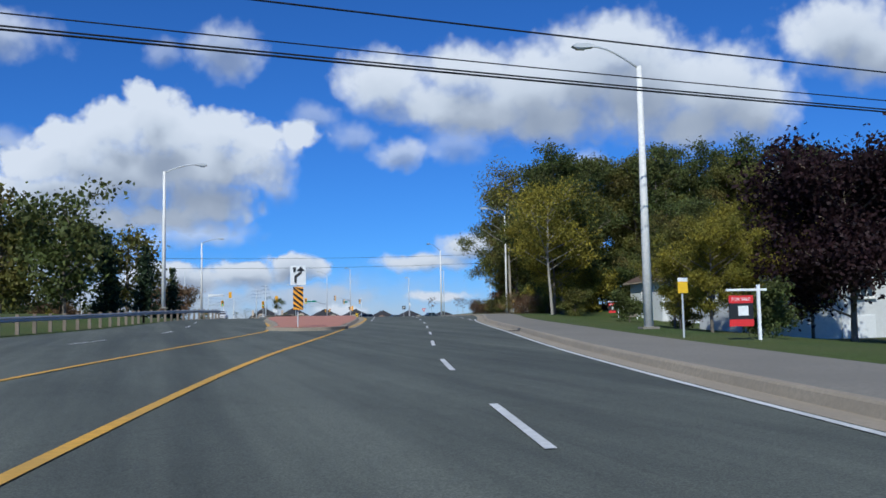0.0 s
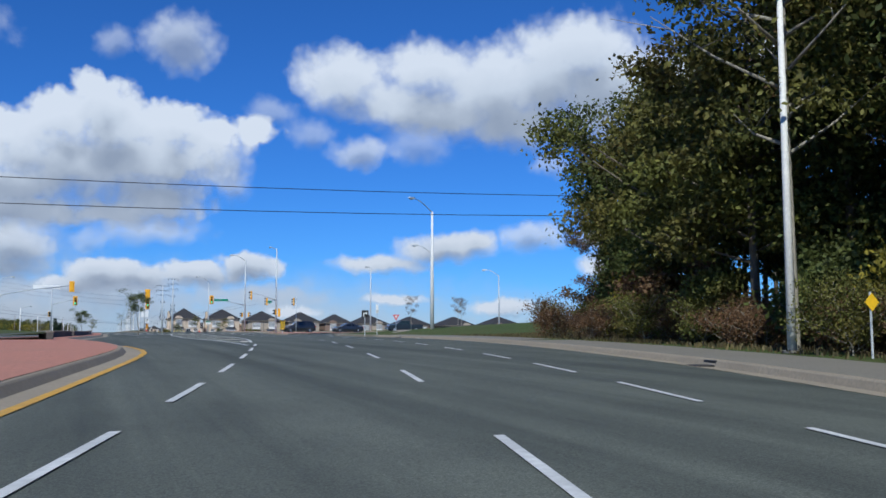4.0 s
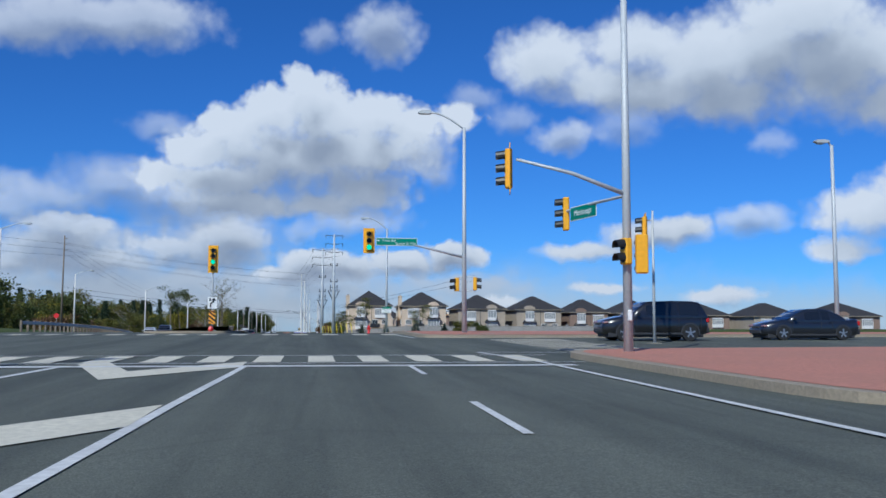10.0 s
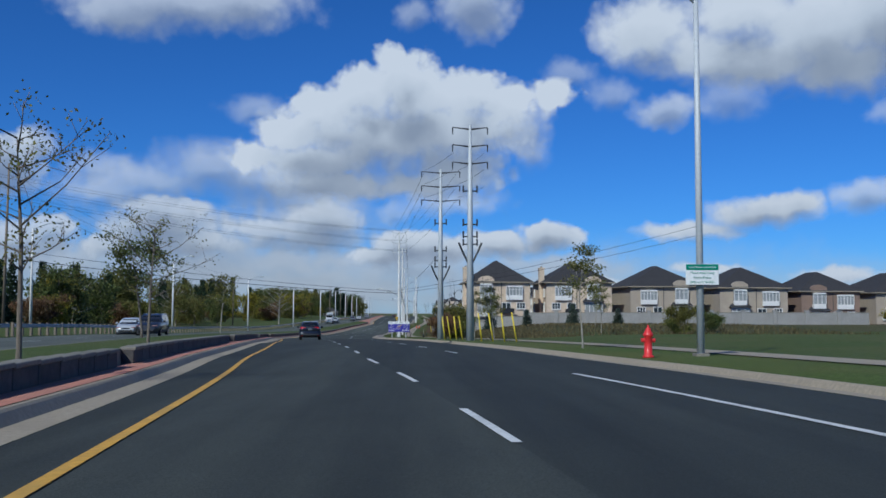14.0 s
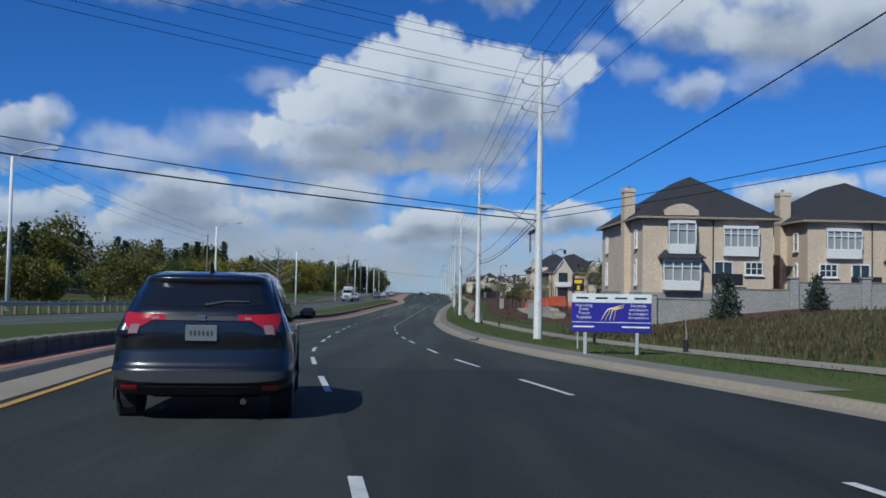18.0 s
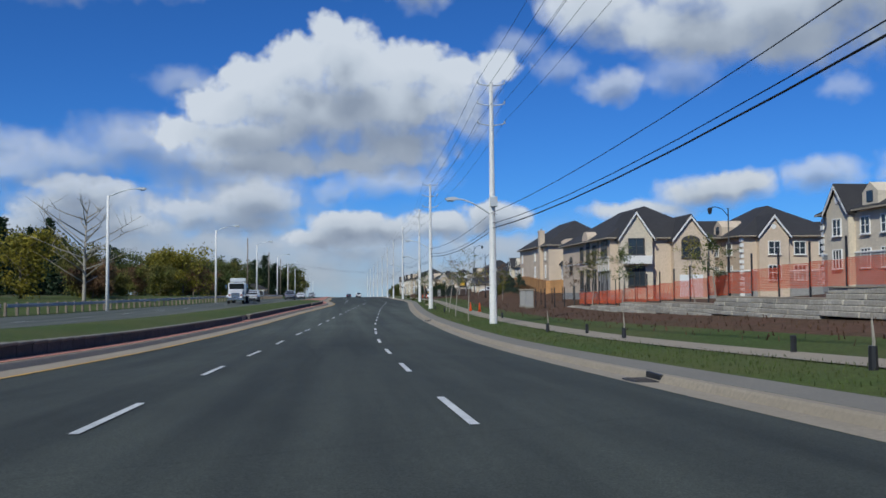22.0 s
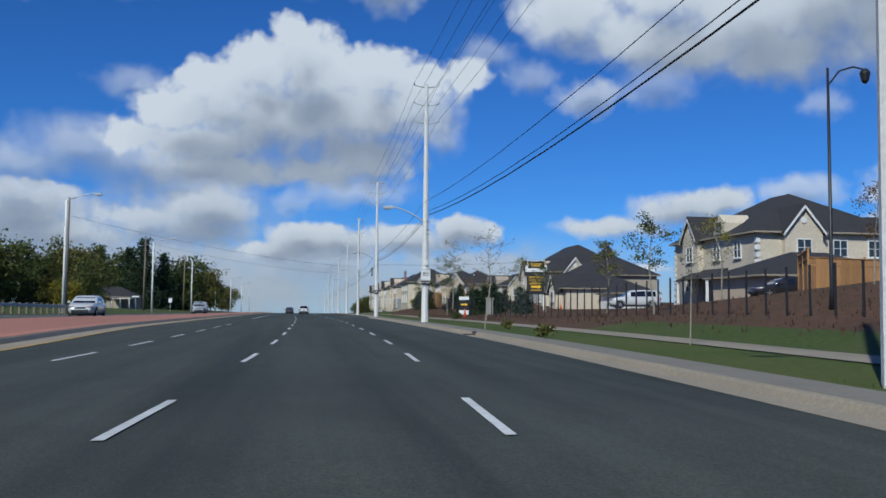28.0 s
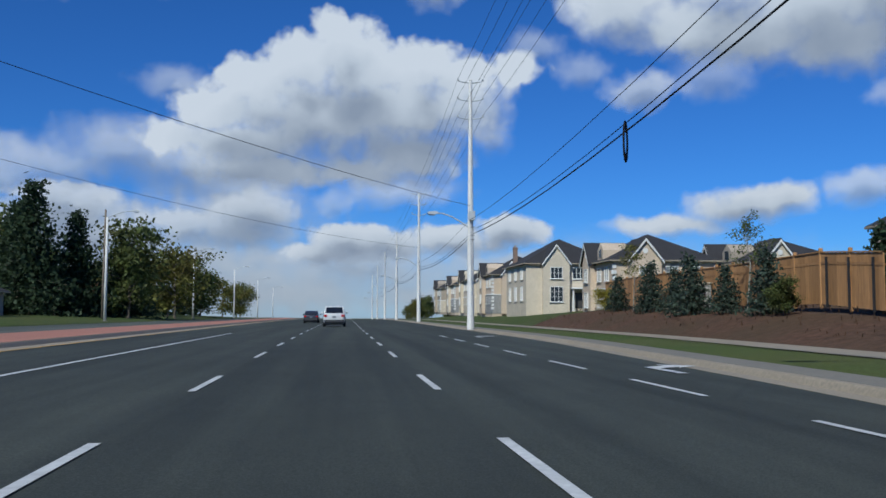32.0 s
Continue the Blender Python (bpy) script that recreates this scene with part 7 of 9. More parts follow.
# ---- drains in the kerb ----
for fx, y in ((KR, 36.7), (KR, 92.0), (KR, 141), (KR, 359.4), (KR, 470.5), (KR, 585.4), (KR, 418), (KR, 300)):
    t = thing("kerb_drain", float(fx(y)) + 0.5, y, float(zr(y)), "cast iron drain grate set into the kerb", "drain", -math.degrees(math.atan((float(fx(y + 1)) - float(fx(y - 1))) / 2)), "kerb drains")
    part("frame", Bld().box((-0.2, 0, 0.008), (0.42, 0.72, 0.02), 0.004), M_BLACK, t)
    g = Bld()
    for k in range(6):
        g.box((-0.2, -0.28 + 0.11 * k, 0.022), (0.36, 0.05, 0.012))
    part("grate", g, M_WALL_DARK, t)
    part("inlet", Bld().box((0.05, 0, 0.075), (0.06, 0.75, 0.11), 0.01), M_BLACK, t)


# ---- guard rail on the far side ----
def guard_rail(y0, y1, dx, fx=GL):
    rail = Bld()
    ys = steps(y0, y1, 4.0)
    prof = [(0.0, 0.52), (0.04, 0.58), (0.0, 0.64), (0.04, 0.70), (0.0, 0.76)]
    rings = []
    zf = lambda y: float(zr(y)) + float(opp(y)) + 0.05
    for y in ys:
        gx = float(fx(y)) + dx
        rings.append([(gx + a, y, zf(y) + b) for a, b in prof] + [(gx - 0.02, y, zf(y) + b) for a, b in prof[::-1]])
    t = thing("guard_rail", float(fx(y0)) + dx, y0, zf(y0), "galvanised steel guard rail on short posts", "guard rail", 0, "guard rails")
    o = (float(fx(y0)) + dx, y0, zf(y0))
    rings = [[(p[0] - o[0], p[1] - o[1], p[2] - o[2]) for p in r] for r in rings]
    part("rail", loft(Bld(), rings), M_RUST, t)
    for y in steps(y0, y1, 1.9):
        gx = float(fx(y)) + dx
        part("post", Bld().box((gx - 0.12 - o[0], y - o[1], zf(y) + 0.4 - o[2]), (0.16, 0.16, 0.9), 0.01), M_WOOD_POLE, t)


guard_rail(-20, 66, -0.5)
guard_rail(66, 92, 0.0, lambda y: np.interp(y, [66, 72, 80, 88, 92], [0.08, 1.7, 3.9, 6.1, 7.0]))
for a in (246, 300, 356, 410, 464, 518, 572):
    guard_rail(a, a + 53.0 if a < 572 else 640, -0.5)


# ---- planter walls on the median ----
def planter_wall(y0, y1, fx, base):
    """Low dark block wall in courses with a coping."""
    t = thing("planter_wall", float(fx(y0)), y0, base(y0), "low wall of dark rough blocks edging the grass", "planter wall", 0, "planter walls")
    o = (float(fx(y0)), y0, base(y0))
    y = y0
    L = 1.2
    while y < y1 - 0.05:
        e = min(y + L, y1)
        ang = math.atan2(float(fx(e) - fx(y)), e - y)
        cx, cy, cz = float(fx(y) + fx(e)) / 2 - o[0], (y + e) / 2 - o[1], (base(y) + base(e)) / 2 - o[2]
        part("block", Bld().box((cx, cy, cz + 0.16), (0.3, e - y - 0.015, 0.34), 0.02, -ang), M_WALL_DARK, t)
        part("coping", Bld().box((cx, cy, cz + 0.36), (0.38, e - y - 0.01, 0.08), 0.015, -ang), M_CONC_GREY, t)
        y = e


WALL_X = plus(MR, -1.5)
wb = lambda y: float(zr(y)) + 0.15
for a, b in ((243, 262), (264, 292), (296, 322), (326, 352), (356, 410), (413.5, 470), (474, 525.5), (529, 557)):
    planter_wall(a, b, WALL_X, wb)
for a, b in ((120, 148), (150, 172), (174, 188)):
    planter_wall(a, b, plus(MR, -1.9), wb)
sweep("island_grass", 120, 188, [(plus(ML, 1.2), plus(zr, 0.3)), (plus(MR, -2.0), plus(zr, 0.45))], M_GRASS, 3, kind="structure", label="mown grass inside the planter wall", category="grass")

# ---- houses ----
def roof_mat(name, col):
    m = material(name, col, 0.9, fine=10, coarse=0.8, amount=0.3, relief=0.5, relief_dist=0.02)
    nt = m.node_tree
    b = nt.nodes["Principled BSDF"]
    src = b.inputs["Base Color"].links[0].from_socket
    w = nt.nodes.new("ShaderNodeTexWave")
    w.bands_direction = 'Z'
    w.inputs["Scale"].default_value, w.inputs["Distortion"].default_value = 2.2, 0.6
    tc = nt.nodes.new("ShaderNodeTexCoord")
    nt.links.new(tc.outputs["Object"], w.inputs["Vector"])
    f = ramp(nt, w.outputs["Fac"], [(0.0, (0.8, 0.8, 0.8)), (0.3, (1.08, 1.08, 1.08))])
    nt.links.new(mixc(nt, 1.0, src, f, 'MULTIPLY'), b.inputs["Base Color"])
    return m


def brick_mat(name, col, mortar, scale=1.0):
    m = material(name, col, 0.9, fine=8, coarse=0.5, amount=0.22, relief=0.2)
    nt = m.node_tree
    b = nt.nodes["Principled BSDF"]
    src = b.inputs["Base Color"].links[0].from_socket
    tc = nt.nodes.new("ShaderNodeTexCoord")
    sep = nt.nodes.new("ShaderNodeSeparateXYZ")
    nt.links.new(tc.outputs["Object"], sep.inputs[0])
    add = nt.nodes.new("ShaderNodeMath")
    nt.links.new(sep.outputs[0], add.inputs[0])
    nt.links.new(sep.outputs[1], add.inputs[1])
    cb = nt.nodes.new("ShaderNodeCombineXYZ")
    nt.links.new(add.outputs[0], cb.inputs[0])
    nt.links.new(sep.outputs[2], cb.inputs[1])
    br = nt.nodes.new("ShaderNodeTexBrick")
    br.inputs["Scale"].default_value = 4.0 * scale
    br.inputs["Color1"].default_value, br.inputs["Color2"].default_value, br.inputs["Mortar"].default_value = (1.04, 1.04, 1.04, 1), (0.93, 0.93, 0.93, 1), (*mortar, 1)
    nt.links.new(cb.outputs[0], br.inputs["Vector"])
    nt.links.new(mixc(nt, 1.0, src, br.outputs["Color"], 'MULTIPLY'), b.inputs["Base Color"])
    return m


M_ROOF = roof_mat("shingles_dark", (0.034, 0.032, 0.034))
M_ROOF_BROWN = roof_mat("shingles_brown", (0.10, 0.065, 0.048))
M_STUCCO = brick_mat("brick_buff", (0.60, 0.475, 0.35), (0.95, 0.95, 0.95))
M_STUCCO_GREY = brick_mat("brick_taupe", (0.40, 0.335, 0.26), (0.92, 0.92, 0.92))
M_BRICK_RED = brick_mat("brick_brown", (0.24, 0.165, 0.125), (1.1, 1.1, 1.1))
M_STONE = brick_mat("stone_cream", (0.64, 0.55, 0.42), (0.85, 0.85, 0.85), 0.5)
M_STONE_GREY = brick_mat("stone_grey", (0.32, 0.31, 0.29), (0.6, 0.6, 0.6), 0.45)
M_SIDING = material("white_siding", (0.62, 0.62, 0.60), 0.6, fine=6, coarse=0.5, amount=0.08)
M_TRIM_WHITE = plain("house_trim_white", (0.72, 0.70, 0.66), 0.5)
M_TRIM_DARK = plain("house_trim_dark", (0.06, 0.055, 0.05), 0.5)
M_CURTAIN = plain("curtained_glass", (0.30, 0.31, 0.31), 0.12)
M_PLY = material("raw_plywood", (0.55, 0.30, 0.11), 0.8, fine=6, coarse=0.8, amount=0.25)
M_FENCE_WOOD = material("cedar_boards", (0.42, 0.22, 0.085), 0.8, fine=9, coarse=0.8, amount=0.28, vary=0.2, stretch=(1, 1, 0.15))
M_GARAGE = plain("garage_white", (0.74, 0.74, 0.72), 0.5)


def face_pose(face, dims):
    w, d = dims
    return {"S": pose(0, -d / 2, 0, 0, 0, 0), "W": pose(-w / 2, 0, 0, 0, 0, -90), "N": pose(0, d / 2, 0, 0, 0, 180), "E": pose(w / 2, 0, 0, 0, 0, 90)}[face]


def window(t, m, u, z, w, h, cols=2, rows=2, glass=None, frame=None, arch=False, sill=True, push=0.0):
    """A framed window on a wall face; u along the wall, z its foot."""
    fm = frame or M_TRIM_WHITE
    b = Bld()
    y = -0.04 - push
    e = 0.09
    b.box((u - w / 2, y, z + h / 2), (e, 0.12, h + e), 0.01).box((u + w / 2, y, z + h / 2), (e, 0.12, h + e), 0.01)
    b.box((u, y, z), (w - e, 0.12, e), 0.01).box((u, y, z + h), (w - e, 0.12, e), 0.01)
    for i in range(1, cols):
        b.box((u - w / 2 + w * i / cols, y - 0.005, z + h / 2), (0.055, 0.08, h - e))
    for j in range(1, rows):
        b.box((u, y - 0.007, z + h * j / rows), (w - e, 0.07, 0.045))
    if arch:
        b.prism([(u + (w / 2 + 0.05) * math.cos(a), z + h + 0.05 + (w * 0.34) * math.sin(a)) for a in np.linspace(0, math.pi, 9)], "y", y - 0.06, y + 0.05)
    ob = part("window", b, fm, t, m=m)
    part("pane", Bld().box((u, y + 0.03, z + h / 2), (w - e, 0.02, h - e)), glass or M_GLASS, ob)
    if sill:
        part("sill", Bld().box((u, y - 0.06, z - 0.08), (w + 0.25, 0.18, 0.08), 0.01), fm, ob)
    return ob


def hip(b, x0, y0, x1, y1, z0, zr_, over=0.45, th=0.18):
    """Hipped roof with eaves over a rectangle."""
    X0, Y0, X1, Y1 = x0 - over, y0 - over, x1 + over, y1 + over
    w, d = X1 - X0, Y1 - Y0
    if w <= d:
        i = min(w / 2 * 1.0, d / 2 - 0.05)
        r0, r1 = ((X0 + X1) / 2, Y0 + i), ((X0 + X1) / 2, Y1 - i)
    else:
        i = min(d / 2, w / 2 - 0.05)
        r0, r1 = (X0 + i, (Y0 + Y1) / 2), (X1 - i, (Y0 + Y1) / 2)
    vs = [(X0, Y0, z0), (X1, Y0, z0), (X1, Y1, z0), (X0, Y1, z0), (*r0, zr_), (*r1, zr_), (X0, Y0, z0 - th), (X1, Y0, z0 - th), (X1, Y1, z0 - th), (X0, Y1, z0 - th)]
    if w <= d:
        fs = [(0, 1, 4), (1, 2, 5, 4), (2, 3, 5), (3, 0, 4, 5)]
    else:
        fs = [(0, 1, 5, 4), (1, 2, 5), (2, 3, 4, 5), (3, 0, 4)]
    fs += [(0, 6, 7, 1), (1, 7, 8, 2), (2, 8, 9, 3), (3, 9, 6, 0), (6, 9, 8, 7)]
    return b.add(vs, fs)


def house(x0, y0, x1, y1, zb, eave, ridge, wall, label, roof=None, trim=None, rz=0.0, group="houses"):
    w, d = x1 - x0, y1 - y0
    t = thing("house", (x0 + x1) / 2, (y0 + y1) / 2, zb, label, "house", rz, group)
    h = eave - zb
    part("wall", Bld().box((0, 0, h / 2 - 0.6), (w, d, h + 1.2)), wall, t)
    rf = part("roof", hip(Bld(), -w / 2, -d / 2, w / 2, d / 2, h, ridge - zb), roof or M_ROOF, t, "dark shingled hipped roof")
    tm = trim or M_TRIM_WHITE
    g = Bld()
    for a, b_, c, dd in ((0, -d / 2 - 0.47, w + 1.0, 0.1), (0, d / 2 + 0.47, w + 1.0, 0.1)):
        g.box((a, b_, h - 0.12), (c, dd, 0.16), 0.02)
    for a in (-w / 2 - 0.47, w / 2 + 0.47):
        g.box((a, 0, h - 0.12), (0.1, d + 0.8, 0.16), 0.02)
    part("gutter", g, M_TRIM_DARK if tm is M_TRIM_DARK else M_CONC, t)
    return t, (w, d), h


def chimney(t, x, y, z0, z1, wall, w=1.0):
    c = part("chimney", Bld().box((x, y, (z0 + z1) / 2), (w * 0.7, w, z1 - z0)).box((x, y, z1 - 0.15), (w * 0.8, w * 1.1, 0.3), 0.03), wall, t)
    part("flue", Bld().tube([(x, y, z1), (x, y, z1 + 0.25)], 0.14, 8), M_CONC, c)


def gable(t, m, u, w, h, peak, wall, depth=0.7, trim=None):
    """A gabled bay on a wall face, from the ground to its peak."""
    poly = [(u - w / 2, -0.6), (u + w / 2, -0.6), (u + w / 2, h), (u, peak), (u - w / 2, h)]
    g = part("gable", Bld().prism(poly, "y", -depth, 0.3), wall, t, m=m)
    b = Bld()
    for s in (-1, 1):
        p0, p1 = (u + s * (w / 2 + 0.3), h - 0.3 * (peak - h) / (w / 2)), (u, peak)
        b.add([(p0[0], -depth - 0.3, p0[1] + 0.06), (p1[0], -depth - 0.3, p1[1] + 0.06), (p1[0], 4.0, p1[1] + 0.06), (p0[0], 4.0, p0[1] + 0.06), (p0[0], -depth - 0.3, p0[1] + 0.22), (p1[0], -depth - 0.3, p1[1] + 0.24), (p1[0], 4.0, p1[1] + 0.24), (p0[0], 4.0, p0[1] + 0.22)], [(0, 1, 2, 3), (4, 7, 6, 5), (0, 4, 5, 1), (0, 3, 7, 4)])
    part("gable_roof", b, M_ROOF, g)
    tr = Bld()
    for s in (-1, 1):
        x0, z0, x1, z1 = u + s * (w / 2 + 0.22), h - 0.22 * (peak - h) / (w / 2), u, peak
        tr.add([(x0, -depth - 0.32, z0 - 0.16), (x1, -depth - 0.32, z1 - 0.2), (x1, -depth - 0.32, z1 + 0.1), (x0, -depth - 0.32, z0 + 0.1), (x0, -depth - 0.25, z0 - 0.16), (x1, -depth - 0.25, z1 - 0.2), (x1, -depth - 0.25, z1 + 0.1), (x0, -depth - 0.25, z0 + 0.1)], [(0, 1, 2, 3), (0, 4, 5, 1), (4, 7, 6, 5), (3, 2, 6, 7)])
    part("bargeboard", tr, trim or M_TRIM_WHITE, g)
    return g


def bay(t, m, u, w, z0, z1, cols, roofed=True, glass=None, depth=0.6):
    ob = part("bay_window", Bld().box((u, -depth / 2, z0 - 0.35), (w, depth, 0.7), 0.02), M_TRIM_WHITE, t, m=m)
    part("bay_head", Bld().box((u, -depth / 2, z1 + 0.12), (w, depth, 0.24), 0.02), M_TRIM_WHITE, ob)
    b2 = Bld()
    for i in range(cols + 1):
        b2.box((u - w / 2 + w * i / cols, -depth + 0.04, (z0 + z1) / 2), (0.08, 0.09, z1 - z0))
    b2.box((u, -depth + 0.045, z0 + (z1 - z0) * 0.72), (w, 0.06, 0.05))
    for s in (-1, 1):
        b2.box((u + s * (w / 2 - 0.04), -depth / 2, (z0 + z1) / 2), (0.07, depth - 0.2, 0.08))
    part("frame", b2, M_TRIM_WHITE, ob)
    part("pane", Bld().box((u, -depth / 2 + 0.06, (z0 + z1) / 2), (w - 0.06, depth - 0.12, z1 - z0)), glass or M_CURTAIN, ob)
    if roofed:
        part("canopy", Bld().add([(u - w / 2 - 0.35, -depth - 0.35, z1 + 0.24), (u + w / 2 + 0.35, -depth - 0.35, z1 + 0.24), (u + w / 2 + 0.35, 0.02, z1 + 0.24), (u - w / 2 - 0.35, 0.02, z1 + 0.24), (u - w / 2 + 0.15, 0.02, z1 + 0.85), (u + w / 2 - 0.15, 0.02, z1 + 0.85)], [(0, 1, 5, 4), (1, 2, 5), (3, 0, 4), (0, 3, 2, 1), (2, 3, 4, 5)]), M_ROOF, ob)


def garden_house(x0, y0, x1, y1, zb, eave, ridge, wall, label, flip=1, chim=True, simple=False):
    """The estate house: bays at the back, arched parapet, narrow side windows and a chimney."""
    t, dims, h = house(x0, y0, x1, y1, zb, eave, ridge, wall, label)
    s, w_ = face_pose("S", dims), face_pose("W", dims)
    k = dims[0] / 9.4
    bay(t, s, -2.0 * k * flip, 1.9, h - 2.0, h - 0.55, 3, False)
    part("parapet", Bld().prism([(-2.0 * k * flip + 1.25 * math.cos(a), h - 0.05 + 0.95 * max(0.55, math.sin(a)) * (1 if 0.2 < a < 2.94 else 0)) for a in np.linspace(0, math.pi, 11)], "y", -0.35, 0.6), wall, t, "arched parapet", m=s)
    bay(t, s, -2.0 * k * flip, 2.6, h - 4.6, h - 3.25, 4, True)
    bay(t, s, 2.3 * k * flip, 2.5, h - 2.1, h - 0.85, 5, False, depth=0.35)
    window(t, s, 1.1 * k * flip, h - 4.7, 1.3, 1.5, 2, 1, M_GLASS)
    window(t, s, 3.3 * k * flip, h - 4.1, 1.25, 0.9, 3, 2)
    if not simple:
        for u in (dims[1] / 2 - 2.2, -1.5, -dims[1] / 2 + 2.0):
            window(t, w_, -u, h - 2.2, 0.7, 1.3, 1, 2, M_CURTAIN)
            window(t, w_, -u, h - 4.9, 0.6, 1.6, 1, 2, M_CURTAIN, arch=True)
    if chim:
        chimney(t, -dims[0] / 2 - 0.1, -dims[1] / 2 + 4.4, 0.0, h + 2.35, wall, 1.15)
    part("downpipe", Bld().tube([(0.35 * flip, -0.06, 0), (0.35 * flip, -0.06, h - 0.2)], 0.05, 6), M_TRIM_DARK, t, m=s)
    part("balcony_rail", Bld().box((1.1 * k * flip, -0.9, h - 4.1), (2.2, 0.05, 0.06)).box((1.1 * k * flip, -0.9, h - 4.5), (2.2, 0.03, 0.75)), M_BLACK, t, m=s)
    return t


BUFF = "two-storey buff brick house with a dark hipped roof"
t_first = garden_house(42.7, 381.2, 52.1, 396, 1.5, 8.25, 11.7, M_STUCCO, "buff brick house with white bay windows and a chimney")
part("stone_base", Bld().box((0, 0, 0.35), (9.56, 14.96, 1.9), 0.02), M_STONE_GREY, t_first)
garden_house(54.6, 381.2, 64.6, 396, 1.5, 8.2, 11.5, M_STUCCO, BUFF, -1)
garden_house(67.2, 380, 78, 394, 1.4, 7.6, 10.9, M_STUCCO_GREY, "taupe brick house with a dark hipped roof", -1, False, True)
garden_house(80.2, 378, 90.5, 392, 1.3, 7.4, 10.6, M_STUCCO_GREY, "taupe brick house with a pale gable", 1, False, True)
garden_house(92.6, 378, 101.5, 391, 1.2, 6.9, 9.9, M_BRICK_RED, "brown brick house with a dark hipped roof", 1, False, True)
garden_house(103.5, 377, 114, 391, 1.2, 6.7, 9.8, M_STUCCO_GREY, "taupe brick house with a dark hipped roof", -1, False, True)
garden_house(117, 372, 128, 386, 1.2, 6.2, 9.2, M_BRICK_RED, "brown brick house with a dark hipped roof", 1, False, True)
garden_house(131, 366, 142, 380, 1.2, 6.0, 9.0, M_STUCCO_GREY, "taupe brick house with a dark hipped roof", -1, False, True)
garden_house(145, 360, 157, 374, 1.2, 6.0, 9.0, M_BRICK_RED, "brown brick house with a dark hipped roof", 1, False, True)
# houses along the second street
garden_house(54.5, 538, 65.6, 560, 0.7, 7.15, 11.2, M_STUCCO, "buff brick house with a chimney above a timber fence")
t, dims, h = house(52.3, 499, 64, 520, -0.9, 6.0, 9.9, M_STUCCO, "large taupe stone house with tall dark windows")
s, w_ = face_pose("S", dims), face_pose("W", dims)
for u in (-1.0, 1.8, 4.5):
    window(t, w_, u, h - 2.35, 1.3, 1.75, 2, 2, M_GLASS, M_TRIM_DARK, arch=u == 1.8)
    window(t, w_, u, 1.25, 1.3, 2.3, 2, 3, M_GLASS, M_TRIM_DARK)
window(t, w_, -6.2, h - 3.5, 1.2, 1.5, 2, 2, M_GLASS, M_TRIM_DARK, arch=True)
part("parapet", Bld().prism([(1.8 + 1.25 * math.cos(a), h - 0.1 + 1.2 * max(0.5, math.sin(a)) * (1 if 0.2 < a < 2.94 else 0)) for a in np.linspace(0, math.pi, 11)], "y", -0.4, 0.8), M_STUCCO, t, "arched dormer parapet", m=w_)
part("stone_cladding", Bld().box((8.45, -0.04, 1.6), (4.1, 0.14, 3.2), 0.02), M_STONE_GREY, t, "rough grey stone cladding", m=w_)
pb = part("panel_band", Bld().box((8.45, -0.05, 4.05), (4.1, 0.16, 1.5), 0.02), M_STONE, t, "cream panelled band", m=w_)
for k in range(5):
    part("panel_rib", Bld().box((6.5 + 0.97 * k, -0.15, 4.05), (0.1, 0.06, 1.5), 0.01), M_TRIM_WHITE, pb)
for zz in (3.32, 4.8):
    part("panel_rail", Bld().box((8.45, -0.16, zz), (4.2, 0.08, 0.1), 0.01), M_TRIM_WHITE, pb)
window(t, w_, 8.6, h - 2.05, 2.0, 1.7, 3, 2, M_GLASS, M_TRIM_DARK, push=0.06)
window(t, w_, 8.6, 0.8, 2.0, 2.3, 3, 2, M_GLASS, M_TRIM_DARK, push=0.08)
part("belt_course", Bld().box((-1.6, -0.04, h - 2.55), (16.4, 0.1, 0.12), 0.01), M_TRIM_WHITE, t, m=w_)
part("downpipe", Bld().tube([(6.2, -0.07, 0), (6.2, -0.07, h - 0.2)], 0.05, 6), M_TRIM_DARK, t, m=w_)
part("stone_base", Bld().box((0, 0, 0.1), (dims[0] + 0.12, dims[1] + 0.12, 1.6), 0.02), M_STONE_GREY, t)
g = gable(t, s, -3.2, 3.6, h, h + 2.6, M_STONE, 0.8)
window(t, s, -3.2, h - 1.9, 1.7, 1.7, 2, 2, M_GLASS, M_TRIM_DARK, push=0.82)
window(t, s, -3.2, h - 5.2, 1.8, 2.0, 3, 2, M_GLASS, M_TRIM_DARK, push=0.82)
g = gable(t, s, 2.8, 3.8, h - 0.2, h + 2.2, M_STUCCO, 0.9)
window(t, s, 2.8, h - 2.2, 2.0, 1.6, 3, 1, M_GLASS, M_TRIM_DARK, arch=True, push=0.92)
part("garage_door", Bld().box((2.8, -0.95, 1.6), (2.6, 0.08, 2.4), 0.02), M_GARAGE, t, m=s)
part("balcony", Bld().box((-3.2, -1.2, h - 2.5), (3.0, 0.9, 0.9), 0.04), M_TRIM_WHITE, t, m=s)
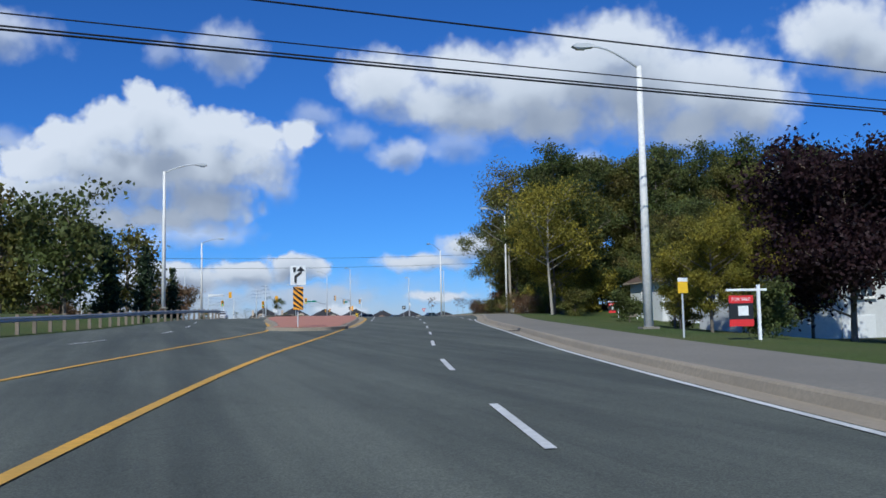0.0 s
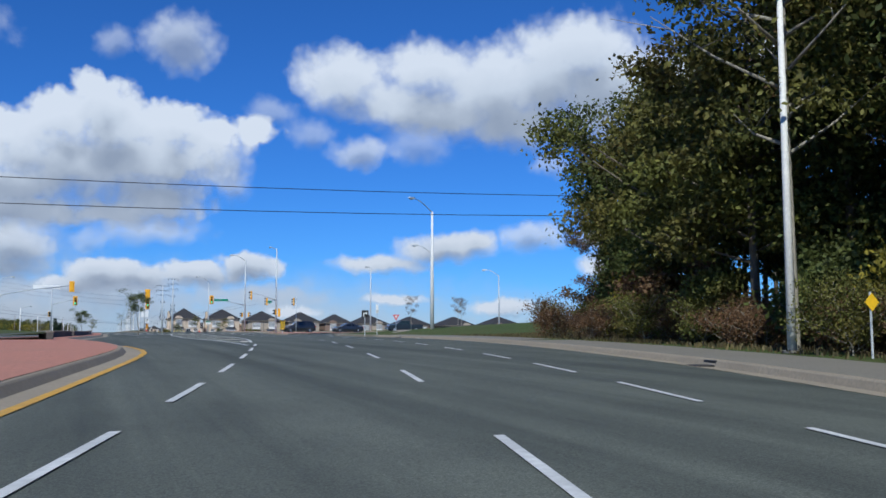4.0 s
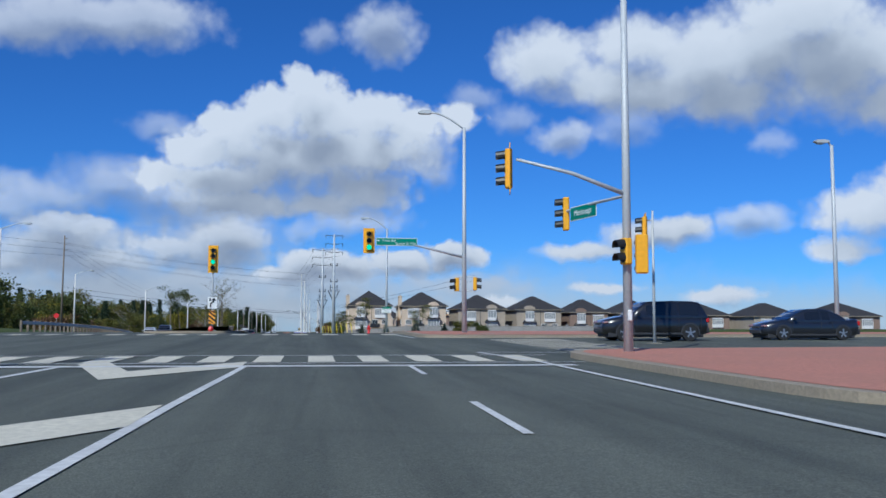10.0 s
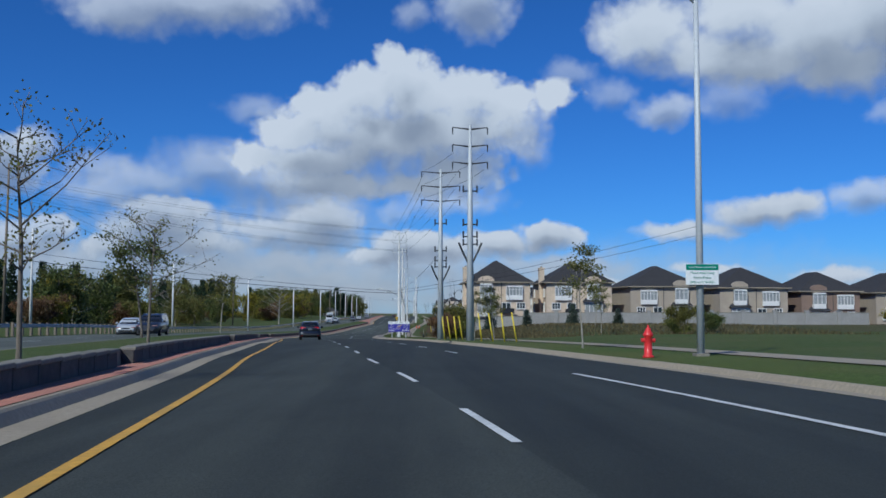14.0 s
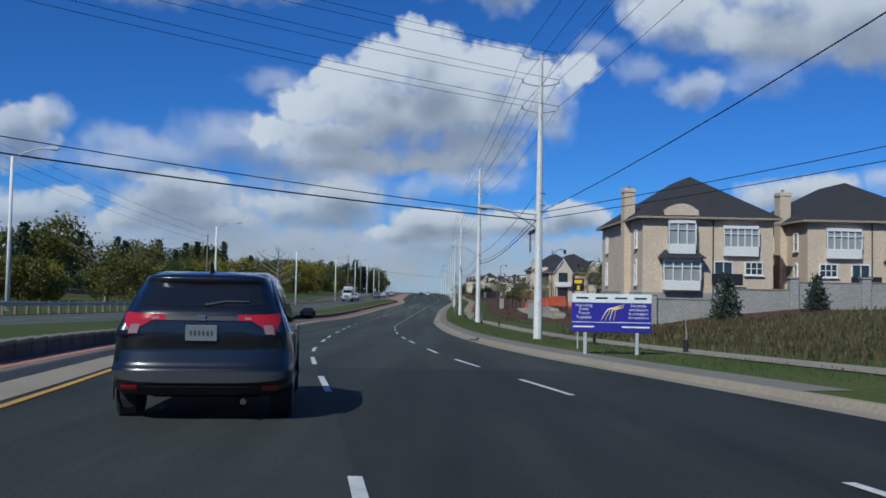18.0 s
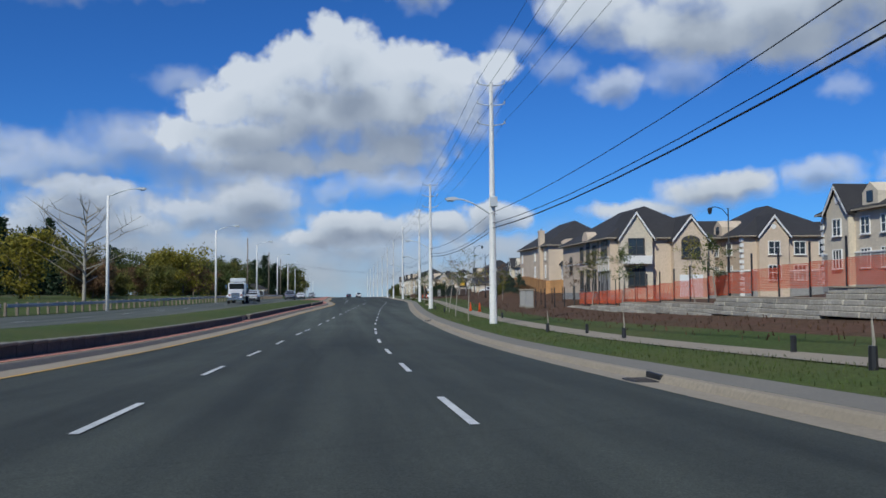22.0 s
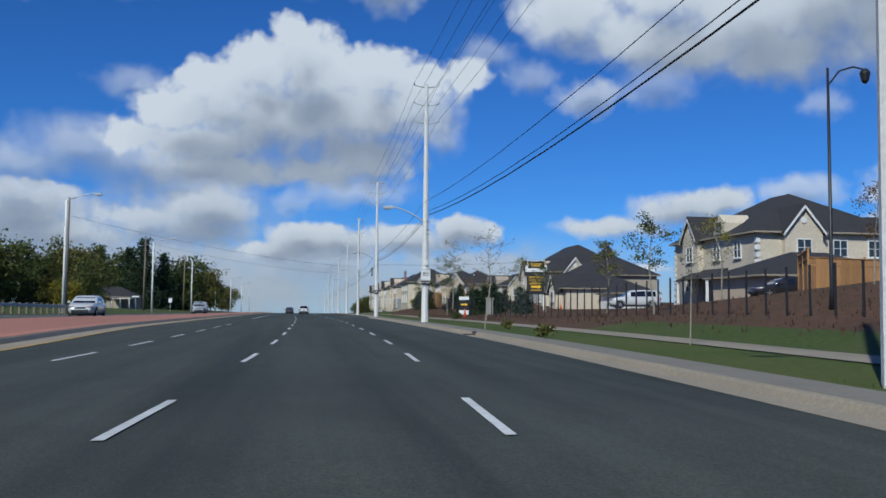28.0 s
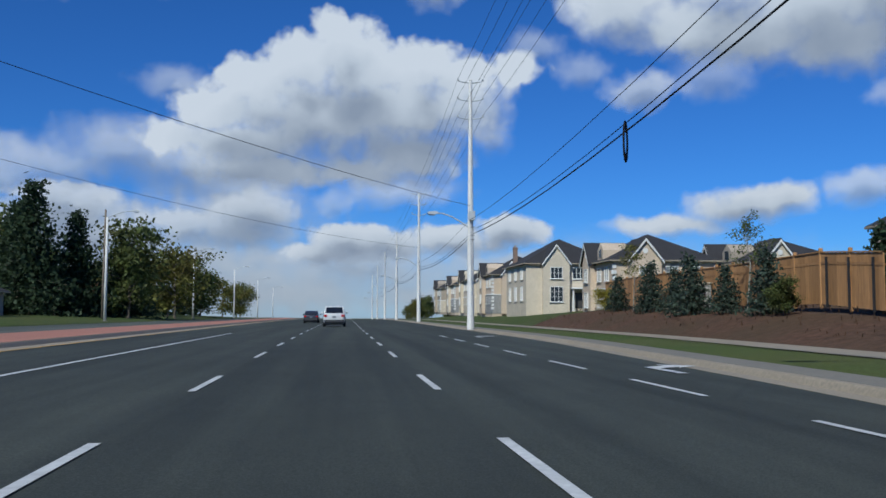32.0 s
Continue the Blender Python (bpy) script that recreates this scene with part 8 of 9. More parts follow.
for i, (x, y, wd, dp, zb, ev, rg, wl, lb) in enumerate((
        (67, 499, 12, 15, -0.6, 6.2, 10.0, M_STUCCO, "buff stone house with twin gables"), (82, 500, 12, 15, -0.4, 6.2, 10.0, M_STONE, "cream stone house with twin gables"),
        (66, 468, 12, 12, 0.6, 6.9, 10.6, M_STONE, "cream stone house with white trim"), (81, 462, 12, 12, 0.6, 6.9, 10.6, M_STUCCO, "buff stone house with white trim"),
        (70, 540, 11, 15, 0.7, 6.6, 9.9, M_STUCCO, BUFF), (86, 540, 12, 15, 0.7, 6.6, 9.9, M_STUCCO_GREY, "taupe brick house with a dark roof"),
        (66.8, 620, 13.5, 17, -0.4, 6.1, 10.2, M_STONE, "long cream stone house with a dark roof"), (84, 620, 12, 14, 0.4, 6.2, 9.4, M_STUCCO, BUFF),
        (67.5, 687.6, 13.5, 21, -0.6, 5.3, 10.0, M_STUCCO, "large buff house with a wide dark roof"),
        (58, 740, 11, 12, -0.6, 4.6, 7.7, M_STUCCO, BUFF), (70, 735, 11, 12, -0.6, 4.2, 7.0, M_STUCCO_GREY, "taupe house with a dark roof"),
        (68, 772, 11, 13, -0.4, 5.6, 9.0, M_STUCCO_GREY, "taupe house with a dark roof"), (55, 800, 11, 13, -0.6, 5.4, 8.8, M_STUCCO, BUFF),
        (55, 830, 11, 13, -0.6, 5.4, 8.8, M_STONE, "cream stone house with a dark roof"), (56, 862, 11, 13, -0.6, 5.4, 8.8, M_STUCCO, BUFF), (56, 895, 11, 13, -0.6, 5.4, 8.8, M_STUCCO_GREY, "taupe house with a dark roof"))):
    t, dims, h = house(x, y, x + wd, y + dp, zb, ev, rg, wl, lb)
    s, w_ = face_pose("S", dims), face_pose("W", dims)
    for face, half in ((w_, dims[1] / 2), (s, dims[0] / 2)):
        gable(t, face, -half * 0.42, 3.4, h, h + 2.1, M_STONE if i % 3 else wl, 0.6)
        low = h * 0.42
        part("stone_storey", Bld().box((0, -0.03, low / 2 - 0.3), (2 * half + 0.1, 0.1, low + 0.6), 0.01), M_STONE if i % 2 else M_STONE_GREY, t, "stone-clad lower storey", m=face)
        part("belt_course", Bld().box((0, -0.06, low + 0.06), (2 * half + 0.2, 0.16, 0.16), 0.02), M_TRIM_WHITE, t, m=face)
        part("gable_vent", Bld().tube([(-half * 0.42, -0.66, h + 0.9), (-half * 0.42, -0.6, h + 0.9)], 0.28, 12), M_TRIM_WHITE, t, m=face)
        for sgn in (-1, 1):
            for k in range(int(h / 0.6)):
                part("quoin", Bld().box((sgn * (half - 0.02 - 0.06 * (k % 2)), -0.05, 0.3 + 0.6 * k), (0.5 - 0.12 * (k % 2), 0.1, 0.4)), M_TRIM_WHITE, t, m=face)
        for u in (-half * 0.42, half * 0.12, half * 0.6):
            push = 0.62 if u == -half * 0.42 else 0.0
            window(t, face, u, h - 2.1, 1.3, 1.4, 2, 2, M_CURTAIN if i % 2 else M_GLASS, push=push)
            window(t, face, u, h - 4.9, 1.4, 1.6, 3, 2, M_GLASS, push=push)
    d2 = part("dormer", Bld().prism([(half * 0.1, h + 0.2), (half * 0.1 + 2.2, h + 0.2), (half * 0.1 + 2.2, h + 1.2), (half * 0.1 + 1.1, h + 2.0), (half * 0.1, h + 1.2)], "y", -0.15, 2.6), wl, t, m=w_)
    part("dormer_window", Bld().box((half * 0.1 + 1.1, -0.18, h + 0.85), (0.9, 0.06, 0.9), 0.02), M_GLASS, d2)
    if i == 6:
        part("porch_roof", Bld().add([(-3.5, -2.2, 2.6), (3.5, -2.2, 2.6), (3.5, 0, 2.6), (-3.5, 0, 2.6), (-3.2, 0, 3.6), (3.2, 0, 3.6)], [(0, 1, 5, 4), (1, 2, 5), (3, 0, 4), (0, 3, 2, 1), (2, 3, 4, 5)]), M_ROOF, t, m=w_)
        for u in (-3.2, 3.2):
            part("porch_column", Bld().tube([(u, -2.0, 0), (u, -2.0, 2.6)], [0.16, 0.13], 10), M_TRIM_WHITE, t, m=w_)
# low garage wing before the long house
t, dims, h = house(62.5, 610.5, 74.5, 619.5, -0.6, 2.1, 4.0, M_STUCCO, "low garage wing with a broad dark roof")
for u in (-3.6, 0.2, 4.0):
    part("garage_door", Bld().box((u, -0.06, 1.25), (2.6, 0.08, 2.1), 0.02), M_GARAGE, t, m=face_pose("S", dims))
# the corner house at the end of the fence
t, dims, h = house(54.6, 769, 66.5, 784, -0.7, 5.7, 9.4, M_STONE, "cream and grey house with white gables and a porch")
s, w_ = face_pose("S", dims), face_pose("W", dims)
gable(t, s, -2.0, 3.6, h, h + 2.4, M_STONE, 0.8)
gable(t, s, 4.2, 2.8, h - 0.2, h + 1.9, M_BRICK_RED, 0.5)
for u, p in ((-2.0, 0.82), (1.2, 0.0), (4.2, 0.52)):
    window(t, s, u, h - 2.1, 1.6, 1.5, 3, 2, M_GLASS, push=p)
for u, p in ((-2.0, 0.82), (4.2, 0.52)):
    window(t, s, u, h - 5.2, 1.7, 2.0, 3, 3, M_GLASS, push=p)
for u in (-4.5, 0, 4.5):
    window(t, w_, u, h - 2.1, 1.5, 1.5, 3, 2, M_CURTAIN)
    window(t, w_, u, h - 5.0, 1.5, 1.9, 3, 2, M_CURTAIN)
part("door", Bld().box((1.2, -0.05, 1.4), (1.0, 0.1, 2.1), 0.02), M_TRIM_DARK, t, m=s)
for u in (0.2, 2.2):
    part("porch_column", Bld().tube([(u, -1.2, 0), (u, -1.2, 2.9)], [0.15, 0.12], 10), M_TRIM_WHITE, t, m=s)
part("porch_roof", Bld().box((1.2, -0.8, 3.0), (2.6, 1.6, 0.22), 0.03), M_TRIM_WHITE, t, m=s)
chimney(t, -dims[0] / 2 + 0.5, 3.0, h - 0.5, h + 2.8, M_BRICK_RED, 0.8)
# house with a cupola and the white garage before it
t, dims, h = house(69, 675, 80, 686.4, -0.4, 4.4, 7.8, M_STUCCO_GREY, "low taupe clubhouse with a cupola on its roof")
cp = part("cupola", Bld().box((0, 0, 7.2), (1.5, 1.5, 1.6), 0.03), M_TRIM_WHITE, t)
part("cupola_roof", Bld().add([(-1.1, -1.1, 8.0), (1.1, -1.1, 8.0), (1.1, 1.1, 8.0), (-1.1, 1.1, 8.0), (0, 0, 9.4)], [(0, 1, 4), (1, 2, 4), (2, 3, 4), (3, 0, 4), (0, 3, 2, 1)]), M_ROOF, cp)
t, dims, h = house(63.4, 664.5, 74, 676.5, -0.6, 2.2, 5.0, M_STONE, "low cream stone front wing with two small gables")
w_ = face_pose("W", dims)
for u in (-4.0, 2.4):
    gable(t, w_, u, 3.4, h - 0.3, h + 1.7, M_STONE, 0.9)
    window(t, w_, u, 1.0, 1.3, 1.5, 2, 2, M_GLASS, push=0.92)
t, dims, h = house(67.5, 657.5, 73, 663, -0.9, 1.5, 3.0, M_GARAGE, "small white garage with a shallow dark roof")
s = face_pose("S", dims)
part("garage_door", Bld().box((0, -0.06, 1.2), (3.2, 0.08, 2.1), 0.02), M_SIDING, t, m=s)
# unfinished house with bare plywood
t, dims, h = house(63, 437, 76, 450, 0.6, 6.6, 7.2, M_BRICK_RED, "unfinished brick house with bare plywood gables", M_PLY)
w_ = face_pose("W", dims)
for u in (-3.8, 0.4, 4.2):
    gable(t, w_, u, 3.2, h, h + 2.8, M_PLY, 0.4, M_PLY)
    window(t, w_, u, h - 2.2, 1.4, 1.6, 2, 1, M_GLASS, push=0.42)
# house on the hill
t, dims, h = house(44.4, 73, 57.2, 78.6, -0.6, 5.3, 7.3, M_SIDING, "white gabled house with a brown roof and garage", M_ROOF_BROWN, group="hill houses")
s, w_ = face_pose("S", dims), face_pose("W", dims)
gable(t, s, -3.6, 4.6, h - 0.1, h + 1.9, M_SIDING, 0.9)
window(t, s, -3.4, h - 2.2, 1.8, 1.2, 4, 1, M_GLASS, arch=True, push=0.92)
part("garage_door", Bld().box((-3.4, -0.95, 1.0), (2.6, 0.08, 2.0), 0.02), M_GARAGE, t, m=s)
part("porch", Bld().box((2.0, -1.2, 2.55), (6.0, 2.4, 0.2), 0.02), M_TRIM_WHITE, t, m=s)
window(t, s, 1.5, h - 2.0, 1.6, 1.2, 3, 2, M_GLASS)
window(t, s, 4.5, h - 2.0, 1.6, 1.2, 3, 2, M_GLASS)
window(t, s, 3.0, 0.9, 1.8, 1.4, 3, 2, M_GLASS)
window(t, w_, 0.0, h - 2.0, 1.2, 1.3, 2, 2, M_GLASS)
window(t, w_, -0.6, 1.0, 1.2, 1.5, 2, 2, M_GLASS)
# second house, partly hidden
t, dims, h = house(36.0, 47, 46, 54.5, -0.4, 4.6, 6.4, M_SIDING, "white house half hidden by trees", M_ROOF_BROWN, group="hill houses")
w_ = face_pose("W", dims)
s = face_pose("S", dims)
for u in (-2.4, 2.0):
    window(t, w_, u, h - 1.9, 1.6, 1.2, 3, 1, M_GLASS)
    window(t, s, u, h - 1.9, 1.6, 1.2, 3, 1, M_GLASS)
part("garage_door", Bld().box((1.5, -0.06, 1.0), (2.6, 0.08, 2.0), 0.02), M_GARAGE, t, m=s)
# small house beyond the far rail
t, dims, h = house(-13.5, 736, -3.0, 743, -1.5, 1.2, 3.2, M_STUCCO_GREY, "small bungalow with a white porch", group="far houses")
s = face_pose("S", dims)
part("porch_roof", Bld().box((3.0, -1.6, 2.3), (3.6, 3.0, 0.2), 0.02), M_TRIM_WHITE, t, m=s)
for u in (1.4, 3.0, 4.6):
    part("porch_column", Bld().box((u, -2.9, 1.0), (0.2, 0.2, 2.4), 0.02), M_TRIM_WHITE, t, m=s)


# ---- fences and garden walls ----
def fence_run(name, pts, h, mat, label, board=0.15, gap=0.008, th=0.03, cap=True, post_every=2.4, zlift=0.0):
    """Close-boarded fence along a line of points."""
    for (xa, ya), (xb, yb) in zip(pts, pts[1:]):
        L = math.hypot(xb - xa, yb - ya)
        ang = math.atan2(yb - ya, xb - xa)
        n = max(1, round(L / post_every))
        for i in range(n):
            x0, y0 = xa + (xb - xa) * i / n, ya + (yb - ya) * i / n
            l = L / n
            za, zb_ = terrain(x0, y0) + zlift, terrain(xa + (xb - xa) * (i + 1) / n, ya + (yb - ya) * (i + 1) / n) + zlift
            t = thing(name, x0, y0, za, label, "fence", math.degrees(ang), name + "s")
            part("post", Bld().box((0, 0, h / 2 + 0.05), (0.13, 0.13, h + 0.25), 0.015), mat, t)
            k = max(1, int(l / board))
            for j in range(k):
                u = (j + 0.5) * l / k
                dz = (zb_ - za) * u / l
                part("board", Bld().box((u, -0.02, h / 2 + dz + 0.04), (l / k - gap, th, h - 0.1)), mat, t)
            part("rail", Bld().add([(0.05, -0.05, h * 0.78), (l, -0.05, h * 0.78 + zb_ - za), (l, 0.04, h * 0.78 + zb_ - za), (0.05, 0.04, h * 0.78), (0.05, -0.05, h * 0.83), (l, -0.05, h * 0.83 + zb_ - za), (l, 0.04, h * 0.83 + zb_ - za), (0.05, 0.04, h * 0.83)], [(0, 3, 2, 1), (4, 5, 6, 7), (0, 1, 5, 4), (2, 3, 7, 6)]), mat, t)
            if cap:
                part("cap_rail", Bld().add([(0, -0.08, h), (l, -0.08, h + zb_ - za), (l, 0.08, h + zb_ - za), (0, 0.08, h), (0, -0.08, h + 0.05), (l, -0.08, h + 0.05 + zb_ - za), (l, 0.08, h + 0.05 + zb_ - za), (0, 0.08, h + 0.05)], [(0, 3, 2, 1), (4, 5, 6, 7), (0, 1, 5, 4), (2, 3, 7, 6)]), mat, t)


CEDAR = "section of new cedar board fence on the bank"
fence_run("timber_fence", [(52.8, 560), (52.3, 530), (60, 526)], 1.85, M_FENCE_WOOD, CEDAR, 0.3)
fence_run("timber_fence", [(52.6, 724), (50.6, 706), (48.9, 677.4)], 2.1, M_FENCE_WOOD, CEDAR, 0.3)
fence_run("timber_fence", [(58.5, 598), (60.2, 602), (68, 603.5)], 2.4, M_FENCE_WOOD, CEDAR, 0.3)


def garden_wall(pts, h, step=4.4):
    for (xa, ya), (xb, yb) in zip(pts, pts[1:]):
        L = math.hypot(xb - xa, yb - ya)
        ang = math.atan2(yb - ya, xb - xa)
        n = max(1, round(L / step))
        for i in range(n):
            x0, y0 = xa + (xb - xa) * i / n, ya + (yb - ya) * i / n
            t = thing("garden_wall", x0, y0, terrain(x0, y0) - 0.1, "grey panel wall with square capped pillars", "garden wall", math.degrees(ang), "garden walls")
            part("pillar", Bld().box((0, 0, h / 2 + 0.1), (0.55, 0.55, h + 0.3), 0.02).box((0, 0, h + 0.3), (0.68, 0.68, 0.12), 0.03), M_STONE_GREY, t)
            part("panel", Bld().box((L / n / 2, 0, h / 2), (L / n - 0.5, 0.16, h), 0.01), M_STONE_GREY, t)
            part("panel_cap", Bld().box((L / n / 2, 0, h + 0.03), (L / n - 0.5, 0.24, 0.09), 0.02), M_CONC_GREY, t)


garden_wall([(41.6, 374), (98, 368)], 1.75)


def stone_pillar(x, y, s=1.0, label="square stone gate pillar with a pale cap"):
    t = thing("gate_pillar", x, y, terrain(x, y) - 0.1, label, "pillar", -8, "gate pillars")
    part("shaft", Bld().box((0, 0, 0.95 * s), (0.75 * s, 0.75 * s, 1.9 * s), 0.03), M_STONE_GREY, t)
    part("cap", Bld().box((0, 0, 1.95 * s), (0.95 * s, 0.95 * s, 0.16 * s), 0.04), M_CONC, t)
    part("foot", Bld().box((0, 0, 0.12 * s), (0.9 * s, 0.9 * s, 0.26 * s), 0.03), M_CONC_GREY, t)


for x, y in ((38.6, 413), (49.7, 647.7), (42.9, 499.5), (42.6, 494.8)):
    stone_pillar(x, y)
for x, y in ((49.6, 695),):
    stone_pillar(x, y, 0.72)


def iron_fence(pts, h=1.7, label="plain black iron post of an unfinished railing"):
    for (xa, ya), (xb, yb) in zip(pts, pts[1:]):
        L = math.hypot(xb - xa, yb - ya)
        ang = math.degrees(math.atan2(yb - ya, xb - xa))
        n = max(1, round(L / 1.7))
        for i in range(n):
            x0, y0 = xa + (xb - xa) * i / n, ya + (yb - ya) * i / n
            t = thing("iron_post", x0, y0, terrain(x0, y0), label, "fence post", ang, "iron posts")
            part("shaft", Bld().box((0, 0, h / 2 + 0.1), (0.08, 0.08, h + 0.2), 0.01), M_BLACK, t)
            part("cap", Bld().box((0, 0, h + 0.21), (0.1, 0.1, 0.04), 0.01), M_BLACK, t)


for x, y in ((39.6, 377), (40.0, 384), (40.3, 391), (40.6, 398)):
    solid("iron_post", Bld().box((0, 0, 0.85), (0.09, 0.09, 1.9), 0.01), M_BLACK, "plain black iron fence post on the soil bank", "fence post", x, y, terrain(x, y), group="iron posts")
iron_fence([(42.9, 493.2), (46.0, 486.0), (54.0, 480.0)], 1.7)
iron_fence([(44.0, 501.5), (50.0, 506.0), (51.6, 512.0)], 1.5)
iron_fence([(47.5, 636), (48.5, 616), (48, 575)])
iron_fence([(47.6, 646), (49, 683)])
M_NET = plain("orange_net", (0.62, 0.10, 0.03), 0.7)


def snow_fence(pts, h=1.15, lift=None):
    for k, ((xa, ya), (xb, yb)) in enumerate(zip(pts, pts[1:])):
        L = math.hypot(xb - xa, yb - ya)
        ang = math.degrees(math.atan2(yb - ya, xb - xa))
        n = max(1, round(L / 3.0))
        for i in range(n):
            x0, y0 = xa + (xb - xa) * i / n, ya + (yb - ya) * i / n
            t = thing("safety_fence", x0, y0, terrain(x0, y0) + (lift[k] + (lift[k + 1] - lift[k]) * i / n if lift else 0), "sagging orange plastic safety net on black posts", "fence", ang, "safety fences")
            l = L / n
            part("post", Bld().box((0, 0, 0.85), (0.08, 0.08, 2.4), 0.01), M_BLACK, t)
            b = Bld()
            for j in range(14):
                b.box((l / 2, 0.02, 0.12 + (h - 0.15) * j / 13), (l, 0.01, 0.032))
            for j in range(1, 25):
                b.box((l * j / 25, 0.025, h / 2), (0.022, 0.008, h - 0.1))
            part("net", b, M_NET, t, "orange plastic net")


TERRACE = curve([(404, 39.6), (430, 41.2), (460, 43.0), (488, 44.8)])


def terrace(y0, y1, courses):
    """A length of retaining wall in courses of stone blocks, each set a little back."""
    t = thing("stone_terrace", float(TERRACE(y0)), y0, terrain(float(TERRACE(y0)), y0) - 0.12, "low retaining wall of pale stone blocks in courses", "retaining wall", math.degrees(math.atan2(float(TERRACE(y1) - TERRACE(y0)), y1 - y0)) * -1 + 90, "stone terraces")
    L = math.hypot(float(TERRACE(y1) - TERRACE(y0)), y1 - y0)
    for c in range(courses):
        n = max(1, round(L / 1.5))
        for j in range(n):
            o = 0.35 * (c % 2) if n > 1 else 0
            part("block", Bld().box(((j + 0.5) * L / n, -0.5 - 0.09 * c - 0.02 * ((j * 7 + c) % 3), 0.12 + 0.21 * c), (L / n - 0.02, 1.0, 0.2), 0.025), M_TERRACE, t)
    part("coping", Bld().box((L / 2, -0.75, 0.05 + 0.21 * courses), (L, 0.8, 0.07), 0.015), M_CONC, t)


M_TERRACE = material("terrace_stone", (0.42, 0.38, 0.31), 0.9, fine=7, coarse=1.2, amount=0.3, relief=0.5, vary=0.22)
for ya, yb, c in ((404, 414, 3), (414, 424, 5), (424, 436, 5), (436, 448, 4), (448, 458, 3), (458, 468, 3), (468, 478, 2), (478, 488, 1)):
    terrace(ya, yb, c)
snow_fence([(float(TERRACE(y)) + 1.6, y) for y in (408, 424, 440, 456, 472, 490)], lift=[0.95, 1.0, 0.85, 0.6, 0.35, 0.0])
snow_fence([(46, 436), (58, 430)])


def coach_lamp(x, y, h=6.4, flip=1):
    """Dark ornamental lamp with a lantern on a bent arm."""
    t = thing("lantern_lamp", x, y, terrain(x, y), "black ornamental street lamp with a hanging lantern", "street lamp", 0, "lantern lamps")
    part("pole", Bld().tube([(0, 0, 0), (0, 0, 0.8), (0, 0, h)], [0.13, 0.08, 0.05], 8), M_BLACK, t, smooth=True)
    part("arm", Bld().tube([(0, 0, h - 0.7), (flip * 0.5, 0, h - 0.1), (flip * 1.1, 0, h + 0.1), (flip * 1.6, 0, h)], 0.035, 6), M_BLACK, t)
    part("lantern", Bld().lathe([(0.02, 0.12), (0.1, 0.08), (0.2, -0.05), (0.2, -0.12), (0.14, -0.4), (0.05, -0.5)], 10, (flip * 1.6, 0, h - 0.05)), M_BLACK, t)


for x, y, h, fl in ((43.3, 431.5, 8.0, 1), (56, 477, 7.8, -1), (49.5, 581, 9.5, 1), (46, 545, 6.8, 1)):
    coach_lamp(x, y, h, fl)

# ---- planting ----
trng = np.random.default_rng(11)
P_OAK = [broad_tree(s, h, w, 0.2, lm, M_BARK, 26, 190, 0.135, 0.52, 0.2, 0, 46, label=lb) for s, h, w, lm, lb in (
    (1, 16.5, 9.0, M_LEAF, "tall broadleaf tree in full green leaf"), (2, 17.0, 8.0, M_LEAF_OLIVE, "tall broadleaf tree with olive leaves"),
    (3, 15.0, 9.5, M_LEAF_OLIVE, "spreading broadleaf tree with olive leaves"), (4, 16.0, 8.5, M_LEAF_RUST, "tall broadleaf tree turning rust brown"),
    (5, 13.0, 8.0, M_LEAF_YELLOW, "broadleaf tree with yellowing leaves"))]
P_UPRIGHT = [broad_tree(81 + k, 19.0, 4.6, 0.3, lm, M_BARK, 22, 90, 0.16, 0.55, 0.2, 0.0, 16, label=lb) for k, (lm, lb) in enumerate(((M_LEAF, "tall narrow tree standing above the wood"), (M_LEAF_OLIVE, "tall narrow tree with olive leaves above the wood"), (M_LEAF_RUST, "tall narrow tree with thin brown leaves above the wood")))]
P_FORK = broad_tree(21, 11.5, 8.5, 0.36, M_LEAF_YELLOW, M_BARK_PALE, 20, 80, 0.12, 0.6, 0.14, 0.03, 22, label="pale-barked tree with yellow-green leaves at the wood's edge")
P_THIN = broad_tree(22, 17.5, 6.0, 0.35, M_LEAF_OLIVE, M_BARK_PALE, 22, 60, 0.12, 0.7, 0.17, 0.02, 10, label="thin half-bare tree above the wood", twigs=True)
P_MAROON = broad_tree(23, 8.6, 7.6, 0.14, M_LEAF_MAROON, M_BARK, 24, 220, 0.13, 0.6, 0.17, 0, 60, label="dark maroon ornamental maple on the lawn")
P_BUSH = [broad_tree(30 + k, 3.0, 3.6, 0.05, lm, M_BARK, 14, 80, 0.12, 0.38, 0.05, 0, 26, name="shrub", label=lb) for k, (lm, lb) in enumerate(((M_LEAF, "rounded green shrub on rough grass"), (M_LEAF_YELLOW, "yellow autumn shrub on rough grass"), (M_LEAF_RUST, "brown autumn shrub on rough grass"), (M_LEAF_OLIVE, "olive-green shrub on rough grass")))]
for p in P_BUSH:
    tagged(p, category="shrub")
P_BRUSH = [broad_tree(90 + k, 1.7, 2.8, 0.03, lm, M_BARK_PALE, 20, 46, 0.055, 0.26, 0.03, 0, 22, name="dry_brush", label=lb, twigs=True) for k, (lm, lb) in enumerate(((M_LEAF_RUST, "tangle of dry brown brush on the bank"), (M_LEAF_OLIVE, "low olive brush on the bank"), (M_LEAF_RUST, "tangle of dry brown brush on the bank")))]
